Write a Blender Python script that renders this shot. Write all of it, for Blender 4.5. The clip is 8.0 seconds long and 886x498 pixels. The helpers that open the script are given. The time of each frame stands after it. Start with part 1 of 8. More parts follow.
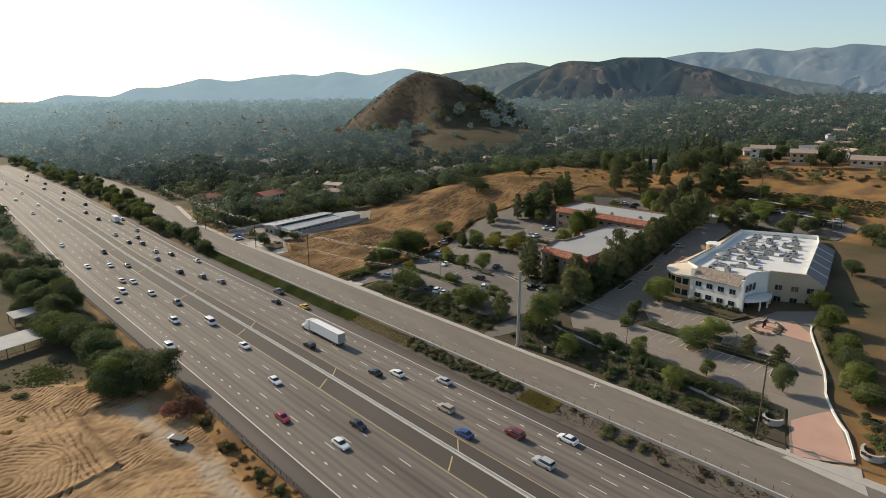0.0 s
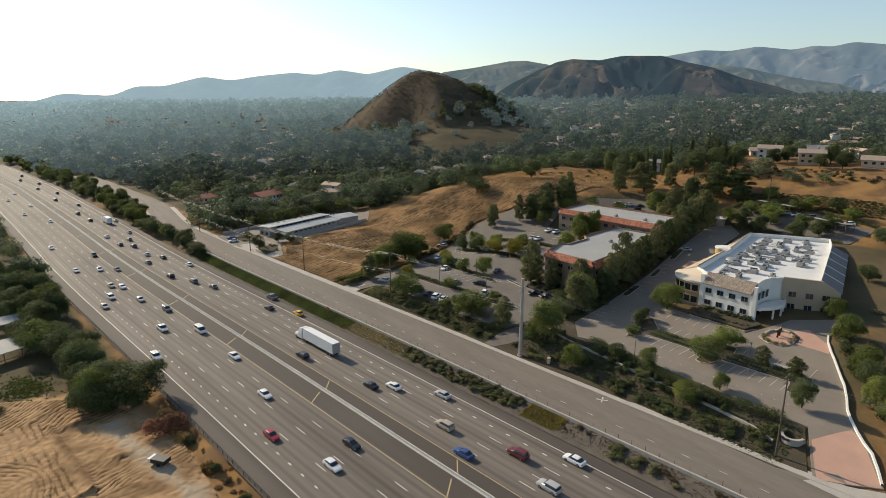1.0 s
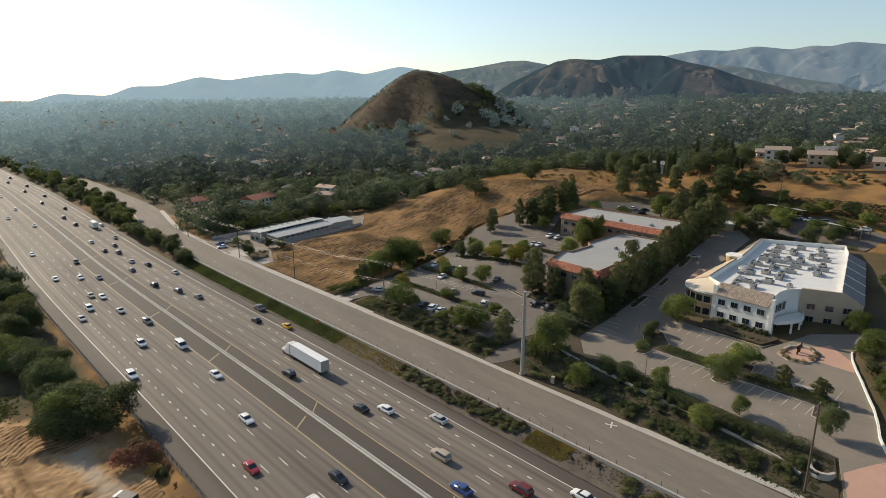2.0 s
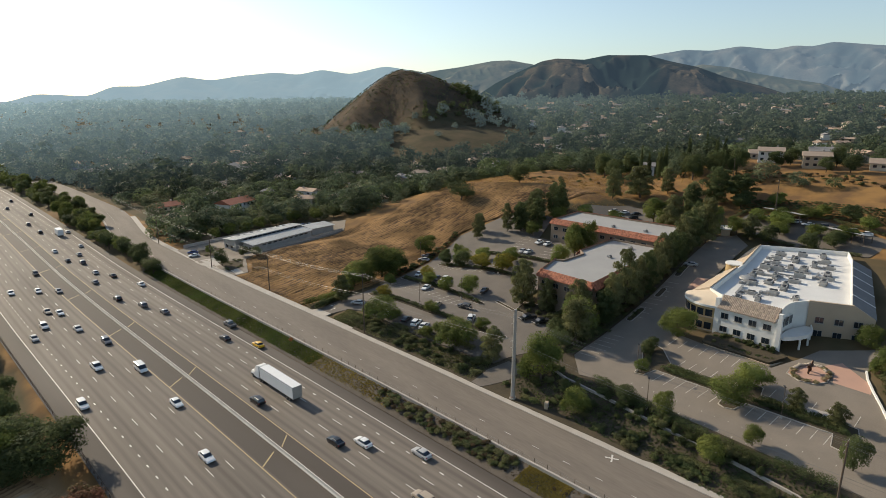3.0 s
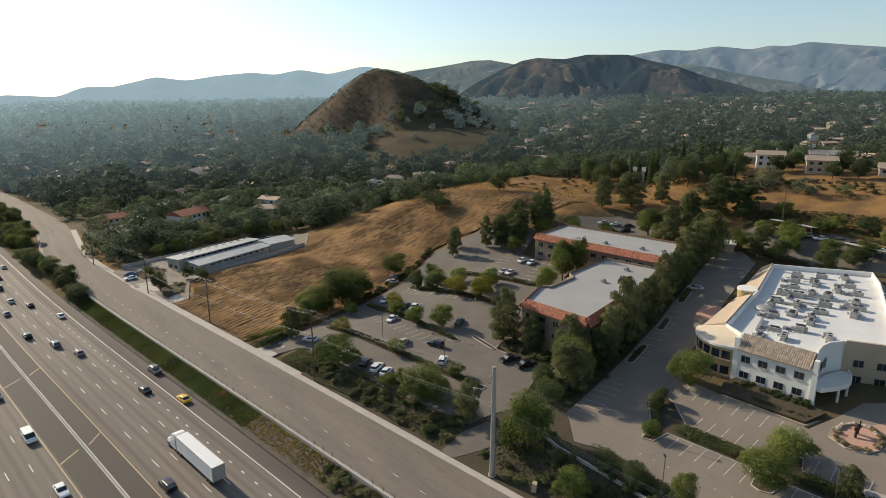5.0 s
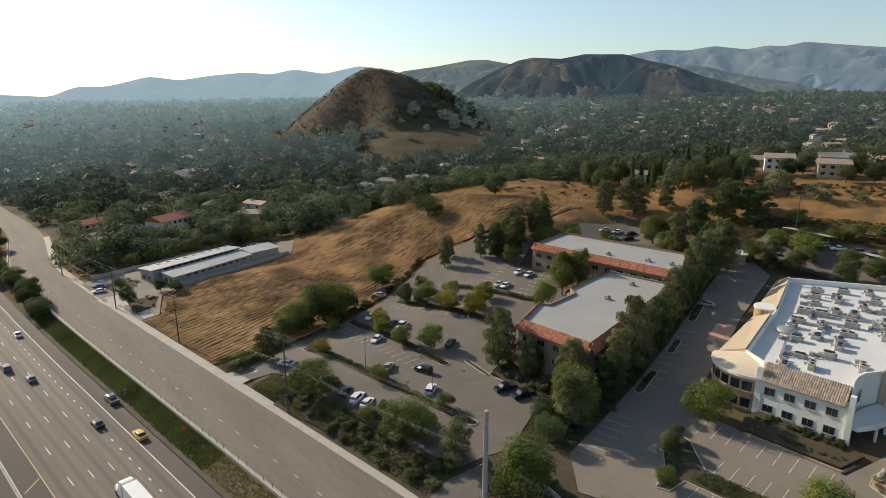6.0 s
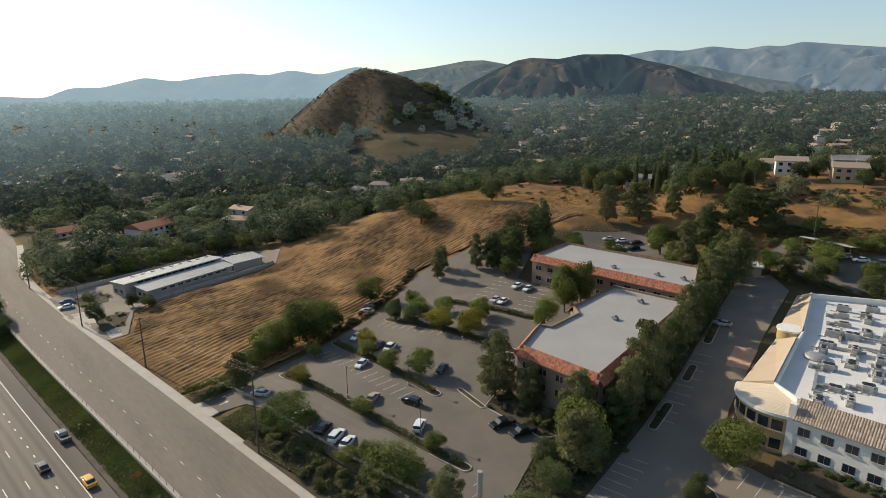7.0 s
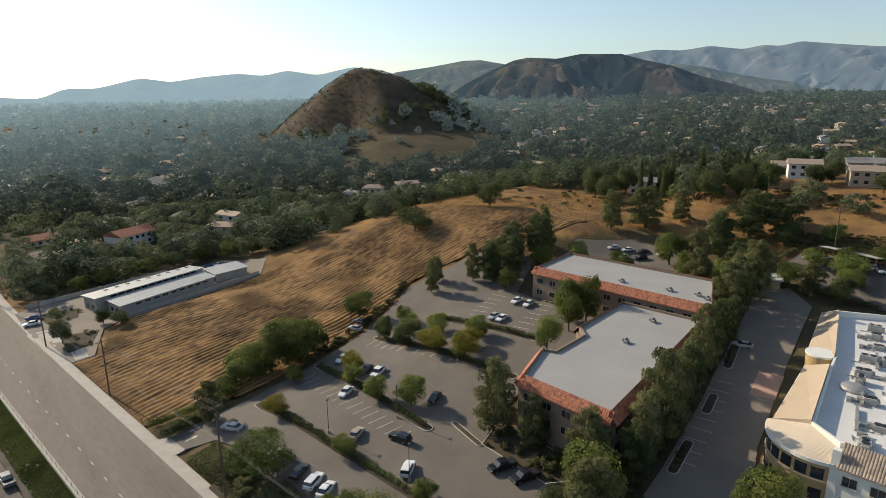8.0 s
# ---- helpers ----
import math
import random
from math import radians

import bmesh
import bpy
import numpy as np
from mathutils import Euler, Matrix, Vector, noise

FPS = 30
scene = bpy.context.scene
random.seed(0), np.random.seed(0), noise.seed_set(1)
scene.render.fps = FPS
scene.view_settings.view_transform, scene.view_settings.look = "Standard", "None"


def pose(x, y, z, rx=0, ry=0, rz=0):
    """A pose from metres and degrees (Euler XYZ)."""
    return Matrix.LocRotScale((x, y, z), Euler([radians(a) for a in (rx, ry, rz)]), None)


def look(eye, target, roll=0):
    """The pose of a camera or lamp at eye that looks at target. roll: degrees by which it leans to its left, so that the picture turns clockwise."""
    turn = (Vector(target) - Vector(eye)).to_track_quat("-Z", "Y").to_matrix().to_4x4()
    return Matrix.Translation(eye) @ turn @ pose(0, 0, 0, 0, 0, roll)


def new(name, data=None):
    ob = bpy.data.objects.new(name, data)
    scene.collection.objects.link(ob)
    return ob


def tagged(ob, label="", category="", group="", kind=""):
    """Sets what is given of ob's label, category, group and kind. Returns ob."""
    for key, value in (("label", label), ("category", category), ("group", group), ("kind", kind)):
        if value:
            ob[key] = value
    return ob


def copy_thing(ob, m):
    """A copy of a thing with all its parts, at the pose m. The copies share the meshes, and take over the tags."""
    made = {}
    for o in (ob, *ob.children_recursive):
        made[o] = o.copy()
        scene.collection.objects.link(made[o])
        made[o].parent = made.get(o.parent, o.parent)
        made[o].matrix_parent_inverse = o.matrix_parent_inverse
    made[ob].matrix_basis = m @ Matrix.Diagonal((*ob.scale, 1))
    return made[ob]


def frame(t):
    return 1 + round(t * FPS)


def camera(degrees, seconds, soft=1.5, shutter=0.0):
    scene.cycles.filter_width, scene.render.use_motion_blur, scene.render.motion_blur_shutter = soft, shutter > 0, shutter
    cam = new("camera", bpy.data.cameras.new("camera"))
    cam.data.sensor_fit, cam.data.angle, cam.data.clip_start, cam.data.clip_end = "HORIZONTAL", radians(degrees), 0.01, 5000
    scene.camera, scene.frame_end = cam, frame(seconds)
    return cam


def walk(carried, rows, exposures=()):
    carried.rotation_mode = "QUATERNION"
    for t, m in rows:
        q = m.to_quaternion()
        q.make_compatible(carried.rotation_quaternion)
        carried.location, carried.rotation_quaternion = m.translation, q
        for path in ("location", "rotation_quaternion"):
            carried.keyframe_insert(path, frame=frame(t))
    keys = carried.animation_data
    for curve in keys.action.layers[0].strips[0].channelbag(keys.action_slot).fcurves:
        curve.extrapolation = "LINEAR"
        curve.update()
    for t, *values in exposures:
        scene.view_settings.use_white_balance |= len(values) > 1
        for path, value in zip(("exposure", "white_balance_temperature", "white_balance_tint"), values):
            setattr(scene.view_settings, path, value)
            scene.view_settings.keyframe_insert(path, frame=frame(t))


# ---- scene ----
cam = camera(73.7, 8.0, soft=0.7)
PATH = [
    (0, (-115.89, -109.163, 68.749), (-114.669, -107.657, 68.258), 0.1),
    (0.5, (-113.568, -106.584, 68.75), (-112.348, -105.078, 68.256), 0.1),
    (1, (-110.634, -103.294, 68.752), (-109.415, -101.788, 68.257), 0.1),
    (2.5, (-98.859, -90.282, 68.763), (-97.626, -88.787, 68.268), 0.0),
    (3, (-94.097, -85.415, 68.765), (-92.84, -83.941, 68.27), 0.0),
    (3.5, (-88.655, -80.532, 68.767), (-87.381, -79.072, 68.272), -0.0),
    (4, (-83.135, -75.734, 68.77), (-81.847, -74.286, 68.276), -0.0),
    (4.5, (-77.462, -70.714, 68.772), (-76.165, -69.274, 68.278), -0.1),
    (6, (-59.753, -55.613, 68.774), (-58.442, -54.186, 68.279), -0.1),
    (6.5, (-54.018, -50.699, 68.774), (-52.703, -49.275, 68.28), -0.2),
    (7, (-48.313, -45.681, 68.775), (-46.996, -44.258, 68.282), -0.2),
    (7.5, (-42.876, -40.746, 68.775), (-41.557, -39.325, 68.284), -0.3),
    (8, (-37.657, -36.04, 68.775), (-36.336, -34.622, 68.283), -0.3),
]
walk(cam, [(t, look(eye, target, roll)) for t, eye, target, roll in PATH], [(0, 0.29, 6600, 4.5), (8, 0.29, 6600, 4.5)])

# ---- sky and sun: low sun ahead, over the freeway ----
SUN_EL, SUN_AZ = radians(27), radians(-9)  # azimuth from +y towards +x
world = bpy.data.worlds.new("world")
scene.world = world
world.use_nodes = True
wn = world.node_tree.nodes
sky = wn.new("ShaderNodeTexSky")
sky.sky_type, sky.sun_disc = "NISHITA", False
sky.sun_elevation, sky.sun_rotation = SUN_EL, SUN_AZ
sky.air_density, sky.dust_density, sky.ozone_density = 1.0, 0.75, 2.8
wn["Background"].inputs["Strength"].default_value = 0.121
pale = wn.new("ShaderNodeHueSaturation")  # a dusty summer sky, paler than clean air
pale.inputs["Saturation"].default_value = 0.8
world.node_tree.links.new(sky.outputs[0], pale.inputs["Color"])
world.node_tree.links.new(pale.outputs[0], wn["Background"].inputs["Color"])
sun_data = bpy.data.lights.new("sun", "SUN")
sun_data.energy, sun_data.angle, sun_data.color = 4.4, radians(0.6), (1.0, 0.84, 0.66)
sun = new("sun", sun_data)
sun.matrix_world = look((math.sin(SUN_AZ) * math.cos(SUN_EL) * 100, math.cos(SUN_AZ) * math.cos(SUN_EL) * 100, math.sin(SUN_EL) * 100), (0, 0, 0))

# ---- the lie of the land: x to the office side, y along the freeway ----
def sstep(a, b, v):
    t = np.clip((v - a) / (b - a), 0, 1)
    return t * t * (3 - 2 * t)


def knots(v, xs, ys, w):
    return (np.interp(v - w, xs, ys) + 2 * np.interp(v, xs, ys) + np.interp(v + w, xs, ys)) / 4


def median_x(y):
    """The freeway's centre line."""
    return knots(np.asarray(y, float), [-500, -45, 30, 75, 135, 190, 273, 358, 461, 1200], [-11, -45.4, -50.8, -54.4, -59.4, -63.2, -67.2, -72, -78, -150], 18)


def frontage_shift(y):
    """How far the frontage road leaves the freeway to its right, further on."""
    return 15 * sstep(215, 340, np.asarray(y, float))


FREEWAY_Z = -1.3


HILL = (399.0, 578.0)


def far_land(x, y):
    r = np.hypot(x, y)
    side = 0.75 + 0.45 * sstep(0.2, 0.9, x / (r + 1))
    v = np.interp(r, [0, 250, 450, 800, 1300, 2200, 6000], [0, 2, 9, 26, 50, 58, 62]) * side
    s = x - median_x(y) - 10
    v = v * (0.04 + 0.96 * np.maximum(sstep(45, 420, np.abs(s)), sstep(700, 3200, r)))
    px, py = x - HILL[0], y - HILL[1]
    side_ = px * 0.8 - py * 0.6
    a = np.arctan2(py, px)
    d = np.hypot(px, py) * (1 - 0.26 * sstep(-15, 25, side_)) * (1 + 0.04 * np.sin(3 * a + 0.5) + 0.02 * np.sin(7 * a))
    k = np.sqrt((d / 122) ** 2 + 0.02) - 0.07
    cone = 84 * np.where(k < 0.86, 1 - 1.075 * k ** 1.22, np.maximum(0, 0.105 * (1.5 - k) / 0.64))
    skirt = 13 * np.exp(-(((x - 360) / 150) ** 2 + ((y - 440) / 120) ** 2))
    return v + cone + skirt


def ground_z(x, y):
    x, y = np.asarray(x, float), np.asarray(y, float)
    s = x - median_x(y)
    q = s - 47.5 - frontage_shift(y)
    xr = x + (q - x) * (1 - sstep(10, 60, x))
    terrace = knots(xr, [2, 16, 42, 50, 75, 95, 115, 150, 215, 250, 420], [0, 4, 4.2, 5.4, 7.5, 10, 12, 14.5, 32, 36, 40], 3)
    field = knots(xr, [2, 40, 56, 70, 120, 150, 240, 420], [0, 2, 2.6, 4.5, 16.5, 22, 24, 24], 4) * (1 - 0.8 * sstep(160, 240, y))
    pad = sstep(158, 172, y) * (1 - sstep(56, 80, x))
    field = field * (1 - pad) + 0.25 * pad
    w = sstep(62, 98, y)
    right = terrace * (1 - w) + field * w
    r = np.hypot(x, y)
    right = np.where(q > 0, right, 0.0)
    far = far_land(x, y)
    k = sstep(240, 520, r)
    right = right * (1 - k) + far * k
    left = -2.6 + (far * 0.8 + 2.6) * sstep(250, 700, r)
    z = np.where(s > 47.4 + frontage_shift(y), right, 0.0)
    lower = np.where(s < -31, left, FREEWAY_Z)
    bank = FREEWAY_Z + (0 - FREEWAY_Z) * sstep(25, 31.5, s)
    z = np.where(s <= 47.4 + frontage_shift(y), np.where(s > 23.5, bank, lower), z)
    k2 = sstep(600, 900, r)
    return z * (1 - k2) + far * k2

# ---- builders ----
def thing(name, m, label, category, group="", kind=""):
    """An empty at a thing's base."""
    ob = new(name)
    ob.matrix_world = m
    return tagged(ob, label, category, group, kind)


def place(ob, parent):
    ob.parent = parent
    return ob


def mesh_of(name, verts, faces, material, smooth=False):
    me = bpy.data.meshes.new(name)
    me.from_pydata([tuple(v) for v in verts], [], faces)
    me.materials.append(material)
    if smooth:
        me.shade_smooth()
    me.update()
    return me


def solid(name, acc, material, parent=None, label="", smooth=False):
    """One mesh object from an accumulator of corners and faces."""
    ob = new(name, mesh_of(name, acc[0], acc[1], material, smooth))
    ob.parent = parent
    return tagged(ob, label)


def acc():
    return ([], [])


def add(a, verts, faces):
    n = len(a[0])
    a[0].extend(verts)
    a[1].extend([tuple(n + i for i in f) for f in faces])
    return a


BOX = [(0, 3, 2, 1), (4, 5, 6, 7), (0, 1, 5, 4), (1, 2, 6, 5), (2, 3, 7, 6), (3, 0, 4, 7)]


def box(a, cx, cy, z0, sx, sy, sz, rz=0.0, taper=1.0):
    c, s = math.cos(rz), math.sin(rz)
    vs = []
    for z, k in ((z0, 1.0), (z0 + sz, taper)):
        for u, v in ((-1, -1), (1, -1), (1, 1), (-1, 1)):
            x, y = u * sx / 2 * k, v * sy / 2 * k
            vs.append((cx + x * c - y * s, cy + x * s + y * c, z))
    return add(a, vs, BOX)


def prism(a, poly, z0, z1):
    """A standing prism over a polygon that runs anticlockwise."""
    n = len(poly)
    vs = [(x, y, z0) for x, y in poly] + [(x, y, z1) for x, y in poly]
    fs = [tuple(range(n - 1, -1, -1)), tuple(range(n, 2 * n))]
    fs += [(i, (i + 1) % n, n + (i + 1) % n, n + i) for i in range(n)]
    return add(a, vs, fs)


def tube(a, p, q, r0, r1=None, sides=8):
    """A tapered rod from p to q."""
    p, q = Vector(p), Vector(q)
    r1 = r0 if r1 is None else r1
    d = (q - p).normalized()
    u = d.orthogonal().normalized()
    w = d.cross(u)
    vs = []
    for c, r in ((p, r0), (q, r1)):
        vs += [tuple(c + r * (math.cos(t) * u + math.sin(t) * w)) for t in (2 * math.pi * i / sides for i in range(sides))]
    fs = [(i, (i + 1) % sides, sides + (i + 1) % sides, sides + i) for i in range(sides)]
    fs += [tuple(range(sides - 1, -1, -1)), tuple(range(sides, 2 * sides))]
    return add(a, vs, fs)


def pipe(a, pts, r, sides=4):
    """One bent rod through points, its rings joined."""
    vs, fs = [], []
    pts = [Vector(p) for p in pts]
    for i, c in enumerate(pts):
        d = (pts[min(i + 1, len(pts) - 1)] - pts[max(i - 1, 0)]).normalized()
        u = d.orthogonal().normalized() if abs(d.z) > 0.95 else d.cross(Vector((0, 0, 1))).normalized()
        w = d.cross(u)
        vs += [tuple(c + r * (math.cos(t) * u + math.sin(t) * w)) for t in (2 * math.pi * k / sides for k in range(sides))]
    for i in range(len(pts) - 1):
        fs += [(i * sides + k, i * sides + (k + 1) % sides, (i + 1) * sides + (k + 1) % sides, (i + 1) * sides + k) for k in range(sides)]
    return add(a, vs, fs)


def ccw(poly):
    area = sum(x0 * y1 - x1 * y0 for (x0, y0), (x1, y1) in zip(poly, poly[1:] + poly[:1]))
    return poly if area > 0 else poly[::-1]


def inside(poly, x, y):
    hit = np.zeros(np.shape(x), bool)
    for (x0, y0), (x1, y1) in zip(poly, poly[1:] + poly[:1]):
        if y0 == y1:
            continue
        hit ^= ((y0 > y) != (y1 > y)) & (x < (x1 - x0) * (y - y0) / (y1 - y0) + x0)
    return hit


def inset(poly, d):
    """The polygon moved inwards by d (outwards if negative)."""
    poly = ccw(poly)
    out = []
    for i in range(len(poly)):
        a, b, c = Vector(poly[i - 1]), Vector(poly[i]), Vector(poly[(i + 1) % len(poly)])
        e, f = (b - a).normalized(), (c - b).normalized()
        n0, n1 = Vector((-e.y, e.x)), Vector((-f.y, f.x))
        k = (n0 + n1) / max(0.35, 1 + n0.dot(n1))
        out.append(tuple(b + d * k))
    return out


def gz(x, y):
    return float(ground_z(x, y))


def drape(name, poly, lift, material, step=2.5, skirt=0.3):
    """A paved or planted patch that follows the ground, with an edge that goes down into it."""
    bm = bmesh.new()
    bm.faces.new([bm.verts.new((x, y, 0)) for x, y in ccw(poly)])
    xs, ys = [p[0] for p in poly], [p[1] for p in poly]
    for lo, hi, axis in ((min(xs), max(xs), 0), (min(ys), max(ys), 1)):
        v = lo + step
        while v < hi - 0.05:
            co, no = [0, 0, 0], [0, 0, 0]
            co[axis], no[axis] = v, 1
            bmesh.ops.bisect_plane(bm, geom=bm.verts[:] + bm.edges[:] + bm.faces[:], plane_co=co, plane_no=no)
            v += step
    zs = ground_z([v.co.x for v in bm.verts], [v.co.y for v in bm.verts])
    for v, z in zip(bm.verts, zs):
        v.co.z = z + lift
    edges = [e for e in bm.edges if e.is_boundary]
    down = bmesh.ops.extrude_edge_only(bm, edges=edges)
    for g in down["geom"]:
        if isinstance(g, bmesh.types.BMVert):
            g.co.z -= skirt
    me = bpy.data.meshes.new(name)
    bm.to_mesh(me)
    bm.free()
    me.materials.append(material)
    return new(name, me)


def ribbon(a, left, right, z=None, lift=0.0, thick=0.0):
    """A strip between two lines of (x, y)."""
    vs, fs = [], []
    for (lx, ly), (rx, ry) in zip(left, right):
        vs += [(lx, ly, (gz(lx, ly) if z is None else z) + lift), (rx, ry, (gz(rx, ry) if z is None else z) + lift)]
    n = len(left)
    fs = [(2 * i, 2 * i + 1, 2 * i + 3, 2 * i + 2) for i in range(n - 1)]
    if thick:
        m = len(vs)
        vs += [(x, y, zz - thick) for x, y, zz in vs]
        fs += [(2 * i, 2 * i + 2, m + 2 * i + 2, m + 2 * i) for i in range(n - 1)]
        fs += [(2 * i + 1, m + 2 * i + 1, m + 2 * i + 3, 2 * i + 3) for i in range(n - 1)]
        fs += [(0, m, m + 1, 1), (2 * n - 2, 2 * n - 1, m + 2 * n - 1, m + 2 * n - 2)]
    return add(a, vs, fs)


def along(offset, y0, y1, step=6.0, shift=False):
    """Points of a line that keeps its distance from the freeway's centre."""
    ys = np.linspace(y0, y1, max(2, int(abs(y1 - y0) / step) + 1))
    xs = median_x(ys) + offset + (frontage_shift(ys) if shift else 0)
    return [(float(x), float(y)) for x, y in zip(xs, ys)]


# ---- materials ----
def material(name, base, alt=None, scale=1.0, fine=12.0, rough=0.8, metal=0.0, bump=0.15, mix=0.6, space="Object", rand=0.0, spec=0.5, own=False, stretch=None):
    """A surface whose colour wanders between two tones at two scales, with fine relief. rand: how much each piece differs in lightness. own: takes the object's own paint."""
    mt = bpy.data.materials.new(name)
    mt.use_nodes = True
    n, l = mt.node_tree.nodes, mt.node_tree.links
    bsdf = n["Principled BSDF"]
    bsdf.inputs["Roughness"].default_value, bsdf.inputs["Metallic"].default_value = rough, metal
    bsdf.inputs["Specular IOR Level"].default_value = spec
    alt = alt or tuple(c * 0.75 for c in base)
    tc = n.new("ShaderNodeTexCoord")
    src = tc.outputs["Object"]
    if space == "World":
        src = n.new("ShaderNodeNewGeometry").outputs["Position"]
    if stretch:
        mp = n.new("ShaderNodeMapping")
        mp.inputs["Scale"].default_value = stretch
        l.new(src, mp.inputs["Vector"])
        src = mp.outputs[0]
    big, small = n.new("ShaderNodeTexNoise"), n.new("ShaderNodeTexNoise")
    for t, sc, det in ((big, scale, 4), (small, fine, 3)):
        t.inputs["Scale"].default_value, t.inputs["Detail"].default_value = sc, det
        l.new(src, t.inputs["Vector"])
    add_ = n.new("ShaderNodeMath")
    add_.operation, add_.inputs[1].default_value = "MULTIPLY_ADD", 0.6
    l.new(big.outputs["Fac"], add_.inputs[0])
    half = n.new("ShaderNodeMath")
    half.operation, half.inputs[1].default_value = "MULTIPLY", 0.4
    l.new(small.outputs["Fac"], half.inputs[0])
    l.new(half.outputs[0], add_.inputs[2])
    ramp = n.new("ShaderNodeMapRange")
    ramp.inputs["From Min"].default_value, ramp.inputs["From Max"].default_value = 0.5 - 0.22 / max(mix, 0.05) * 0.6, 0.5 + 0.22 / max(mix, 0.05) * 0.6
    l.new(add_.outputs[0], ramp.inputs["Value"])
    cm = n.new("ShaderNodeMix")
    cm.data_type = "RGBA"
    cm.inputs[6].default_value, cm.inputs[7].default_value = (*base, 1), (*alt, 1)
    l.new(ramp.outputs[0], cm.inputs[0])
    out = cm.outputs[2]
    info = None
    if own:
        info = n.new("ShaderNodeObjectInfo")
        mul = n.new("ShaderNodeMix")
        mul.data_type, mul.blend_type = "RGBA", "MULTIPLY"
        mul.inputs[0].default_value = 1
        l.new(out, mul.inputs[6])
        l.new(info.outputs["Color"], mul.inputs[7])
        out = mul.outputs[2]
    if rand:
        hsv = n.new("ShaderNodeHueSaturation")
        mr = n.new("ShaderNodeMapRange")
        mr.inputs["To Min"].default_value, mr.inputs["To Max"].default_value = 1 - rand, 1 + rand
        l.new(n.new("ShaderNodeNewGeometry").outputs["Random Per Island"], mr.inputs["Value"])
        l.new(mr.outputs[0], hsv.inputs["Value"])
        l.new(out, hsv.inputs["Color"])
        out = hsv.outputs[0]
    l.new(out, bsdf.inputs["Base Color"])
    if bump:
        bp = n.new("ShaderNodeBump")
        bp.inputs["Strength"].default_value, bp.inputs["Distance"].default_value = bump, 0.05
        l.new(add_.outputs[0], bp.inputs["Height"])
        l.new(bp.outputs[0], bsdf.inputs["Normal"])
    return mt


def leaves(name, base, alt, rand=0.35, through_light=0.4):
    """Foliage: each leaf clump has its own green, and the sun shines through it."""
    mt = bpy.data.materials.new(name)
    mt.use_nodes = True
    n, l = mt.node_tree.nodes, mt.node_tree.links
    bsdf, out = n["Principled BSDF"], n["Material Output"]
    bsdf.inputs["Roughness"].default_value, bsdf.inputs["Specular IOR Level"].default_value = 0.75, 0.12
    cm = n.new("ShaderNodeMix")
    cm.data_type = "RGBA"
    cm.inputs[6].default_value, cm.inputs[7].default_value = (*base, 1), (*alt, 1)
    tree_tone, tone_range, blend = n.new("ShaderNodeTexNoise"), n.new("ShaderNodeMapRange"), n.new("ShaderNodeMath")
    tree_tone.inputs["Scale"].default_value, tree_tone.inputs["Detail"].default_value = 0.13, 1
    l.new(n.new("ShaderNodeNewGeometry").outputs["Position"], tree_tone.inputs["Vector"])
    tone_range.inputs["From Min"].default_value, tone_range.inputs["From Max"].default_value, tone_range.inputs["To Max"].default_value = 0.36, 0.64, 0.65
    l.new(tree_tone.outputs["Fac"], tone_range.inputs["Value"])
    blend.operation, blend.inputs[1].default_value = "MULTIPLY_ADD", 0.35
    l.new(n.new("ShaderNodeNewGeometry").outputs["Random Per Island"], blend.inputs[0])
    l.new(tone_range.outputs[0], blend.inputs[2])
    l.new(blend.outputs[0], cm.inputs[0])
    hsv = n.new("ShaderNodeHueSaturation")
    mr = n.new("ShaderNodeMapRange")
    mr.inputs["To Min"].default_value, mr.inputs["To Max"].default_value = 1 - rand, 1 + rand
    noise_ = n.new("ShaderNodeTexNoise")
    noise_.inputs["Scale"].default_value = 0.09
    l.new(n.new("ShaderNodeNewGeometry").outputs["Position"], noise_.inputs["Vector"])
    l.new(noise_.outputs["Fac"], mr.inputs["Value"])
    mr.inputs["From Min"].default_value, mr.inputs["From Max"].default_value = 0.3, 0.7
    l.new(mr.outputs[0], hsv.inputs["Value"])
    l.new(cm.outputs[2], hsv.inputs["Color"])
    l.new(hsv.outputs[0], bsdf.inputs["Base Color"])
    tr, ms = n.new("ShaderNodeBsdfTranslucent"), n.new("ShaderNodeMixShader")
    l.new(hsv.outputs[0], tr.inputs["Color"])
    ms.inputs[0].default_value = through_light
    l.new(bsdf.outputs[0], ms.inputs[1])
    l.new(tr.outputs[0], ms.inputs[2])
    l.new(ms.outputs[0], out.inputs["Surface"])
    return mt


SOIL = material("planting_soil", (0.1, 0.08, 0.054), (0.055, 0.048, 0.034), 0.25, 3.0, 0.95, bump=0.5, space="World", spec=0.1)
ASPHALT = material("freeway_concrete", (0.21, 0.178, 0.147), (0.158, 0.134, 0.11), 0.28, 2.0, 0.85, bump=0.1, space="World", stretch=(1, 0.03, 1), mix=0.6)
FRONTAGE = material("frontage_asphalt", (0.205, 0.173, 0.14), (0.125, 0.105, 0.086), 0.22, 2.4, 0.9, bump=0.15, mix=0.65, space="World", stretch=(1, 0.12, 1))
LOT = material("lot_asphalt", (0.165, 0.142, 0.118), (0.105, 0.091, 0.078), 0.14, 4.0, 0.9, bump=0.1, space="World")
LOT_PALE = material("pale_asphalt", (0.24, 0.203, 0.162), (0.165, 0.14, 0.113), 0.14, 4.0, 0.9, bump=0.1, space="World")
CONCRETE = material("concrete", (0.45, 0.41, 0.36), (0.34, 0.31, 0.27), 0.4, 6.0, 0.85, bump=0.1, space="World")
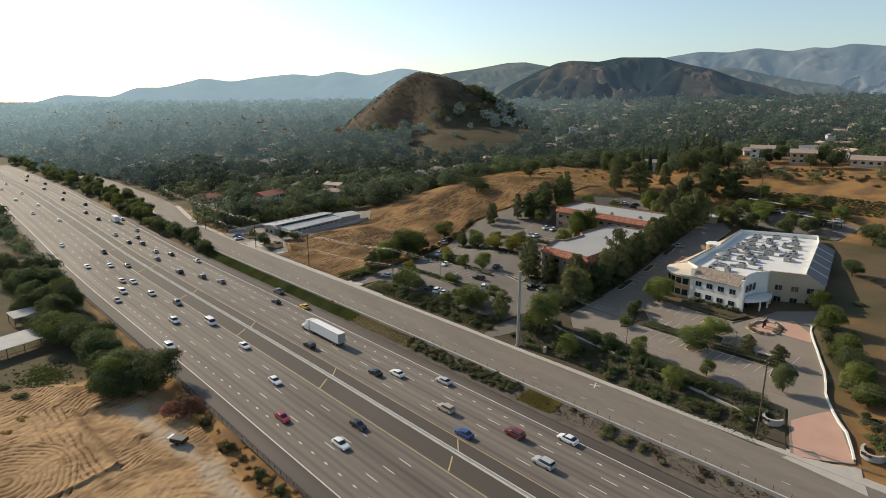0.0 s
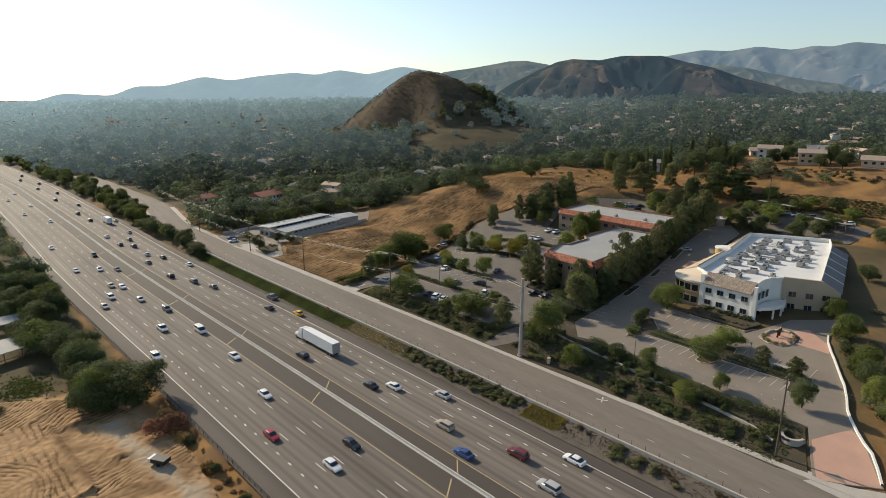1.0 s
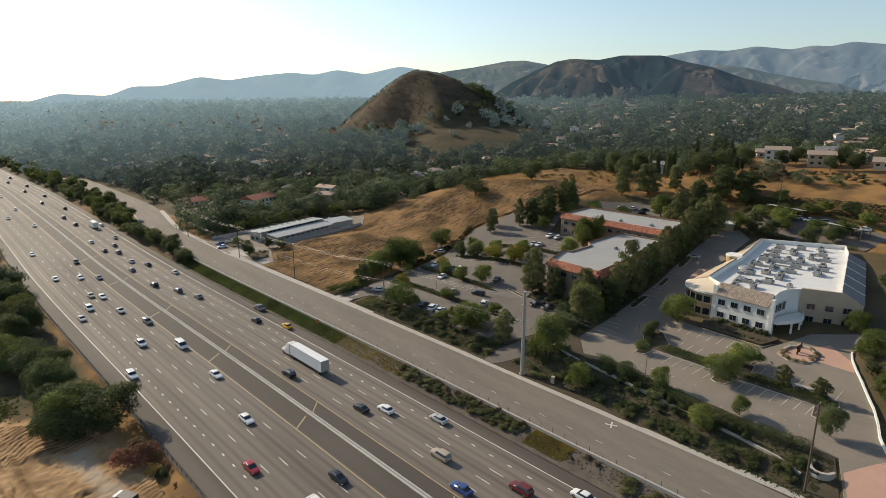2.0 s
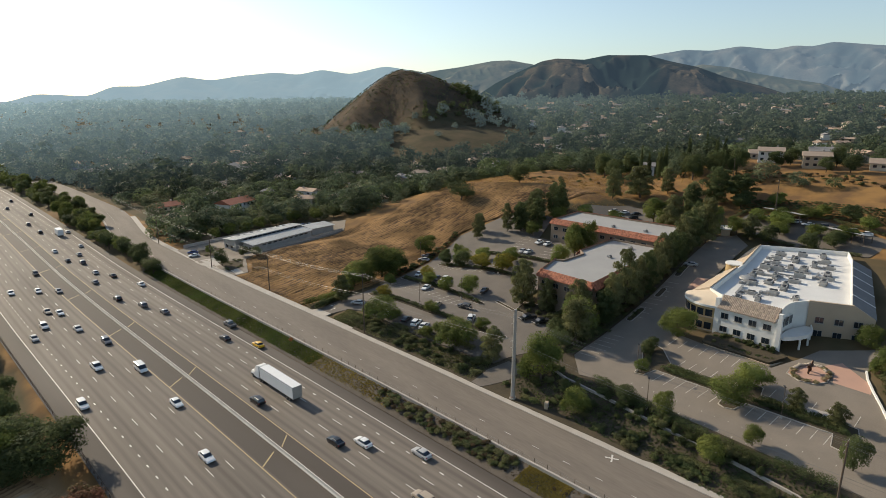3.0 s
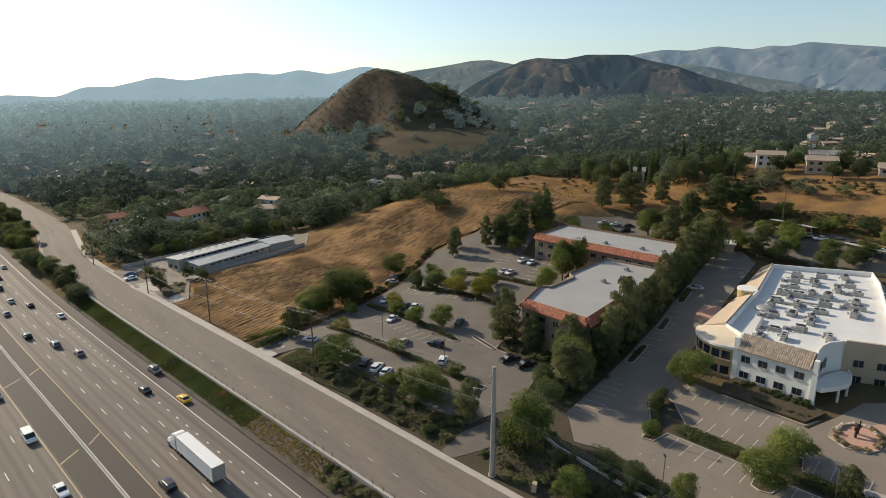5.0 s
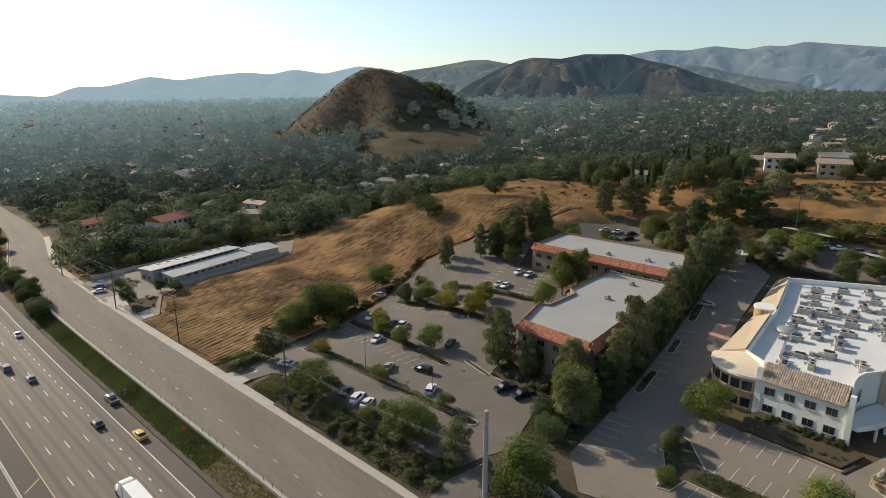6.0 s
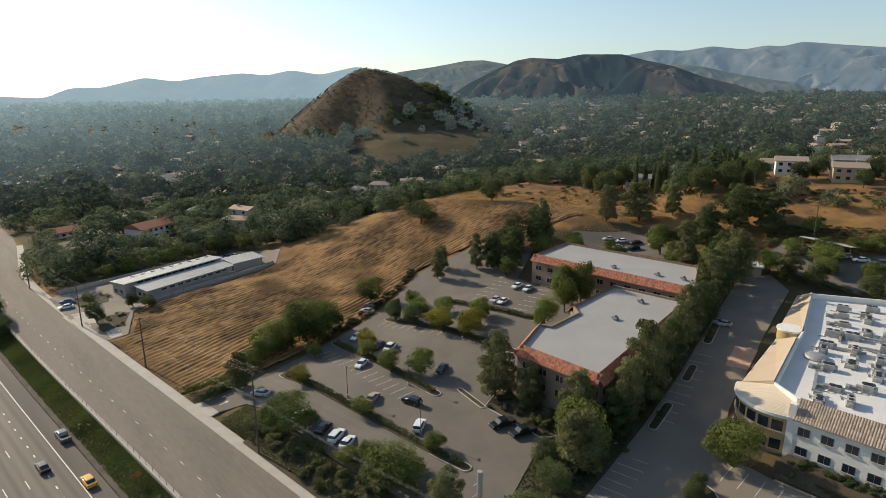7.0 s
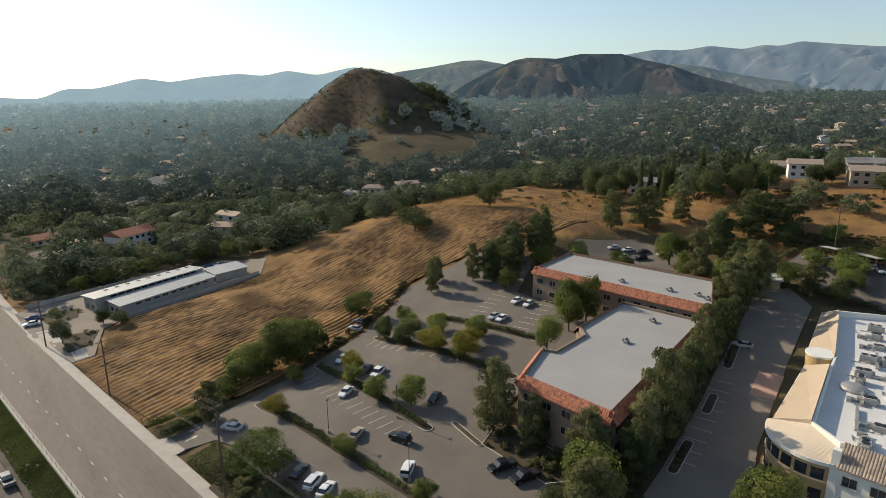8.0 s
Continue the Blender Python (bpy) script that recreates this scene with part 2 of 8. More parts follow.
PAINT = material("road_paint", (0.7, 0.68, 0.62), (0.5, 0.48, 0.45), 0.6, 9.0, 0.7, bump=0.0, space="World")
BAY_PAINT = material("worn_bay_paint", (0.62, 0.58, 0.52), (0.34, 0.31, 0.27), 0.9, 5.0, 0.8, bump=0.0, mix=0.9, space="World")
YELLOW = material("yellow_paint", (0.5, 0.38, 0.17), (0.4, 0.32, 0.18), 0.6, 9.0, 0.7, bump=0.0, space="World")
STUCCO_WHITE = material("white_stucco", (0.78, 0.76, 0.71), (0.68, 0.66, 0.61), 0.3, 8.0, 0.9, bump=0.1)
STUCCO_TAN = material("tan_stucco", (0.47, 0.37, 0.265), (0.4, 0.32, 0.23), 0.3, 8.0, 0.9, bump=0.1)
STUCCO_CREAM = material("cream_render", (0.6, 0.51, 0.39), (0.52, 0.43, 0.33), 0.3, 8.0, 0.9, bump=0.1)
STUCCO_OCHRE = material("ochre_stucco", (0.5, 0.35, 0.16), (0.42, 0.3, 0.15), 0.3, 8.0, 0.9, bump=0.1)
STUCCO_BROWN = material("brown_stucco", (0.27, 0.2, 0.145), (0.21, 0.16, 0.12), 0.3, 8.0, 0.9, bump=0.1)
ROOF_WHITE = material("white_roof_coating", (0.72, 0.71, 0.68), (0.52, 0.52, 0.51), 0.15, 3.0, 0.75, bump=0.08, mix=0.45)
ROOF_GREY = material("grey_roof_coating", (0.37, 0.36, 0.345), (0.27, 0.268, 0.26), 0.12, 3.0, 0.75, bump=0.08, mix=0.45)
TILE_RED = material("red_clay_tile", (0.42, 0.15, 0.08), (0.3, 0.11, 0.065), 0.8, 6.0, 0.8, bump=0.2, rand=0.35)
TILE_BROWN = material("brown_roof_tile", (0.36, 0.28, 0.21), (0.27, 0.21, 0.17), 0.8, 6.0, 0.8, bump=0.2, rand=0.25)
GLASS = material("window_glass", (0.02, 0.03, 0.04), (0.015, 0.02, 0.03), 1, 3, 0.08, bump=0.0, spec=0.8)
FRAME = material("window_frame", (0.35, 0.33, 0.3), None, 2, 9, 0.6, bump=0.0)
STEEL = material("galvanised_steel", (0.42, 0.41, 0.39), (0.33, 0.32, 0.3), 0.5, 6, 0.55, metal=0.5, bump=0.05)
WOOD = material("weathered_wood", (0.13, 0.09, 0.06), (0.08, 0.06, 0.045), 1.0, 8, 0.9, bump=0.2)
BARK = material("bark", (0.12, 0.09, 0.065), (0.07, 0.055, 0.04), 2.0, 10, 0.95, bump=0.4)
METAL_ROOF = material("metal_roof", (0.44, 0.44, 0.42), (0.35, 0.345, 0.33), 0.2, 4, 0.5, metal=0.3, bump=0.05)
BLOCK = material("concrete_block", (0.4, 0.37, 0.33), (0.3, 0.28, 0.25), 0.4, 6, 0.9, bump=0.15)
CAR_PAINT = material("car_paint", (1, 1, 1), (0.92, 0.92, 0.92), 1, 5, 0.28, bump=0.0, own=True, spec=0.6)
RUBBER = material("tyre_rubber", (0.02, 0.02, 0.02), None, 3, 12, 0.85, bump=0.05)
RIM = material("wheel_rim", (0.4, 0.4, 0.4), None, 3, 9, 0.35, metal=0.8, bump=0.0)
LAMP_RED = material("tail_lens", (0.35, 0.02, 0.02), None, 3, 9, 0.2, bump=0.0)
LAMP_CLEAR = material("head_lens", (0.75, 0.75, 0.72), None, 3, 9, 0.15, bump=0.0)
BLACK = material("black_plastic", (0.02, 0.02, 0.022), None, 3, 9, 0.5, bump=0.0)
BRICK_PINK = material("pink_pavers", (0.5, 0.3, 0.22), (0.4, 0.25, 0.19), 0.3, 6, 0.9, bump=0.15, space="World")
DIRT = material("tan_dirt", (0.46, 0.3, 0.16), (0.24, 0.15, 0.075), 0.07, 0.7, 0.95, bump=1.0, mix=0.7, space="World", spec=0.1)
GRASS_GREEN = leaves("verge_grass", (0.07, 0.1, 0.024), (0.12, 0.132, 0.035))
GRASS_DRY = leaves("dry_grass", (0.42, 0.27, 0.09), (0.3, 0.19, 0.07))
LEAF_DARK = leaves("dark_leaves", (0.06, 0.08, 0.033), (0.122, 0.138, 0.055))
LEAF_GREEN = leaves("green_leaves", (0.088, 0.118, 0.032), (0.17, 0.186, 0.05))
LEAF_PALE = leaves("pale_leaves", (0.143, 0.182, 0.0455), (0.208, 0.234, 0.065))
LEAF_YELLOW = leaves("yellowing_leaves", (0.2, 0.2, 0.035), (0.27, 0.22, 0.04))
LEAF_OLIVE = leaves("olive_leaves", (0.1, 0.113, 0.05), (0.18, 0.175, 0.078))
FLOWER_RED = leaves("red_blossom", (0.36, 0.12, 0.1), (0.12, 0.1, 0.04))
PALE_BLOOM = leaves("pale_bloom", (0.42, 0.33, 0.22), (0.2, 0.19, 0.09))
STRAW_WEEDS = leaves("straw_grass", (0.3, 0.22, 0.05), (0.2, 0.17, 0.05))
RUST_WEEDS = leaves("rust_brown_weeds", (0.24, 0.12, 0.05), (0.14, 0.085, 0.04))
BROWN_WEEDS = leaves("brown_weeds", (0.14, 0.095, 0.055), (0.08, 0.065, 0.035))

# ---- patches of the plan ----
LOT_A = [(3.5, 67), (1.5, 74.5), (-4, 77.2), (-4.6, 84.2), (13.5, 84.5), (33, 90), (53, 97), (83, 110), (112, 107), (119, 86), (98, 76), (97, 43.5), (58, 40), (44, 36.5), (36.5, 33), (35.6, 16.5), (17, 9), (7.5, 13.5), (4.2, 40)]
LOT_B = [(24, 0.5), (42.5, 3.5), (52, 4.5), (76, 8.6), (107, 14.8), (141.6, 21.6), (149, 15.4), (138.5, 6.5), (103, 0.9), (69, -5.2), (58, -8.5), (53.5, -12), (52.4, -20.5), (51.5, -37), (60, -40), (68, -42), (78, -53), (63, -53.5), (59.6, -54.6), (50, -59.6), (40.3, -64.8), (33, -67.5), (28.1, -69.3), (20.3, -73.5), (15.9, -77.5), (9, -81.5), (3.5, -72), (16.5, -66), (16.5, -50), (16.8, -28), (18.2, -14), (16, -7)]
REAR_LOT = [(128, 80), (142, 85), (159, 72), (160, 54), (148, 43), (130, 46)]
EAST_LOT = [(152, 10), (161, 22), (171, 20), (173, -9), (164, -34), (149, -30), (147, -8)]
WAREHOUSE_PAD = [(-13.2, 140), (-5, 141), (2, 160), (8, 164), (64, 180.5), (74, 195), (62, 214), (40, 210), (0, 203), (-16.5, 196), (-15.8, 170)]
FIELD = [(-9.2, 92.5), (-12.3, 138), (-4, 140), (3, 158), (9, 162.5), (64, 179), (92, 172), (131, 171), (152, 150), (166, 120), (160, 92), (130, 96), (112, 109), (84, 112), (54, 99), (33, 92), (12, 88), (6, 91.5)]
WEST_DIRT = [(-83, -60), (-82.6, 20), (-86, 38), (-92, 55), (-110, 62), (-150, 70), (-190, 60), (-190, -60)]
PAVED = [LOT_A, LOT_B, REAR_LOT, EAST_LOT, WAREHOUSE_PAD]


def noise2(x, y, scale, seed=0):
    """Soft value noise over arrays, -1 to 1."""
    rng = np.random.RandomState(seed)
    g = rng.rand(64, 64) * 2 - 1
    u, v = np.asarray(x, float) / scale, np.asarray(y, float) / scale
    i, j = np.floor(u).astype(int), np.floor(v).astype(int)
    fu, fv = u - i, v - j
    fu, fv = fu * fu * (3 - 2 * fu), fv * fv * (3 - 2 * fv)
    a, b = g[i % 64, j % 64], g[(i + 1) % 64, j % 64]
    c, d = g[i % 64, (j + 1) % 64], g[(i + 1) % 64, (j + 1) % 64]
    return (a * (1 - fu) + b * fu) * (1 - fv) + (c * (1 - fu) + d * fu) * fv


def spread(lo, hi, step, far0, far1, grow):
    mid = list(np.arange(lo, hi + step / 2, step))
    for sign, end in ((-1, far0), (1, far1)):
        v, d = (mid[0], step) if sign < 0 else (mid[-1], step)
        extra = []
        while sign * (end - v) > 0:
            d *= grow
            v += sign * d
            extra.append(v)
        mid = extra[::-1] + mid if sign < 0 else mid + extra
    return np.array(mid)


gx, gy = spread(-135, 265, 2.5, -4600, 4600, 1.034), spread(-120, 300, 2.5, -4600, 4600, 1.034)
GX, GY = np.meshgrid(gx, gy, indexing="ij")
GZ = ground_z(GX, GY)
offset = GX - median_x(GY)
shift = frontage_shift(GY)
road = (offset > -30.5) & (offset < 26)
road |= (offset > 31.5 + shift) & (offset < 49.5 + shift)
road &= (GY > -450) & (GY < 900)
road |= (offset > 24.5) & (offset < 32) & (GY > -226) & (GY < 172)
for patch in PAVED + [FIELD]:
    road |= inside(patch, GX, GY)
rough = np.where(road, 0, noise2(GX, GY, 9, 1) * 0.15 + noise2(GX, GY, 31, 2) * 0.35)
cone_d = np.hypot(GX - HILL[0], GY - HILL[1])
gully = np.abs(noise2(np.arctan2(GY - HILL[1], GX - HILL[0]) * 60, cone_d * 0.15, 14, 4))
rough += np.where(cone_d < 130, -4 * gully * np.clip(cone_d / 50, 0, 1) * np.clip((130 - cone_d) / 60, 0, 1) + noise2(GX, GY, 18, 5) * 0.7, 0)
GZ = GZ + rough * sstep(0, 3, np.abs(offset - 47) - 1) - np.where(road, 0.4, 0)
R = np.hypot(GX, GY)
floor_and_shade = sstep(175, 215, GY - 0.05 * np.abs(GX)) * (GX > -10) + sstep(300, 420, R)
floor_and_shade = np.clip(floor_and_shade + (offset < -31) * sstep(35, 75, GY), 0, 1)
planted = sstep(-4, 2, offset - 48) * (GX < 150) * sstep(-80, -66, GY) * (1 - sstep(64, 80, GY)) * (1 - 0.8 * sstep(66, 80, GX) * sstep(-46, -54, GY))
planted = np.maximum(planted, inside([(-12, 70), (-12, 93), (12, 90), (34, 93), (34, 86), (10, 70)], GX, GY))
planted = np.maximum(planted, inside([(96, 14), (106, 24), (150, 30), (158, 20), (150, 4), (104, -4)], GX, GY))
planted = np.maximum(planted, inside([(95, 70), (95, 100), (128, 98), (140, 88), (165, 80), (168, 30), (120, 25)], GX, GY))
floor_and_shade = np.maximum(floor_and_shade, planted * 0.9)
brown = np.clip(1 - np.hypot((GX - 385) / 190, (GY - 470) / 190), 0, 1)
bare = inside(WEST_DIRT, GX, GY) * 1.0
# shade past the white office, painted with the dark floor colour
floor_and_shade = np.maximum(floor_and_shade, 0.95 * sstep(68, 80, GX) * sstep(-34, -46, GY) * (GX < 160))
verge_zone = (offset > 24) & (offset < 32.5) & (GY < 300)
floor_and_shade = np.where(verge_zone, 0.8, floor_and_shade)
n0, n1 = GX.shape
idx = np.arange(n0 * n1).reshape(n0, n1)
quads = np.stack([idx[:-1, :-1], idx[1:, :-1], idx[1:, 1:], idx[:-1, 1:]], -1).reshape(-1, 4)


def grid_mesh(name, xyz, faces, mat, smooth=True):
    """A mesh straight from arrays."""
    me = bpy.data.meshes.new(name)
    k = faces.shape[1]
    me.vertices.add(len(xyz))
    me.vertices.foreach_set("co", np.ascontiguousarray(xyz, np.float32).ravel())
    me.loops.add(faces.size)
    me.loops.foreach_set("vertex_index", np.ascontiguousarray(faces, np.int32).ravel())
    me.polygons.add(len(faces))
    me.polygons.foreach_set("loop_start", np.arange(0, faces.size, k, dtype=np.int32))
    me.update(calc_edges=True)
    me.materials.append(mat)
    if smooth:
        me.shade_smooth()
    return me


def ground_material():
    mt = bpy.data.materials.new("dry_ground")
    mt.use_nodes = True
    n, l = mt.node_tree.nodes, mt.node_tree.links
    bsdf = n["Principled BSDF"]
    bsdf.inputs["Roughness"].default_value, bsdf.inputs["Specular IOR Level"].default_value = 0.95, 0.1
    pos = n.new("ShaderNodeNewGeometry").outputs["Position"]
    zone = n.new("ShaderNodeVertexColor")
    zone.layer_name = "zone"
    split = n.new("ShaderNodeSeparateColor")
    l.new(zone.outputs[0], split.inputs[0])

    def noisy(scale, lo, hi, c0, c1):
        t, m, c = n.new("ShaderNodeTexNoise"), n.new("ShaderNodeMapRange"), n.new("ShaderNodeMix")
        t.inputs["Scale"].default_value, t.inputs["Detail"].default_value = scale, 6
        l.new(pos, t.inputs["Vector"])
        m.inputs["From Min"].default_value, m.inputs["From Max"].default_value = lo, hi
        l.new(t.outputs["Fac"], m.inputs["Value"])
        c.data_type = "RGBA"
        l.new(m.outputs[0], c.inputs[0])
        c.inputs[6].default_value, c.inputs[7].default_value = (*c0, 1), (*c1, 1)
        return c.outputs[2], t.outputs["Fac"]

    def over(fac, a, b):
        c = n.new("ShaderNodeMix")
        c.data_type = "RGBA"
        l.new(fac, c.inputs[0])
        l.new(a, c.inputs[6])
        l.new(b, c.inputs[7])
        return c.outputs[2]

    dry, relief = noisy(0.11, 0.38, 0.62, (0.27, 0.155, 0.06), (0.15, 0.09, 0.045))
    floor_, _ = noisy(0.05, 0.4, 0.6, (0.07, 0.065, 0.037), (0.11, 0.085, 0.05))
    soil, _ = noisy(0.06, 0.38, 0.62, (0.1, 0.073, 0.05), (0.055, 0.047, 0.035))
    dirt, _ = noisy(0.09, 0.38, 0.62, (0.52, 0.34, 0.18), (0.38, 0.24, 0.12))
    col = over(split.outputs[1], over(split.outputs[0], dry, floor_), soil)
    col = over(split.outputs[2], col, dirt)
    l.new(col, bsdf.inputs["Base Color"])
    bp = n.new("ShaderNodeBump")
    bp.inputs["Strength"].default_value, bp.inputs["Distance"].default_value = 0.5, 0.4
    l.new(relief, bp.inputs["Height"])
    l.new(bp.outputs[0], bsdf.inputs["Normal"])
    return mt


GROUND = ground_material()
me = grid_mesh("ground", np.stack([GX, GY, GZ], -1).reshape(-1, 3), quads, GROUND)
layer = me.color_attributes.new("zone", "FLOAT_COLOR", "POINT")
soil_zone = np.clip(np.clip(brown * 2.2, 0, 0.22) + sstep(128, 100, cone_d), 0, 1)
layer.data.foreach_set("color", np.stack([floor_and_shade, soil_zone, bare, np.ones_like(bare)], -1).astype(np.float32).ravel())
tagged(new("ground", me), "dry golden and brown valley ground with a cone-shaped hill", "ground", kind="structure")

# ---- freeway ----
Y0, Y1 = -260, 760
# lanes: oil in the middle of each lane, paler wheel paths, slabs of differing age
wo, wy = np.arange(-29.8, 25.21, 0.4), np.arange(Y0, Y1 + 1, 4.0)
WO, WY = np.meshgrid(wo, wy, indexing="ij")
edges = np.array([-29.8, -25.2, -21.3, -17.4, -13.5, -9.6, -5.4, 4.2, 7.75, 11.2, 14.7, 18.2, 21.7, 25.3])
lane = np.clip(np.searchsorted(edges, WO) - 1, 0, 12)
mid_lane = (edges[lane] + edges[lane + 1]) / 2
across_ = (WO - mid_lane) / 1.75
tone_of = np.array([0.95, 0.35, 0.5, 0.42, 0.6, 0.45, 1.15, 0.5, 0.38, 0.58, 0.42, 0.55, 0.9])[lane]
wear = tone_of + 0.28 * np.exp(-(across_ / 0.2) ** 2) - 0.16 * np.exp(-((np.abs(across_) - 0.5) / 0.17) ** 2)
wear = np.where((lane == 0) | (lane == 12) | (lane == 6), tone_of + 0.15 * noise2(WO * 6, WY, 30, 82), wear)
wear += 0.16 * noise2(WO * 4, WY, 46, 81) + 0.13 * noise2(WO * 22, WY, 60, 83) + 0.1 * noise2(lane * 97.0, WY, 42, 84)
wear = np.clip(wear, 0, 1.25)
wi = np.arange(WO.size).reshape(WO.shape)
wq = np.stack([wi[:-1, :-1], wi[1:, :-1], wi[1:, 1:], wi[:-1, 1:]], -1).reshape(-1, 4)
nt = ASPHALT.node_tree
wear_tone, wear_mix = nt.nodes.new("ShaderNodeVertexColor"), nt.nodes.new("ShaderNodeMix")
wear_tone.layer_name = "wear"
wear_mix.data_type = "RGBA"
wear_mix.inputs[7].default_value = (0.062, 0.05, 0.041, 1)
bs = nt.nodes["Principled BSDF"]
old = bs.inputs["Base Color"].links[0].from_socket
nt.links.new(wear_tone.outputs[0], wear_mix.inputs[0])
nt.links.new(old, wear_mix.inputs[6])
nt.links.new(wear_mix.outputs[2], bs.inputs["Base Color"])
me = grid_mesh("road_freeway", np.stack([median_x(WY) + WO, WY, np.full_like(WO, FREEWAY_Z + 0.03)], -1).reshape(-1, 3), wq, ASPHALT)
tone = me.color_attributes.new("wear", "FLOAT_COLOR", "POINT")
st = wear.reshape(-1)
tone.data.foreach_set("color", np.stack([st, st, st, np.ones_like(st)], -1).astype(np.float32).ravel())
tagged(new("road_freeway", me), "wide ten-lane grey freeway with oil-darkened lanes and a brown median", "road", kind="structure")

a, b = acc(), acc()
for o in (-25.1, 21.6):
    ribbon(a, along(o - 0.1, Y0, Y1), along(o + 0.1, Y0, Y1), FREEWAY_Z, 0.062)
for o in (-5.6, 4.3):
    ribbon(b, along(o - 0.09, Y0, Y1), along(o + 0.09, Y0, Y1), FREEWAY_Z, 0.062)
dashes = acc()
for o, dots in ((-21.3, True), (-17.4, False), (-13.5, False), (-9.6, False), (7.75, False), (11.2, False), (14.7, False), (18.2, True)):
    y = Y0
    while y < Y1 - 20:
        step, long = (4.9, 1.1) if dots else (14.63, 3.66)
        w = 0.13 if dots else 0.085
        l0 = along(o - w, y, y + long, 10)
        r0 = along(o + w, y, y + long, 10)
        ribbon(dashes, l0, r0, FREEWAY_Z, 0.062)
        y += step
y = -75
while y < 420:  # slanted bars across the median
    for sx, ex, sy in ((-5.3, -1.2, -3.4), (0.9, 3.9, 0.6)):
        p, q = along(sx, y + sy, y + sy + 0.35, 9), along(ex, y + sy + 3.4, y + sy + 3.75, 9)
        add(b, [(p[0][0], p[0][1], FREEWAY_Z + 0.062), (p[1][0], p[1][1], FREEWAY_Z + 0.062), (q[1][0], q[1][1], FREEWAY_Z + 0.062), (q[0][0], q[0][1], FREEWAY_Z + 0.062)], [(0, 1, 2, 3)])
    y += 46.5
tagged(solid("trim_edge_line", a, PAINT), "white painted lines along the freeway edges", "road marking", kind="structure")
tagged(solid("trim_yellow_line", b, YELLOW), "yellow painted lines along the freeway median", "road marking", kind="structure")
tagged(solid("trim_lane_dashes", dashes, PAINT), "white lane dashes on the freeway", "road marking", kind="stuff")

PALE_BARRIER = material("pale_barrier_concrete", (0.62, 0.59, 0.53), (0.48, 0.45, 0.41), 0.4, 6.0, 0.85, bump=0.1, space="World")
# the low concrete wall in the middle
a = acc()
line = along(0, Y0, Y1, 8)
for (x0, y0), (x1, y1) in zip(line, line[1:]):
    pr = [(-0.32, 0), (-0.3, 0.08), (-0.14, 0.3), (-0.09, 0.8), (0.09, 0.8), (0.14, 0.3), (0.3, 0.08), (0.32, 0)]
    vs = [(x + u, y, FREEWAY_Z + 0.03 + v) for x, y in ((x0, y0), (x1, y1)) for u, v in pr]
    add(a, vs, [(i, i + 1, i + 9, i + 8) for i in range(7)])
tagged(solid("wall_median_barrier", a, PALE_BARRIER), "low pale concrete barrier along the freeway median", "barrier", kind="structure")

# guard rail on the west edge
rail = thing("guard_rail", pose(0, 0, 0), "dark steel guard rail on posts along the freeway edge", "guard rail")
a = acc()
line = along(-29.3, -110, 330, 5)
for (x0, y0), (x1, y1) in zip(line, line[1:]):
    pr = [(0.0, 0.5), (0.07, 0.57), (0.0, 0.64), (0.07, 0.72), (0.0, 0.8)]
    vs = [(x + u, y, FREEWAY_Z + v) for x, y in ((x0, y0), (x1, y1)) for u, v in pr]
    add(a, vs, [(i, i + 1, i + 6, i + 5) for i in range(4)])
RUSTY = material("rusty_steel", (0.12, 0.085, 0.06), (0.07, 0.055, 0.045), 1, 7, 0.7, metal=0.4)
solid("rail", a, RUSTY, rail)
post = mesh_of("post", *box(acc(), 0, 0, -0.4, 0.16, 0.2, 1.2), WOOD)
for x, y in along(-29.5, -108, 250, 2.4):
    ob = place(new("post", post), rail)
    ob.location = (x, y, FREEWAY_Z)

# ---- frontage road ----
a = acc()
ribbon(a, along(32, -240, 520, 5, True), along(46.4, -240, 520, 5, True), 0.0, 0.03, 0.4)
tagged(solid("road_frontage", a, FRONTAGE), "grey-brown two-lane frontage road", "road", kind="structure")
a = acc()
ribbon(a, along(46.55, -240, 300, 4, True), along(48.9, -240, 300, 4, True), 0.0, 0.16, 0.4)
tagged(solid("pavement", a, CONCRETE), "pale concrete pavement beside the frontage road", "pavement", kind="structure")
kerb = acc()
ribbon(kerb, along(46.3, -240, 300, 4, True), along(46.55, -240, 300, 4, True), 0.0, 0.165, 0.3)
ribbon(kerb, along(31.5, -240, 300, 4, True), along(32.1, -240, 300, 4, True), 0.0, 0.12, 0.4)
tagged(solid("trim_kerb", kerb, CONCRETE), "pale concrete kerbs of the frontage road", "kerb", kind="structure")
a, b = acc(), acc()
y = -200.0
while y < 320:
    ribbon(a, along(36.6, y, y + 1.6, 9, True), along(36.72, y, y + 1.6, 9, True), 0.0, 0.05)
    y += 7.3
tagged(solid("trim_frontage_line", a, PAINT), "worn white dashes on the frontage road", "road marking", kind="structure")
a = acc()
for rz in (0.5, 0.5 + math.pi / 2):
    box(a, -2.3, -29, 0.05, 0.35, 2.6, 0.012, rz)
tagged(solid("trim_cross_mark", a, PAINT), "white painted survey cross on the road", "road marking", kind="structure")

GRAVEL = material("bank_gravel", (0.15, 0.128, 0.105), (0.085, 0.072, 0.058), 0.35, 4.0, 0.95, bump=0.6, mix=0.7, space="World", spec=0.1)
a = acc()
for o0, o1 in ((25.15, 27.2), (27.2, 29.2), (29.2, 30.97)):
    ribbon(a, along(o0, -230, 176, 4), along(o1, -230, 176, 4), None, 0.03, 0.0)
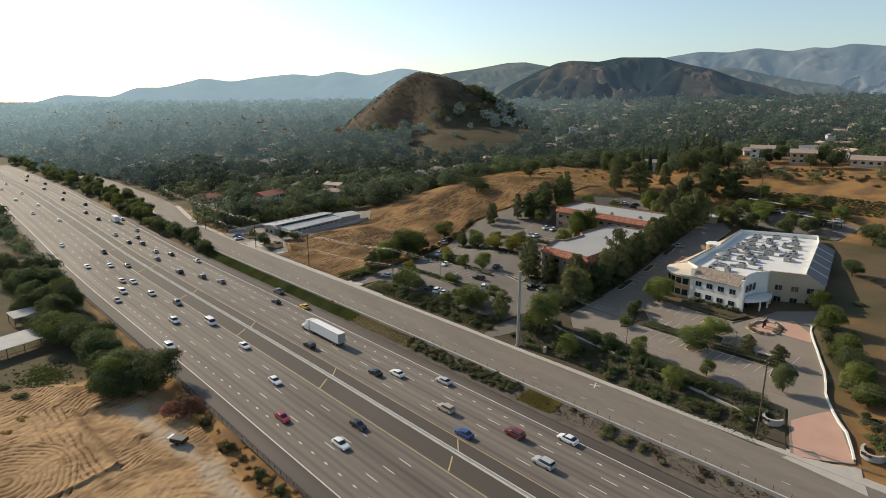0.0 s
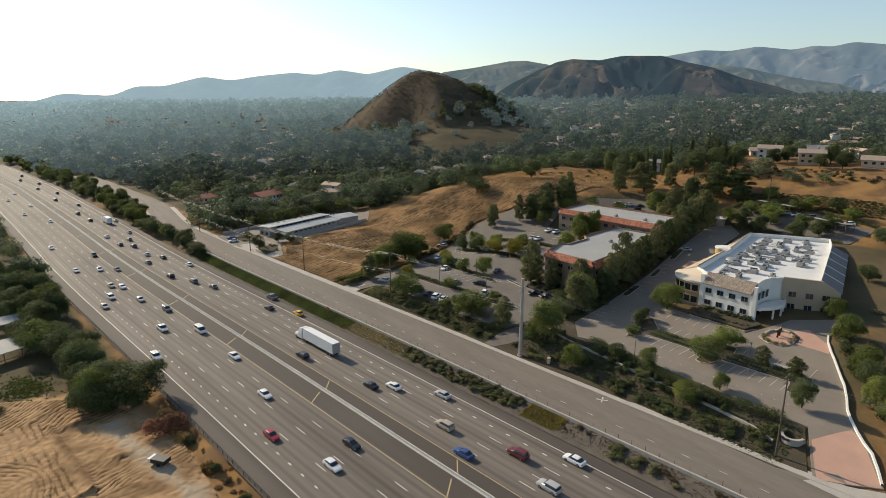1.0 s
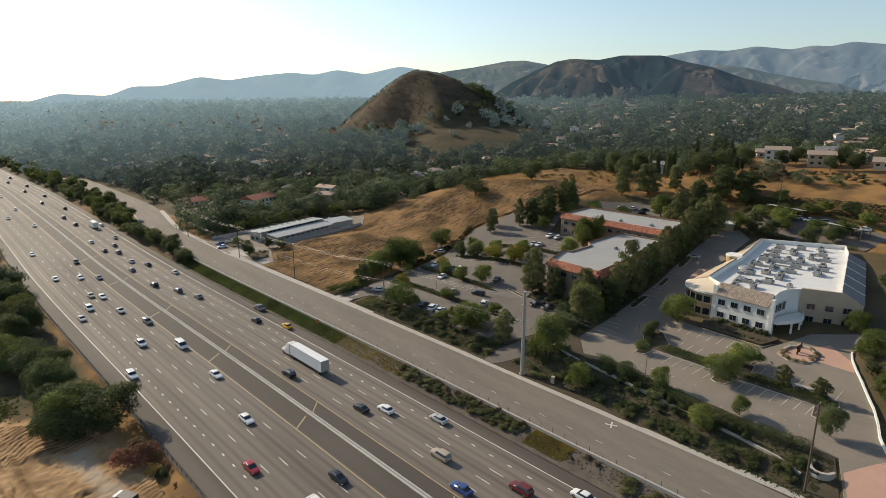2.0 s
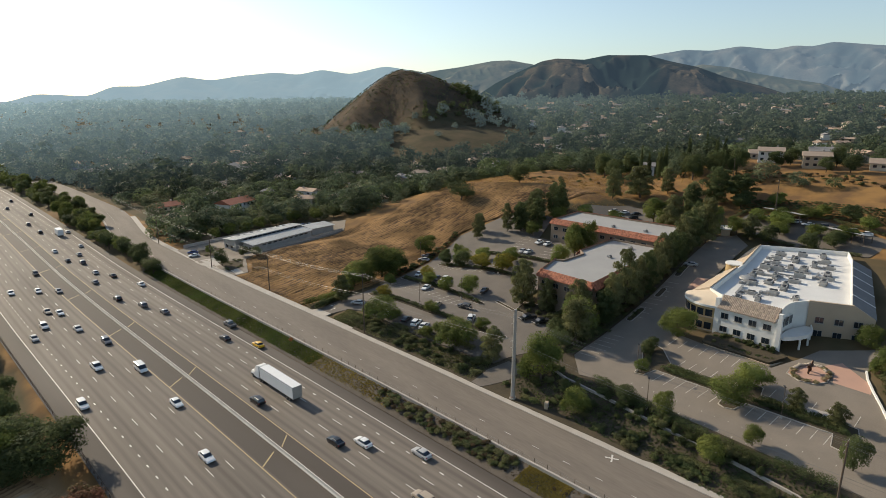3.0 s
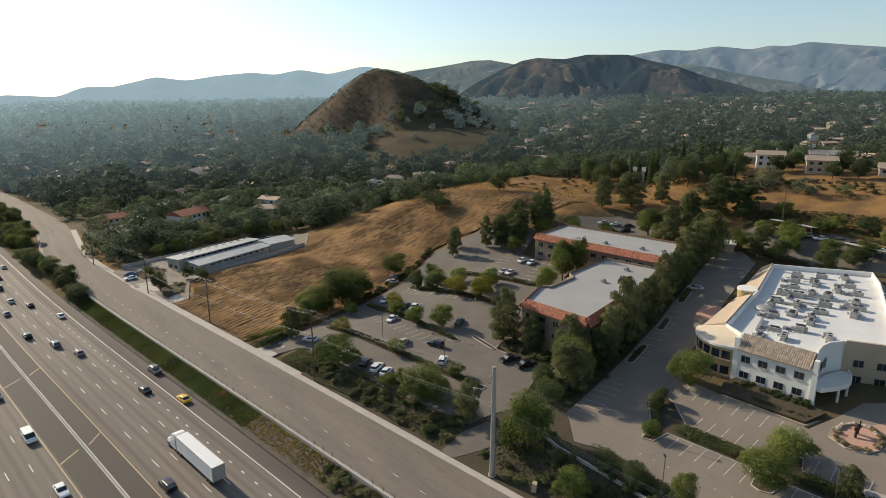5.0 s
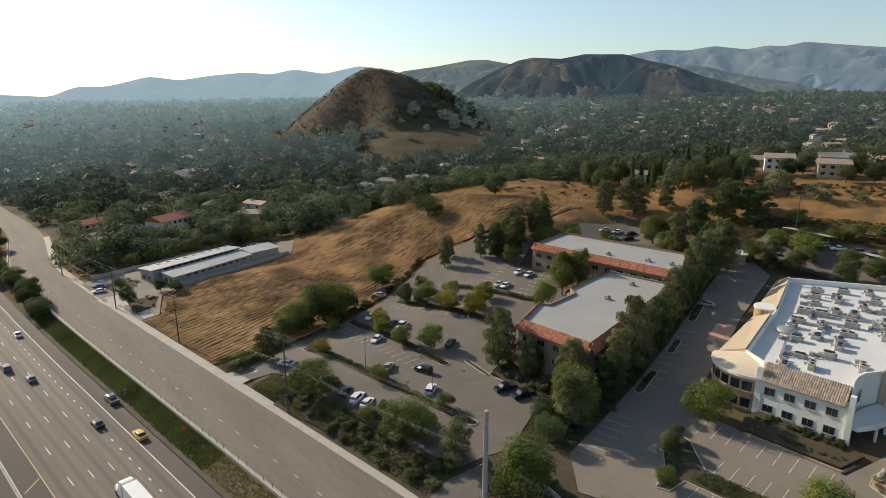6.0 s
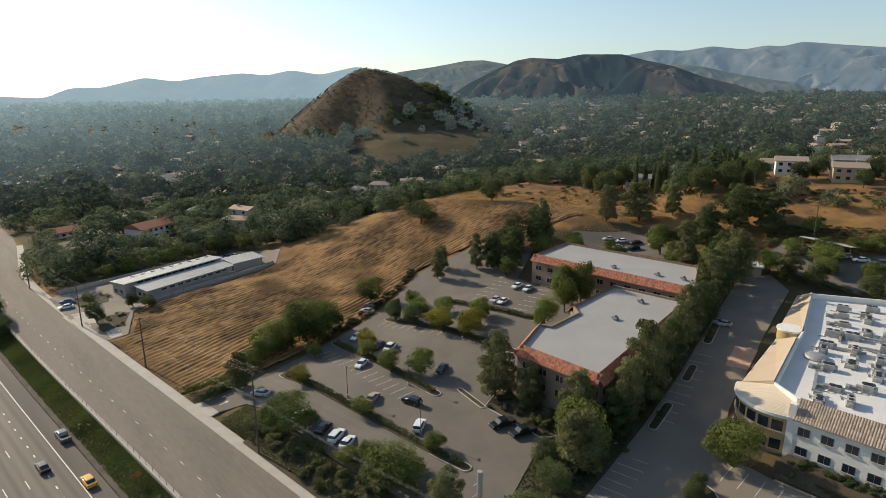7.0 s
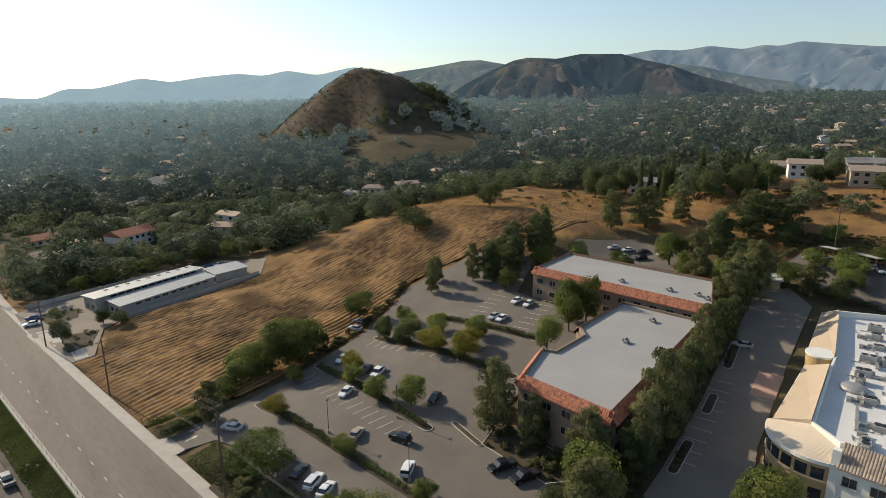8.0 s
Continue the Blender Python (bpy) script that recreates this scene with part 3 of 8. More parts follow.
tagged(solid("ground_bank_gravel", a, GRAVEL), "grey-brown gravel on the freeway bank", "ground", kind="structure")

# low wall that carries the fence
a = acc()
ribbon(a, along(30.95, -240, 300, 4, True), along(31.4, -240, 300, 4, True), 0.0, 0.75, 1.5)
tagged(solid("wall_roadside", a, CONCRETE), "low pale concrete wall between freeway bank and frontage road", "wall", kind="structure")

# ---- car parks ----
for nm, patch, mat, lab in (("pavement_office_lot", LOT_A, LOT, "dark asphalt office car park"), ("pavement_pale_lot", LOT_B, LOT_PALE, "pale worn asphalt car park and drive"), ("pavement_rear_lot", REAR_LOT, LOT, "asphalt car park behind the offices"),
                            ("pavement_east_lot", EAST_LOT, LOT, "asphalt car park under the slope"), ("pavement_warehouse", WAREHOUSE_PAD, LOT_PALE, "pale asphalt yard round the warehouse"),
                            ("pavement_office_apron", [(-7.6, 76.6), (-8.2, 85.4), (-4.4, 84.4), (-3.8, 77)], CONCRETE, "pale concrete driveway apron"), ("pavement_gate_apron", [(1.6, -71), (0.9, -86), (8.5, -82.5), (3.4, -72)], CONCRETE, "pale concrete driveway apron"), ("pavement_yard_apron", [(-13.4, 141), (-16.2, 172), (-8, 172), (-5.5, 142)], CONCRETE, "pale concrete driveway apron")):
    tagged(drape(nm, patch, 0.08, mat), lab, "car park", kind="structure")

# ---- furrowed field ----
fu, fv = np.arange(-20, 175, 1.0), np.arange(78, 187, 0.3)
FU, FV = np.meshgrid(fu, fv, indexing="ij")
FX = FU
FY = FV + 0.12 * FU + 6 * np.sin(FU / 46.0) - 8
wob = noise2(FX, FY, 6, 18) * 0.35 + noise2(FX, FY, 13, 11) * 0.6 + noise2(FX, FY, 34, 12) * 1.6
furrow = 0.3 * np.sin(2 * math.pi * (FV + wob) / 1.9) * (0.55 + 0.45 * noise2(FX, FY, 9, 14)) + 0.12 * noise2(FX, FY, 2.3, 13) + 0.12 * noise2(FX, FY, 17, 15)
edge_k = sstep(49.0, 54.5, FX - median_x(FY) + 0.8 * noise2(FX, FY, 4, 20))
FZ = ground_z(FX, FY) + 0.2 * edge_k - 0.02 * (1 - edge_k) + furrow * edge_k
keep = inside(FIELD, FX, FY)
m0, m1 = FX.shape
fi = np.arange(m0 * m1).reshape(m0, m1)
cells = keep[:-1, :-1] & keep[1:, :-1] & keep[1:, 1:] & keep[:-1, 1:]
fq = np.stack([fi[:-1, :-1], fi[1:, :-1], fi[1:, 1:], fi[:-1, 1:]], -1)[cells]
used, fq2 = np.unique(fq, return_inverse=True)
straw = np.clip(0.55 + 0.5 * np.sin(2 * math.pi * (FV + wob) / 1.9 + 0.6) + 0.75 * noise2(FX * 0.6, FV, 1.1, 16) + 0.45 * noise2(FX, FY, 22, 17) + 0.25 * noise2(FX, FY, 7, 19), 0, 1)
STUBBLE = material("dry_stubble", (0.4, 0.235, 0.1), (0.21, 0.122, 0.053), 0.09, 1.4, 0.95, bump=0.9, mix=0.75, space="World", spec=0.1)
nt = STUBBLE.node_tree
row_tone, row_mix = nt.nodes.new("ShaderNodeVertexColor"), nt.nodes.new("ShaderNodeMix")
row_tone.layer_name = "straw"
row_mix.data_type = "RGBA"
row_mix.inputs[6].default_value = (0.08, 0.049, 0.028, 1)
bs = nt.nodes["Principled BSDF"]
old = bs.inputs["Base Color"].links[0].from_socket
nt.links.new(row_tone.outputs[0], row_mix.inputs[0])
nt.links.new(old, row_mix.inputs[7])
nt.links.new(row_mix.outputs[2], bs.inputs["Base Color"])
me = grid_mesh("field", np.stack([FX, FY, FZ], -1).reshape(-1, 3)[used], fq2.reshape(-1, 4), STUBBLE)
tone = me.color_attributes.new("straw", "FLOAT_COLOR", "POINT")
st = (straw * (0.35 + 0.65 * edge_k)).reshape(-1)[used]
tone.data.foreach_set("color", np.stack([st, st, st, np.ones_like(st)], -1).astype(np.float32).ravel())
tagged(new("ground_field", me), "dry golden mown field with curved furrow rows", "field", kind="structure")

# ---- distant hills: a blue glow in their material imitates miles of hazy air ----
def hazy(name, base, haze_glow, strength, alt, s=0.004):
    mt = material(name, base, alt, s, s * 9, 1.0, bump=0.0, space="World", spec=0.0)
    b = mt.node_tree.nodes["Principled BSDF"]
    # emission puts the haze onto the hill's own surface
    b.inputs["Emission Color"].default_value, b.inputs["Emission Strength"].default_value = (*haze_glow, 1), strength
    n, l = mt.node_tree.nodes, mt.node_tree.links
    # dark tone for scrub, and for shade painted between the spurs
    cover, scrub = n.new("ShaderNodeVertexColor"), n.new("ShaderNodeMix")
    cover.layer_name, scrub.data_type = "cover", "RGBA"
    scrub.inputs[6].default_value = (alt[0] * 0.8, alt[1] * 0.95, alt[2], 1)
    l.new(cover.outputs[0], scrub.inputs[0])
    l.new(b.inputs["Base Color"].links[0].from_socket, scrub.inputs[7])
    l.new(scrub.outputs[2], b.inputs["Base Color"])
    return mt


def ridge(name, label, mat, dist, depth, azimuths, heights, seed, bumpy, steps=460, eye=(-80, -75)):
    """A long hill: its crest line stands at one distance and falls to both sides, with spurs and gullies."""
    az = np.linspace(azimuths[0], azimuths[-1], steps)
    crest = np.interp(az, azimuths, heights)
    k = np.hanning(9) / np.hanning(9).sum()
    crest = np.convolve(np.pad(crest, 4, "edge"), k, "valid")
    rows = np.concatenate([np.linspace(-1, 0, 34), np.linspace(0.08, 1, 8)])
    A, V = np.meshgrid(np.radians(az), rows, indexing="ij")
    C = np.repeat(crest[:, None], len(rows), 1)
    U, W = A * dist, V * depth
    def ridged(u, w, sc, k):
        return 1 - 2.2 * np.abs(noise2(u, w, sc, k))
    spur = 0.8 * ridged(U + 0.3 * W, W * 0.3 + 900, 165, seed) + 0.75 * ridged(U - 0.35 * W, W * 0.4, 68, seed + 1) + 0.35 * ridged(U + 0.2 * W, W * 0.5, 30, seed + 2) + 0.2 * noise2(U, W, 20, seed + 5)
    fall = np.abs(V)
    D = dist + V * depth + bumpy * depth * 0.25 * spur * fall
    profile = 1 - fall ** 1.15
    Z = 35 + (C - 35) * profile + bumpy * (C - 35) * 0.3 * spur * fall * (1 - fall) * 2.6
    Z = np.minimum(Z, 35 + (C - 35) * (1 - 0.45 * fall))
    X, Y = eye[0] + D * np.sin(A), eye[1] + D * np.cos(A)
    n0, n1 = X.shape
    ii = np.arange(n0 * n1).reshape(n0, n1)
    q = np.stack([ii[:-1, :-1], ii[:-1, 1:], ii[1:, 1:], ii[1:, :-1]], -1).reshape(-1, 4)
    me = grid_mesh(name, np.stack([X, Y, Z], -1).reshape(-1, 3), q, mat)
    # follows the spurs: pale as if lit, gullies dark with scrub and painted shade
    cover = np.clip(0.22 + 0.5 * spur + 0.45 * noise2(U, W, 120, seed + 7) + 0.3 * noise2(U, W, 26, seed + 8) + 0.5 * np.clip(fall - 0.75, 0, 1), 0, 1).reshape(-1)
    me.color_attributes.new("cover", "FLOAT_COLOR", "POINT").data.foreach_set("color", np.stack([cover, cover, cover, np.ones_like(cover)], -1).astype(np.float32).ravel())
    return tagged(new(name, me), label, "hill", kind="structure")


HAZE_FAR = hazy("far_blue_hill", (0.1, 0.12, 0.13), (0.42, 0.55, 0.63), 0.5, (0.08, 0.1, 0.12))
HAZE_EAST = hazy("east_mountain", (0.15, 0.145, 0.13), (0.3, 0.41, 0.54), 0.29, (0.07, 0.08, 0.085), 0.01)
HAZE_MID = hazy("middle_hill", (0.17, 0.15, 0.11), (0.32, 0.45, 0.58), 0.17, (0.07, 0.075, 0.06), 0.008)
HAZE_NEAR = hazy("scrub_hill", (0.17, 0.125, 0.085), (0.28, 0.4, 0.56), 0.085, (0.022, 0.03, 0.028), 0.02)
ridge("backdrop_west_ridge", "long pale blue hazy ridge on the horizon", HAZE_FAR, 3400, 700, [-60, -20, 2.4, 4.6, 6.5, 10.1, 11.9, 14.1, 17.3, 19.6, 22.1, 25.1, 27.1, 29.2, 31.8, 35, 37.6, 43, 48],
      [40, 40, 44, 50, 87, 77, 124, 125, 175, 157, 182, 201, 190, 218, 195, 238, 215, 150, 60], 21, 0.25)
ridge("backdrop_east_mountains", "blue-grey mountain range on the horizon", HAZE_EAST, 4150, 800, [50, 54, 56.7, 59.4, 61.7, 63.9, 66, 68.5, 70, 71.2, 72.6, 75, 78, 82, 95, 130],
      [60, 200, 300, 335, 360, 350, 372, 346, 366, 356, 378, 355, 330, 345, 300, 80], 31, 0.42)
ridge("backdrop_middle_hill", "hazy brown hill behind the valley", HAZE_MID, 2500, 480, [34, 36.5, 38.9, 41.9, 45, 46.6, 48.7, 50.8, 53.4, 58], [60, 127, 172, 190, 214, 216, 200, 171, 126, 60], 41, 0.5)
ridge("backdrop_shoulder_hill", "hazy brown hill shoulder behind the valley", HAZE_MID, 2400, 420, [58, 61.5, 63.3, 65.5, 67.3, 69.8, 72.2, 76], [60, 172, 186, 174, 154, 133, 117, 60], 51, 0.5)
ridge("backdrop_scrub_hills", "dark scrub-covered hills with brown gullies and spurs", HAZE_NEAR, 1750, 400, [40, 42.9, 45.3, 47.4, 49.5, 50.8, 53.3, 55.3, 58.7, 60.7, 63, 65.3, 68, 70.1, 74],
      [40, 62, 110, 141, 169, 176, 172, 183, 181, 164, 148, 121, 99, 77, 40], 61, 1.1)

# ---- buildings ----
def wall_windows(owner, p, q, base, rows, xs, w, h, depth=0.12, sill=True, arch=False):
    """Windows along the wall from p to q: each a frame, a pane and a sill. xs: places along the wall in metres."""
    p, q = Vector(p), Vector(q)
    d = (q - p).normalized()
    ang = math.atan2(d.y, d.x)
    out = Vector((d.y, -d.x))
    for z in rows:
        for s in xs:
            c = p + d * s
            win = thing("window", pose(0, 0, 0), "", "")
            win.parent = owner
            a, b = acc(), acc()
            o = c + out * 0.015
            box(a, o.x, o.y, base + z, w, 0.09, h, ang)
            g = c + out * 0.075
            box(b, g.x - d.x * w * 0.235, g.y - d.y * w * 0.235, base + z + 0.08, w * 0.42, 0.03, h - 0.16, ang)
            box(b, g.x + d.x * w * 0.235, g.y + d.y * w * 0.235, base + z + 0.08, w * 0.42, 0.03, h - 0.16, ang)
            solid("window_frame", a, FRAME, win)
            solid("pane", b, GLASS, win)
            if sill:
                k = c + out * 0.1
                solid("window_sill", box(acc(), k.x, k.y, base + z - 0.12, w + 0.2, 0.22, 0.12, ang), CONCRETE, win)


def tile_band(name, owner, p, q, z0, z1, out0, in1, mat, lab):
    """A sloped band of barrel tiles along a roof edge; p to q runs with the outside on its right."""
    p, q = Vector(p), Vector(q)
    d = (q - p).normalized()
    o = Vector((d.y, -d.x))
    n = max(2, int((q - p).length / 0.42))
    a = acc()
    for i in range(n):
        s0, s1 = (q - p).length * i / n, (q - p).length * (i + 1) / n
        for k in range(5):
            u0, u1 = k / 5, (k + 1) / 5 + 0.03
            pts = []
            for u, lift in ((u0, 0.06), (u1, 0.0)):
                for s, r in ((s0, 0.0), (s0 * 0.7 + s1 * 0.3, 0.1), (s0 * 0.3 + s1 * 0.7, 0.1), (s1, 0.0)):
                    c = p + d * s + o * (out0 + (-in1 - out0) * u)
                    pts.append((c.x, c.y, z0 + (z1 - z0) * u + lift + r))
            add(a, pts, [(0, 1, 5, 4), (1, 2, 6, 5), (2, 3, 7, 6), (0, 3, 2, 1)])
    c0, c1, c2, c3 = p + o * out0, q + o * out0, q - o * in1, p - o * in1
    add(a, [(c0.x, c0.y, z0 - 0.15), (c1.x, c1.y, z0 - 0.15), (c1.x, c1.y, z0), (c0.x, c0.y, z0), (c2.x, c2.y, z1), (c3.x, c3.y, z1), (c2.x, c2.y, z0 - 0.15), (c3.x, c3.y, z0 - 0.15)],
        [(0, 1, 2, 3), (3, 2, 4, 5), (1, 0, 7, 6), (5, 4, 6, 7)])
    return solid(name, a, mat, owner, lab)


def parapet(owner, poly, z0, z1, t, mat):
    """A low wall round a flat roof, open in the middle."""
    o, i = ccw(poly), inset(poly, t)
    n = len(o)
    vs = [(x, y, z) for ring, z in ((o, z0), (o, z1), (i, z1), (i, z0)) for x, y in ring]
    fs = []
    for k in range(3):
        fs += [(k * n + j, k * n + (j + 1) % n, (k + 1) * n + (j + 1) % n, (k + 1) * n + j) for j in range(n)]
    return solid("parapet", add(acc(), vs, fs), mat, owner)


def roof_unit(x, y, z, sx, sy, sz, rz, kind=0):
    """A rooftop air conditioner: cabinet, fan guard, duct."""
    ob = thing("roof_air_conditioner", pose(x, y, z, rz=rz), "grey metal air conditioner standing on the flat roof", "air conditioner", "rooftop units")
    solid("plinth", box(acc(), 0, 0, 0, sx + 0.2, sy + 0.2, 0.3), STEEL, ob)
    a = acc()
    box(a, 0, 0, 0.3, sx, sy, sz)
    box(a, -sx * 0.5 - 0.3, 0, 0.45, 0.6, sy * 0.7, sz * 0.55, 0, 0.8)
    solid("cabinet", a, UNIT, ob)
    grille = acc()
    for k in range(4):
        box(grille, 0, -sy / 2 - 0.02, 0.42 + k * sz * 0.2, sx * 0.8, 0.05, sz * 0.1)
    solid("louvre", grille, BLACK, ob, "dark slotted louvre")
    b = acc()
    for k in (-0.25, 0.25):
        prism(b, [(k * sx + 0.32 * sy * math.cos(t), 0.32 * sy * math.sin(t)) for t in np.linspace(0, 2 * math.pi, 13)[:-1]], sz + 0.3, sz + 0.42)
    solid("fan_guard", b, BLACK, ob)
    c = acc()
    pipe(c, [(sx * 0.4, sy * 0.5, 0.5), (sx * 0.4, sy * 0.5 + 0.6, 0.5), (sx * 0.4, sy * 0.5 + 0.7, 0.12), (sx * 0.4 + 1.6, sy * 0.5 + 0.9, 0.12)], 0.09, 5)
    solid("pipe", c, RIM, ob)
    if kind:
        c = acc()
        box(c, sx * 0.5 + 0.5, 0, 0.3, 1.0, sy * 0.5, 0.6)
        box(c, sx * 0.5 + 1.6, 0, 0.1, 1.6, sy * 0.35, 0.45)
        box(c, sx * 0.5 + 2.2, 0.5, 0.0, 0.7, 1.3, 0.7)
        solid("duct", c, STEEL, ob)
    return ob


HOUSE_GREY = material("dark_shingle", (0.2, 0.19, 0.185), (0.14, 0.135, 0.13), 0.8, 6, 0.9, bump=0.2, rand=0.2)
UNIT = material("unit_casing", (0.48, 0.46, 0.42), (0.3, 0.29, 0.27), 0.8, 6, 0.6, metal=0.2, bump=0.05)


# the white two-storey office building on the terrace
WB0, EAVE, DECK, TOP = 5.6, 14.0, 15.3, 16.8
corner = [(68 + 7.8 * math.cos(t), -15 + 7.8 * math.sin(t)) for t in np.linspace(math.radians(92), math.radians(205), 15)]
WB = corner + [(60.5, -18.8), (60.6, -34.4), (64, -33.5), (68, -33.1), (72, -33.6), (75.4, -35.6), (81, -49.3), (133.6, -34.6), (143, -25.6), (134.7, 3.2), (106, -1.8), (101, -4.6), (96, -4.0)]
WB_TOP = [(62.9, -18.4), (63.2, -33.7), (66, -33.25), (69, -33.1), (72, -33.6), (75.4, -35.6), (79.3, -44.6), (131, -30.2), (142.8, -25.6), (130.2, -1.4), (98.5, -8.5), (93, -9.2), (66.4, -13.4)]
wb = thing("office_building", pose(0, 0, 0), "white and tan stucco office building with a flat white roof", "building")
solid("wall", prism(acc(), ccw(WB), WB0 - 2.5, EAVE), STUCCO_WHITE, wb)
solid("roof", prism(acc(), inset(WB_TOP, 0.3), EAVE + 0.004, DECK), ROOF_WHITE, wb, "white coated flat roof with stains")
parapet(wb, WB_TOP, EAVE + 0.002, TOP, 0.4, STUCCO_WHITE)
# steep brown tile band over the front
tile_band("roof_tiles", wb, (60.45, -18.9), (60.55, -33.6), EAVE, TOP + 0.1, 0.6, 2.5, TILE_BROWN, "sloped brown roof tiles")
wall_windows(wb, (60.48, -18.8), (60.58, -34), WB0, (1.9, 5.6), (2.0, 5.6, 9.2, 12.8), 2.0, 1.6)
# rounded ochre corner with window bands under a white sloped cap
curve_ = new("rounded_corner")
place(curve_, wb)


def arc_band(name, r0, r1, z0, z1, mat, t0=92, t1=205, lab="", n=20):
    pts = np.linspace(math.radians(t0), math.radians(t1), n)
    outer = [(68 + r1 * math.cos(t), -15 + r1 * math.sin(t)) for t in pts]
    inner = [(68 + r0 * math.cos(t), -15 + r0 * math.sin(t)) for t in pts]
    return solid(name, prism(acc(), ccw(outer + inner[::-1]), z0, z1), mat, curve_, lab)


arc_band("ochre_face", 7.5, 7.95, WB0 - 2, EAVE - 0.5, STUCCO_OCHRE, lab="ochre curved stucco face")
for z in (1.5, 5.2):
    for k in range(6):
        arc_band("pane", 7.6, 8.02, WB0 + z, WB0 + z + 1.9, GLASS, 100 + k * 17, 113 + k * 17, n=5)
    arc_band("string_course", 7.6, 8.2, WB0 + z - 0.5, WB0 + z - 0.2, STUCCO_TAN)
arc_band("rim", 7.4, 8.5, EAVE - 0.5, EAVE + 0.1, STUCCO_WHITE)
rim = [(68 + 8.4 * math.cos(t), -15 + 8.4 * math.sin(t), EAVE + 0.1) for t in np.linspace(math.radians(92), math.radians(208), 20)]
top_edge = [(66.6 - 3.6 * k / 19, -13.2 - 4.9 * k / 19, TOP - 0.5 - 0.6 * (k / 19)) for k in range(20)]
solid("corner_cap", add(acc(), rim + top_edge + [(x, y, z - 0.5) for x, y, z in rim], [(i, i + 1, 21 + i, 20 + i) for i in range(19)] + [(40 + i, 41 + i, i + 1, i) for i in range(19)]), STUCCO_CREAM, curve_, "sloped cream cap over the rounded corner")
# sloped tan screens along the side, with a drum between them
for b0, b1, t0_, t1_ in (((96.0, -4.2), (68.4, -7.2), (92.8, -9.1), (66.6, -13.3)), ((134.5, 3.0), (106.0, -1.9), (130, -1.5), (98.8, -8.5))):
    a = acc()
    vs = [(*b0, EAVE - 0.6), (*b1, EAVE - 0.6), (*t1_, EAVE - 0.6), (*t0_, EAVE - 0.6), (*b0, EAVE + 0.1), (*b1, EAVE + 0.1), (*t1_, TOP + 0.35), (*t0_, TOP + 0.35)]
    add(a, vs, BOX)
    solid("screen", a, STUCCO_TAN, wb, "sloped tan stucco roof screen")
    L = (Vector(b1) - Vector(b0)).length
    wall_windows(wb, b0, b1, WB0, (2.4, 5.8), tuple(np.arange(2.6, L - 1.5, 4.2)), 1.9, 1.5, sill=False)
solid("drum", prism(acc(), [(98.6 + 2.7 * math.cos(t), -6.0 + 2.6 * math.sin(t)) for t in np.linspace(0, 2 * math.pi, 25)[:-1]], WB0 - 1, 16.4), STUCCO_OCHRE, wb, "ochre round drum")
solid("drum_cap", prism(acc(), [(98.6 + 2.9 * math.cos(t), -6.0 + 2.8 * math.sin(t)) for t in np.linspace(0, 2 * math.pi, 25)[:-1]], 16.4, 16.8), STUCCO_WHITE, wb)
# end pier, curved balcony, tan wing
solid("pier", box(acc(), 60.7, -34.5, WB0 - 2.5, 1.3, 1.1, TOP - WB0 + 2.0, 0.05, 0.8), STUCCO_WHITE, wb, "tall white tapered pier")
solid("pier", box(acc(), 60.9, -18.6, WB0 - 2.5, 1.2, 1.3, TOP - WB0 + 2.3, 0.05, 0.85), STUCCO_WHITE, wb, "tall white tapered pier")
arc = [(61.0 + 14.6 * k / 16, -35.6 - 1.2 * k / 16 - 2.6 * math.sin(math.pi * k / 16)) for k in range(17)]
arc_in = [(61.2 + 14.4 * k / 16, -34.6 - 1.4 * k / 16 + 1.4 * math.sin(math.pi * k / 16)) for k in range(17)]
solid("balcony_floor", ribbon(acc(), arc_in, arc, 9.9, 0.0, 0.4), STUCCO_WHITE, wb, "curved white balcony over the entrance")
solid("balcony_wall", ribbon(acc(), arc, [(x - 0.05, y - 0.28) for x, y in arc], 10.5, 0.0, 1.0), STUCCO_WHITE, wb)
for x, y in arc[5:14:4]:
    solid("porch_column", tube(acc(), (x, y + 0.2, WB0 - 2), (x, y + 0.2, 9.6), 0.28, 0.28, 10), STUCCO_WHITE, wb)
# tan wing: its wall top falls with the dark shingle slope behind it
wing_in = Vector((0.92, 0.39)) * 0.7
wing_line = [((75.1, -35.9), TOP + 0.25), ((79.2, -45.0), TOP + 0.25), ((81.05, -49.55), EAVE)]
vs = []
for (x, y), z in wing_line:
    vs += [(x, y, WB0 - 2.5), (x, y, z), (x + wing_in.x, y + wing_in.y, z), (x + wing_in.x, y + wing_in.y, WB0 - 2.5)]
solid("wing_wall", add(acc(), vs, [(4 * i + k, 4 * i + (k + 1) % 4, 4 * i + 4 + (k + 1) % 4, 4 * i + 4 + k) for i in range(2) for k in range(4)] + [(3, 2, 1, 0), (8, 9, 10, 11)]), STUCCO_TAN, wb, "tan stucco wing wall")
wall_windows(wb, (75.1, -35.9), (81.05, -49.55), WB0, (1.9, 5.6), (2.8, 7.2, 11.4), 2.1, 1.7)
wall_windows(wb, (64, -33.5), (72, -33.6), WB0, (5.6,), (1.4, 4.0, 6.6), 1.5, 2.3, sill=False)
wall_windows(wb, (64, -33.5), (72, -33.6), WB0, (0.2,), (2.0, 5.2), 2.2, 2.5, sill=False)
wall_windows(wb, (92, -46.2), (132.8, -34.8), WB0, (1.9, 5.6), tuple(np.arange(2, 40, 4.3)), 1.9, 1.6, sill=False)
low0, low1, up0, up1 = (81.4, -49.7), (133.8, -34.9), (79.6, -44.4), (131, -30.1)
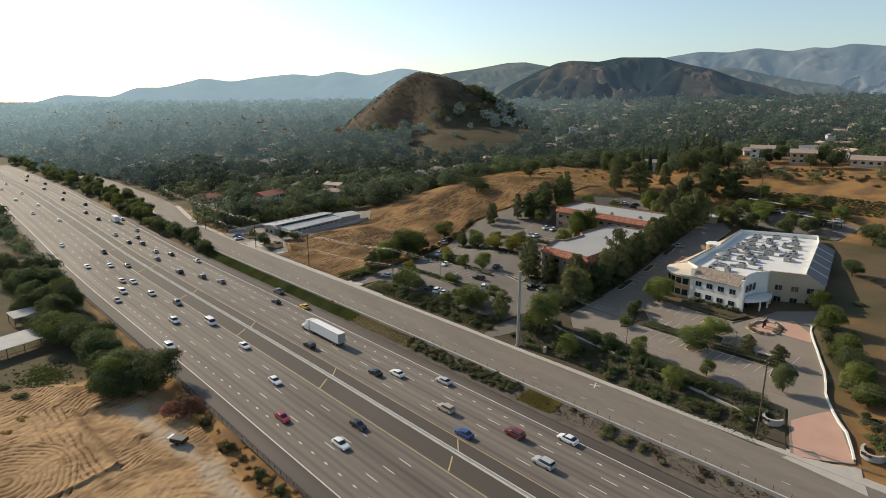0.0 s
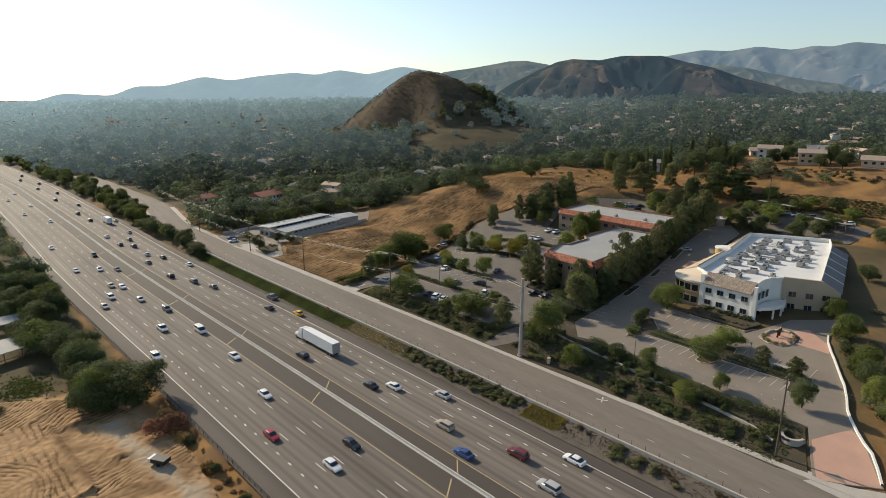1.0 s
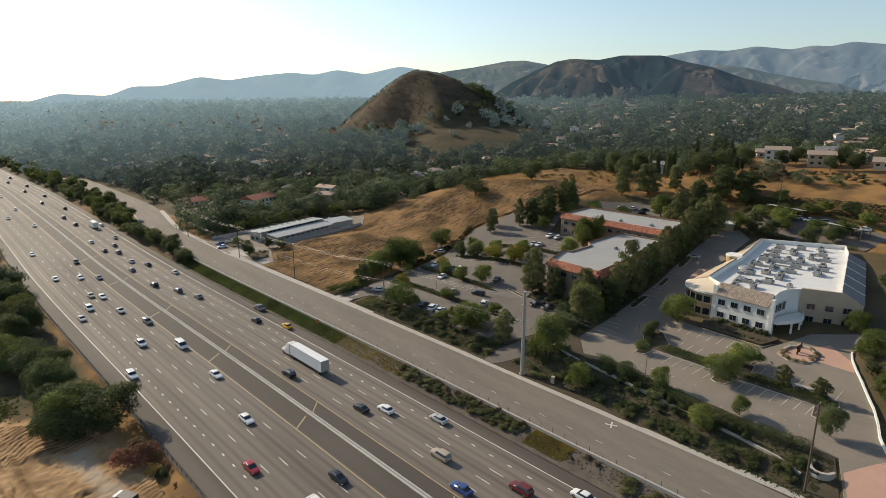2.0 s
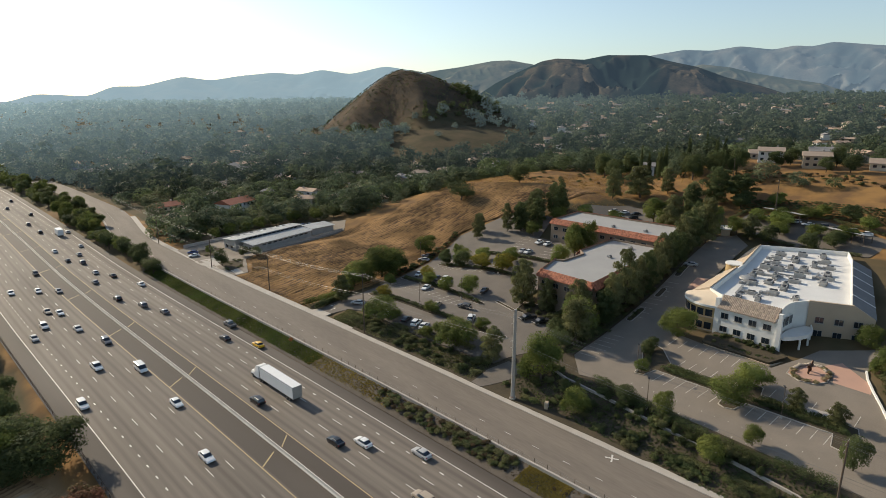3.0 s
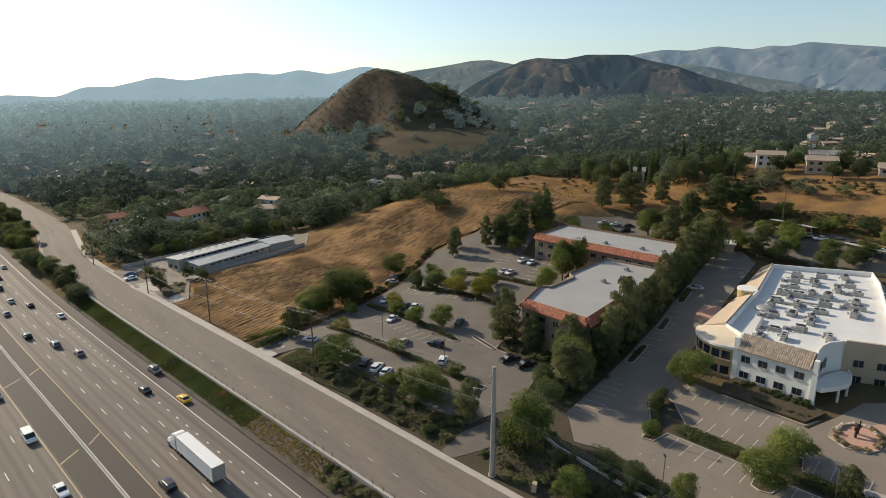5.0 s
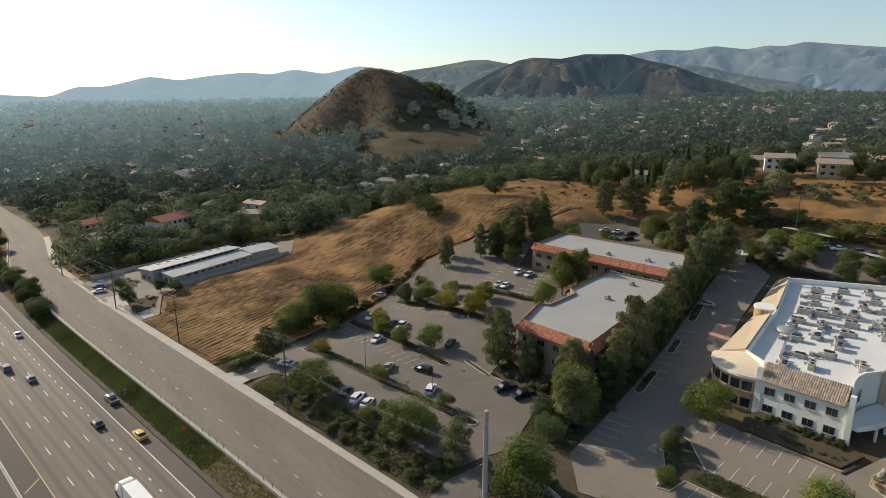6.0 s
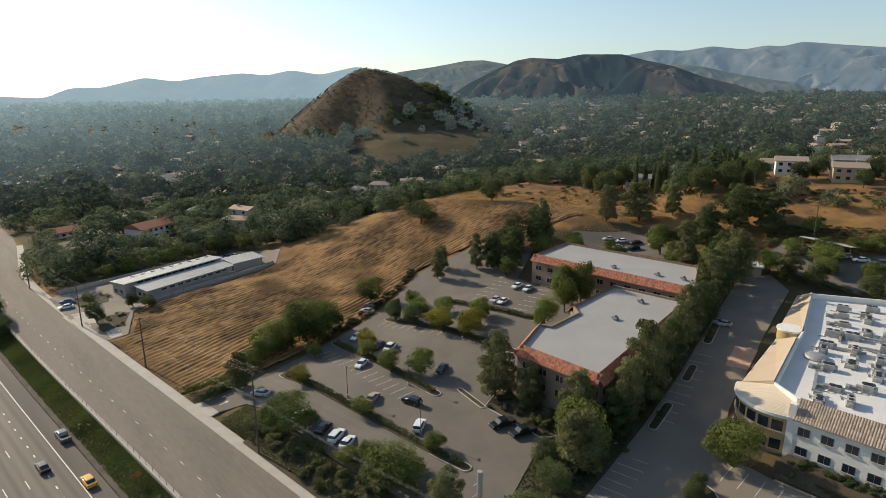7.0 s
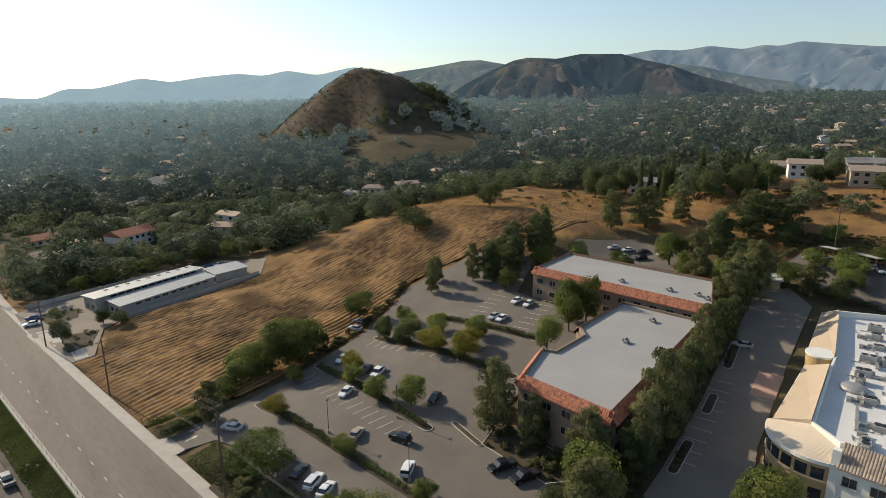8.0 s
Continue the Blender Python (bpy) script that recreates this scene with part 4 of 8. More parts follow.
solid("shingle_slope", add(acc(), [(*low0, EAVE - 0.3), (*low1, EAVE - 0.3), (*up1, EAVE - 0.3), (*up0, EAVE - 0.3), (*low0, EAVE - 0.02), (*low1, EAVE - 0.02), (*up1, TOP + 0.12), (*up0, TOP + 0.12)], BOX), HOUSE_GREY, wb, "dark grey shingle slope")
for k in range(1, 5):
    p0, p1 = Vector(low0).lerp(Vector(low1), k / 5), Vector(up0).lerp(Vector(up1), k / 5)
    solid("slope_rib", tube(acc(), (p0.x, p0.y, EAVE), (p1.x, p1.y, TOP + 0.16), 0.16, 0.16, 6), STUCCO_WHITE, wb)
rng = random.Random(5)
for i in range(10):
    for j in range(5):
        x = 69 + i * 7.0 + rng.uniform(-2.4, 2.4)
        y = -32.5 + j * 6.0 + rng.uniform(-1.8, 1.8) + (x - 70) * 0.07
        if inside(inset(WB_TOP, 3.0), np.array(x), np.array(y)) and rng.random() < 0.86 and not (x < 76 and y > -16) and not (x < 98 and y < -37):
            big = rng.random()
            roof_unit(x, y, DECK, 1.5 + 1.5 * big, 1.2 + 0.9 * rng.random(), 0.7 + 0.8 * rng.random(), 12 + rng.choice((0, 90)) + rng.uniform(-4, 4), rng.random() < 0.6)
for i in range(9):
    x, y = rng.uniform(74, 122), rng.uniform(-28, -14)
    t = radians(rng.choice((12, 102)))
    L = rng.uniform(4, 9)
    run = thing("roof_duct", pose(x, y, DECK, rz=math.degrees(t)), "grey sheet metal duct run on the flat roof", "duct", "rooftop ducts")
    solid("duct", box(acc(), 0, 0, 0.25, L, 0.5, 0.4), STEEL, run)
    for k in (-0.4, 0, 0.4):
        solid("support", box(acc(), k * L, 0, 0, 0.15, 0.6, 0.25), STEEL, run)
dome = thing("roof_ventilator", pose(88, -14.5, DECK), "round grey dome ventilator on the flat roof", "ventilator")
prof = [(2.3, 0), (2.4, 0.35), (2.0, 0.7), (1.2, 1.0), (0.3, 1.1)]
vs = [(r * math.cos(t), r * math.sin(t), z) for r, z in prof for t in np.linspace(0, 2 * math.pi, 21)[:-1]]
solid("hood", add(acc(), vs, [(k * 20 + i, k * 20 + (i + 1) % 20, k * 20 + 20 + (i + 1) % 20, k * 20 + 20 + i) for k in range(4) for i in range(20)] + [tuple(range(80, 100))]), STEEL, dome)

# the two brown offices with red tile edges
def tiled_office(label, poly, z0, z1, faces_with_tiles, wins):
    ob = thing("office_building", pose(0, 0, 0), label, "building")
    poly = ccw(poly)
    solid("wall", prism(acc(), poly, z0, z1 - 1.4), STUCCO_BROWN, ob, "brown stucco walls")
    solid("roof", prism(acc(), inset(poly, 0.9), z1 - 1.4, z1 - 0.5), ROOF_GREY, ob, "pale grey flat roof")
    parapet(ob, inset(poly, 0.55), z1 - 1.42, z1 + 0.1, 0.4, STUCCO_BROWN)
    for i in faces_with_tiles:
        p, q = poly[i], poly[(i + 1) % len(poly)]
        tile_band("roof_tiles", ob, p, q, z1 - 1.75, z1 + 0.2, 0.9, 0.75, TILE_RED, "red clay barrel tiles")
    for i in wins:
        p, q = Vector(poly[i]), Vector(poly[(i + 1) % len(poly)])
        L = (q - p).length
        wall_windows(ob, p, q, z0, (1.6 + (z1 - z0 - 9.5), 5.0 + (z1 - z0 - 9.5)), tuple(np.arange(2.6, L - 1.8, 4.4)), 2.2, 1.5, sill=False)
    return ob


OFFICE_B = [(45.2, 31.4), (45.2, 10.6), (101, 19.2), (99.2, 41.0), (75, 38.6), (72, 35.0), (60.5, 34.2), (59.3, 37.0)]
OFFICE_A = [(98.7, 70.5), (101.6, 17.6), (125.1, 27.2), (121.5, 73.7)]
ob_b = tiled_office("brown stucco office with red tile edge and flat grey roof", OFFICE_B, 4.6, 16.3, (0, 1, 3, 7), (0, 1))
ob_a = tiled_office("long brown office with red tile edge and flat grey roof", OFFICE_A, 9.0, 19.6, (0, 1, 2, 3), (0, 1, 2, 3))
for x, y, z in ((108, 32, 19.1), (106, 45, 19.1), (108, 22, 19.1), (109.5, 25, 19.1), (92, 28, 15.8), (76, 26, 15.8)):
    roof_unit(x, y, z, 1.2, 0.9, 0.5, 15)


# the long low warehouse by the field
wh = thing("warehouse", pose(0, 0, 0), "long low grey warehouse with pale metal roofs", "building")
def shed_block(owner, poly, z0, lo, hi, mat_wall):
    """A block with a roof that leans across it: lo at the first long side, hi at the other."""
    x = poly
    vs = [(*x[0], z0), (*x[1], z0), (*x[2], z0), (*x[3], z0), (*x[0], z0 + lo), (*x[1], z0 + lo), (*x[2], z0 + hi), (*x[3], z0 + hi)]
    solid("wall", add(acc(), vs, BOX), mat_wall, owner)
    e = inset(poly, -0.7)
    a = acc()
    vs = [(*e[0], z0 + lo + 0.02), (*e[1], z0 + lo + 0.02), (*e[2], z0 + hi + 0.02), (*e[3], z0 + hi + 0.02)]
    add(a, vs + [(p[0], p[1], p[2] + 0.22) for p in vs], BOX)
    p0, p1, p2, p3 = (Vector(v) + Vector((0, 0, 0.22)) for v in vs)
    m = int((p1 - p0).length / 1.2)
    rf = solid("roof", a, METAL_ROOF, owner, "pale seamed metal roof")
    for i in range(m + 1):
        solid("seam", tube(acc(), p0.lerp(p1, i / m), p3.lerp(p2, i / m), 0.05, 0.05, 4), METAL_ROOF, rf)


shed_block(wh, [(9.8, 170), (45.5, 181.5), (43.7, 189), (8.0, 177.5)], 0.1, 3.4, 4.1, BLOCK)
shed_block(wh, [(4.8, 178.5), (44.6, 190.6), (42.8, 199), (3.0, 187.2)], 0.1, 5.1, 4.4, BLOCK)
shed_block(wh, [(47.0, 183.5), (60.5, 185.5), (60, 194.5), (46.4, 192.6)], 0.1, 3.5, 3.9, BLOCK)
wall_windows(wh, (8.0, 177.4), (9.7, 170.2), 0.1, (0.9,), (2.4, 5.4), 1.6, 1.4, sill=False)
wall_windows(wh, (14, 171.35), (44.5, 181.18), 0.1, (2.2,), tuple(np.arange(2, 30, 3.4)), 2.2, 0.7, sill=False)
wall_windows(wh, (2.9, 187.1), (4.7, 178.7), 0.1, (0.9,), (2.4, 6.2), 1.8, 1.5, sill=False)
for k in range(12):
    solid("clerestory_pane", box(acc(), 10.5 + k * 2.75, 180.05 + k * 0.836, 4.25, 2.3, 0.12, 0.7, 0.295), GLASS, wh)
for k in range(9):
    x, y = 10 + k * 3.9, 187.5 + k * 1.2
    solid("roof_vent", box(acc(), x, y, 4.75, 1.2, 0.8, 0.5, 0.3), STEEL, wh)
fence_w = thing("yard_wall", pose(0, 0, 0), "low grey block wall along the warehouse yard", "wall")
for p, q in (((8, 166.5), (64, 182)), ((-12, 199), (38, 211))):
    p, q = Vector(p), Vector(q)
    for k in range(12):
        a_, b_ = p.lerp(q, k / 12), p.lerp(q, (k + 0.97) / 12)
        c = (a_ + b_) / 2
        solid("panel", box(acc(), c.x, c.y, gz(c.x, c.y) - 0.2, (b_ - a_).length, 0.2, 1.7, math.atan2(q.y - p.y, q.x - p.x)), BLOCK, fence_w)


# houses
HOUSE_WALL = {"cream": material("cream_stucco", (0.6, 0.52, 0.4), None, 0.3, 8, 0.9), "white": STUCCO_WHITE, "tan": STUCCO_TAN, "grey": material("grey_siding", (0.4, 0.4, 0.39), None, 0.3, 8, 0.85)}
HOUSE_ROOF = {"red": TILE_RED, "brown": TILE_BROWN, "grey": material("grey_shingle", (0.26, 0.25, 0.24), (0.2, 0.19, 0.18), 0.8, 6, 0.9, bump=0.2), "sand": material("sand_tile", (0.5, 0.36, 0.26), (0.4, 0.29, 0.21), 0.8, 6, 0.9, bump=0.2)}


def house(x, y, rz, L, W, storeys, wall, roof, z=None, hip=False, far=False):
    """A detached house: walls, pitched roof with eaves, windows, chimney."""
    z = gz(x, y) if z is None else z
    ob = thing("house", pose(x, y, z, rz=rz), f"{wall} {'two-storey' if storeys > 1 else 'one-storey'} house with a {roof} pitched roof", "house", "houses")
    h = 2.9 * storeys
    solid("wall", box(acc(), 0, 0, -2.0, L, W, h + 2.0), HOUSE_WALL[wall], ob)
    rise, e = W * 0.22, 0.6
    a = acc()
    k = L / 2 - (W / 2 * 0.8 if hip else -e)
    vs = [(-L / 2 - e, -W / 2 - e, h - 0.1), (L / 2 + e, -W / 2 - e, h - 0.1), (L / 2 + e, W / 2 + e, h - 0.1), (-L / 2 - e, W / 2 + e, h - 0.1), (-k, 0, h + rise), (k, 0, h + rise)]
    vs += [(px, py, pz + 0.2) for px, py, pz in vs[:4]]
    add(a, vs, [(3, 2, 1, 0), (6, 7, 5, 4), (8, 9, 4, 5), (9, 6, 4), (7, 8, 5), (0, 1, 7, 6), (1, 2, 8, 7), (2, 3, 9, 8), (3, 0, 6, 9)])
    rf = solid("roof", a, HOUSE_ROOF[roof], ob)
    solid("chimney", box(acc(), L * 0.22, W * 0.12, h, 0.9, 0.9, rise + 0.9), BLOCK, rf)
    if far:
        pane = mesh_of("window", *box(acc(), 0, 0, 0, 1.9, 0.1, 1.3), GLASS)
        for s in (-1, 1):
            for u in (-0.25, 0.25):
                place(new("window", pane), ob).location = (u * L, s * (W / 2 + 0.02), h - 2.0)
        return ob
    for s, fl in ((-1, 0), (1, 0)) + (((-1, 1), (1, 1)) if storeys > 1 else ()):
        for k2 in range(int(L // 3.4)):
            wx = -L / 2 + 1.9 + k2 * 3.4
            win = place(new("window"), ob)
            win.location = (wx, s * (W / 2 + 0.02), 0.9 + fl * 2.9)
            solid("pane", box(acc(), 0, 0, 0, 1.5, 0.08, 1.3), GLASS, win)
            solid("window_sill", box(acc(), 0, s * 0.05, -0.1, 1.7, 0.18, 0.1), STUCCO_WHITE, win)
    return ob

# ---- plants ----
def leaf_cloud(rng, lumps, count, size, jitter=0.38, shell=0.62):
    """Leaf clumps over the shells of several lumps. lumps: (x, y, z, rx, rz)."""
    w = np.array([l[3] ** 2 for l in lumps])
    pick = rng.choice(len(lumps), count, p=w / w.sum())
    lum = np.array(lumps)[pick]
    d = rng.normal(size=(count, 3))
    d /= np.linalg.norm(d, axis=1)[:, None]
    d[:, 2] = np.where(d[:, 2] < -0.5, -d[:, 2], d[:, 2])
    rad = rng.uniform(shell, 1.12, count)[:, None]
    c = lum[:, :3] + d * rad * np.stack([lum[:, 3], lum[:, 3], lum[:, 4]], -1)
    nrm = d + rng.normal(size=(count, 3)) * jitter
    nrm /= np.linalg.norm(nrm, axis=1)[:, None]
    u = np.cross(nrm, rng.normal(size=(count, 3)))
    u /= np.linalg.norm(u, axis=1)[:, None]
    v = np.cross(nrm, u)
    s = size * rng.uniform(0.55, 1.25, count)[:, None]
    k = rng.uniform(0.5, 1.0, count)[:, None]
    pts = np.stack([c - u * s - v * s * k * 0.6, c + u * s - v * s * k * 0.6, c + v * s * k * 1.2 - u * s * (k - 0.75)], 1)
    return pts.reshape(-1, 3), np.arange(count * 3).reshape(-1, 3)


def lumps_of(rng, kind):
    """Lumps of a crown of height 1 over a trunk at the origin; width about 1."""
    out = []
    if kind == "round":
        out = [(0, 0, 0.55, 0.42, 0.36), (0.08, 0.05, 0.4, 0.36, 0.22)]
        for i in range(16):
            t = i * 2.4 + rng.uniform(-0.3, 0.3)
            z = 0.2 + 0.66 * ((i * 0.618) % 1)
            r = 0.36 * math.sin(math.pi * (0.18 + 0.75 * (z - 0.2) / 0.8)) * rng.uniform(0.8, 1.1)
            out.append((r * math.cos(t), r * math.sin(t), z, rng.uniform(0.12, 0.2), rng.uniform(0.1, 0.17)))
    elif kind == "tall":
        out = [(0, 0, 0.42, 0.27, 0.26), (0.02, 0.02, 0.66, 0.2, 0.24)]
        for i in range(24):
            z = 0.12 + 0.82 * i / 23
            spread_ = 0.36 * max(0.0, 1 - (abs(z - 0.48) / 0.56) ** 2.2) + 0.02
            t = i * 2.4 + rng.uniform(-0.4, 0.4)
            k = rng.uniform(0.5, 1.0)
            out.append((k * spread_ * math.cos(t), k * spread_ * math.sin(t), z, rng.uniform(0.13, 0.2) * (1.1 - 0.35 * z), rng.uniform(0.06, 0.1)))
    elif kind == "column":
        out = [(0.05 * math.cos(i * 2), 0.05 * math.sin(i * 2), 0.08 + 0.84 * i / 9, 0.4 * (1 - 0.8 * (i / 9) ** 1.6) + 0.05, 0.09) for i in range(10)]
    elif kind == "droop":
        out = [(0, 0, 0.58, 0.4, 0.36), (0, 0, 0.36, 0.38, 0.24)]
        for i in range(20):
            t = i * 2.4 + rng.uniform(-0.3, 0.3)
            z = 0.16 + 0.6 * ((i * 0.618) % 1)
            r = (0.4 - 0.2 * max(0, z - 0.45) / 0.4) * rng.uniform(0.85, 1.05)
            out.append((r * math.cos(t), r * math.sin(t), z, rng.uniform(0.1, 0.16), rng.uniform(0.14, 0.2)))
    else:  # shrub
        out = [(0, 0, 0.4, 0.36, 0.36)]
        out += [(rng.uniform(-0.3, 0.3), rng.uniform(-0.3, 0.3), rng.uniform(0.25, 0.66), rng.uniform(0.18, 0.28), rng.uniform(0.2, 0.3)) for _ in range(7)]
    return out


def plant(kind, seed, count, size, leaf, label, category="tree", group=""):
    """A plant of height 1 and width about 1, with trunk and limbs: set up once, then copied."""
    rng = np.random.RandomState(seed)
    lm = lumps_of(rng, kind)
    xyz, q = leaf_cloud(rng, lm, count, size)
    ob = new("shrub" if category == "shrub" else "tree")
    tagged(ob, label, category, group)
    crown = new("crown", grid_mesh("crown", xyz, q, leaf, smooth=False))
    crown.parent = ob
    a = acc()
    top = 0.1 if kind == "shrub" else 0.6
    tube(a, (0, 0, -0.08), (0.01, 0, top * 0.55), 0.03, 0.022, 7)
    tube(a, (0.01, 0, top * 0.5), (0, 0.01, top), 0.022, 0.01, 6)
    for x, y, z, rx, rz_ in lm[1:8]:
        tube(a, (0, 0, min(top, z) * 0.5), (x * 0.9, y * 0.9, z), 0.012, 0.004, 5)
    solid("trunk", a, BARK, ob)
    return ob


PATTERNS = {}
for key, kind, n, size, leaf, lab in (
    ("pepper", "droop", 8200, 0.0205, LEAF_GREEN, "broad drooping green pepper tree with a dense crown"),
    ("round", "round", 8000, 0.0205, LEAF_GREEN, "rounded green street tree with a leafy crown"),
    ("dark", "round", 8000, 0.021, LEAF_DARK, "dark green oak tree with an uneven crown"),
    ("gum", "tall", 8000, 0.0215, LEAF_OLIVE, "tall olive-green gum tree with layered foliage"),
    ("pine", "tall", 8000, 0.0215, LEAF_DARK, "tall dark green pine with layered boughs"),
    ("cypress", "column", 3200, 0.036, LEAF_DARK, "slim dark cypress standing on the slope"),
    ("fresh", "round", 8000, 0.0205, LEAF_PALE, "fresh pale green young tree in a planting bed"),
    ("yellow", "round", 8000, 0.0205, LEAF_YELLOW, "young tree with yellowing leaves"),
):
    PATTERNS[key] = [plant(kind, 100 * len(PATTERNS) + k, n, size, leaf, lab, group="trees") for k in range(2)]
for key, n, size, leaf, lab in (("bush", 1700, 0.044, LEAF_DARK, "dense dark green shrub beside the road"), ("clip", 1700, 0.042, LEAF_OLIVE, "clipped round olive-green shrub"), ("red", 3400, 0.036, FLOWER_RED, "red flowering oleander bush beside the freeway"), ("straw", 1500, 0.044, PALE_BLOOM, "pale straw-coloured flowering shrub in the entrance bed"), ("drybush", 1500, 0.044, GRASS_DRY, "dry golden bush beside the freeway")):
    PATTERNS[key] = [plant("shrub", 900 + k + n + len(PATTERNS), n, size, leaf, lab, "shrub", "shrubs") for k in range(2)]
used_patterns = set()
plant_rng = random.Random(77)


def grow(key, x, y, h, w, z=None):
    """Sets a plant of that height and width on the ground."""
    src = plant_rng.choice(PATTERNS[key])
    z = gz(x, y) if z is None else z
    m = pose(x, y, z, plant_rng.uniform(-3, 3), plant_rng.uniform(-3, 3), plant_rng.uniform(0, 360)) @ Matrix.Diagonal((w, w * plant_rng.uniform(0.9, 1.1), h, 1))
    if id(src) in used_patterns:
        return copy_thing(src, m @ Matrix.Diagonal((1 / src.scale.x, 1 / src.scale.y, 1 / src.scale.z, 1)))
    used_patterns.add(id(src))
    src.matrix_world = m
    return src


# office car park, hedges and edge of the field: (pattern, x, y, height, width)
for row in (("round", 60.6, 107.5, 9, 10), ("pepper", 29.3, 95.5, 13, 15), ("pepper", 20, 97, 9, 12), ("pepper", 38, 97.5, 10, 10), ("gum", 84, 100, 11, 6), ("pepper", 24.5, 95, 10.5, 12), ("pepper", 34, 97, 11, 12), ("pepper", 15.5, 93, 7.5, 9), ("round", 11, 91.5, 5.5, 7), ("dark", 56.2, 89, 7.2, 5.6), ("dark", 56, 80, 7.2, 6.8),
            ("yellow", 56.8, 69, 6.4, 8), ("yellow", 58.4, 59.5, 7.2, 8), ("fresh", 36.8, 54.5, 7.2, 8), ("gum", 41.6, 34.6, 15, 9.5), ("gum", 42.6, 25.5, 10.5, 6.5)):
    grow(*row)
for row in (("gum", 42, 12.6, 13.5, 9.5), ("gum", 60, 8.6, 19, 10), ("pepper", 37.3, 9.5, 11, 13), ("gum", 124, 20.6, 16, 10), ("round", 138.3, 22, 14, 13), ("fresh", 75.1, 47, 10, 8), ("round", 86.4, 48.5, 12, 8.5),
            ("round", 93.5, 48, 14, 8.5), ("round", 92, 53, 13, 8), ("pine", 99, 87.5, 13, 10), ("pine", 106.4, 85, 13.4, 9), ("cypress", 128.6, 88.8, 15.7, 8)):
    grow(*row)
for row in (("gum", 95.9, 93, 13, 6), ("dark", 117, 147, 10.5, 17), ("dark", 156, 141, 11.5, 12.5), ("gum", 3.6, 82.5, 9.5, 7), ("pepper", 3.2, 57.5, 8.5, 12), ("yellow", 14, 71.4, 4.4, 5.5), ("round", 15.7, 48.6, 4, 5.4),
            ("round", 17.9, 28.6, 4, 5), ("round", 52, -12.6, 9.2, 9.4), ("gum", 170, 73, 16, 17), ("gum", 160, 82, 15, 10), ("round", 148, 52, 12, 12), ("pine", 176, 38, 17, 16), ("pine", 180, 28, 13.5, 15), ("fresh", 162, 4, 7, 11.5)):
    grow(*row)
for row in (("round", 28, -16.4, 3.6, 4.2), ("dark", 38.2, -12, 4.6, 4.2), ("dark", 41.6, -11.4, 4.2, 3.6), ("fresh", 39.8, -37.2, 6.6, 9.2), ("round", 29.2, -37.4, 6.6, 9.4), ("round", 14.7, -29.8, 5.9, 4.8), ("dark", 13.6, -21.8, 4.4, 5.4), ("gum", 37, -47.6, 5.2, 4.6),
            ("gum", 36.6, -55.6, 5, 5), ("round", 17, -47.1, 5, 4), ("pepper", 7, 27.5, 8.5, 12), ("gum", 8, 15, 9, 7), ("pepper", 9, -1, 13, 11), ("gum", 31.2, 6, 12, 10), ("pepper", 4.5, -14.5, 7, 6.5), ("dark", 22, -62.5, 7.5, 5.4),
            ("round", 8.5, -43, 6, 6), ("pepper", 64, -57.5, 8, 8), ("pepper", 50, -66, 7, 8), ("dark", 43, -69.5, 7.5, 8.5), ("pepper", 36.5, -73, 7, 8.5), ("round", 29.5, -77, 5.5, 6.5)):
    grow(*row)
# tall trees round the offices and along the foot of the hill
for row in (("gum", 113, 19, 15, 9), ("pine", 118, 20, 16, 10), ("gum", 132, 20, 18, 12), ("gum", 129, 34, 14, 9), ("round", 136, 40, 10, 10), ("pine", 140, 27, 14, 11), ("round", 131, 60, 8, 8), ("fresh", 130, 76, 7, 8)):
    grow(*row)
for row in (("pine", 101, 90, 12, 8), ("gum", 110, 90, 14, 9), ("gum", 116, 92, 13, 9), ("pine", 121, 88, 15, 8), ("round", 98, 80, 7, 8), ("fresh", 118, 82, 7, 8), ("round", 112, 97, 8, 8), ("gum", 90, 104, 9, 6), ("fresh", 66, 78, 6, 7), ("fresh", 70, 66, 6, 7), ("round", 62, 84, 6, 7), ("yellow", 64, 63, 6, 7)):
    grow(*row)
for row in (("gum", 150, 44, 13, 11), ("pine", 158, 40, 15, 11), ("gum", 166, 44, 13, 10), ("gum", 180, 64, 13, 9), ("dark", 188, 34, 10, 11)):
    grow(*row)
# the dark belt between the car parks and along the drive
for row in (("dark", 24, 5.6, 6, 7), ("dark", 36, 5.9, 7, 7), ("pine", 46, 6.4, 11, 7), ("dark", 29.5, 10.8, 6, 7), ("gum", 67, 9.6, 14, 7), ("pine", 71.5, 10, 15, 7), ("gum", 83.5, 12.6, 14, 7), ("pine", 96, 15, 14, 7)):
    grow(*row)
# beside the bare ground past the white office
for row in (("dark", 150, -42, 9, 11), ("dark", 146, -48, 8, 10), ("dark", 110, -48, 6, 7), ("pepper", 78, -50, 6, 7)):
    grow(*row)
# trees in and round the car park under the slope
for row in (("fresh", 156, 2, 6, 8), ("round", 158, -10, 6, 8), ("dark", 153, -18, 7, 8), ("fresh", 164, 14, 6, 8), ("round", 172, -2, 6, 8), ("dark", 176, -16, 7, 9), ("fresh", 170, -24, 6, 8), ("round", 150, 16, 8, 9), ("dark", 145, 2, 8, 8), ("gum", 147, 10, 10, 8), ("dark", 146, -12, 7, 8), ("dark", 175, 26, 6, 8)):
    grow(*row)
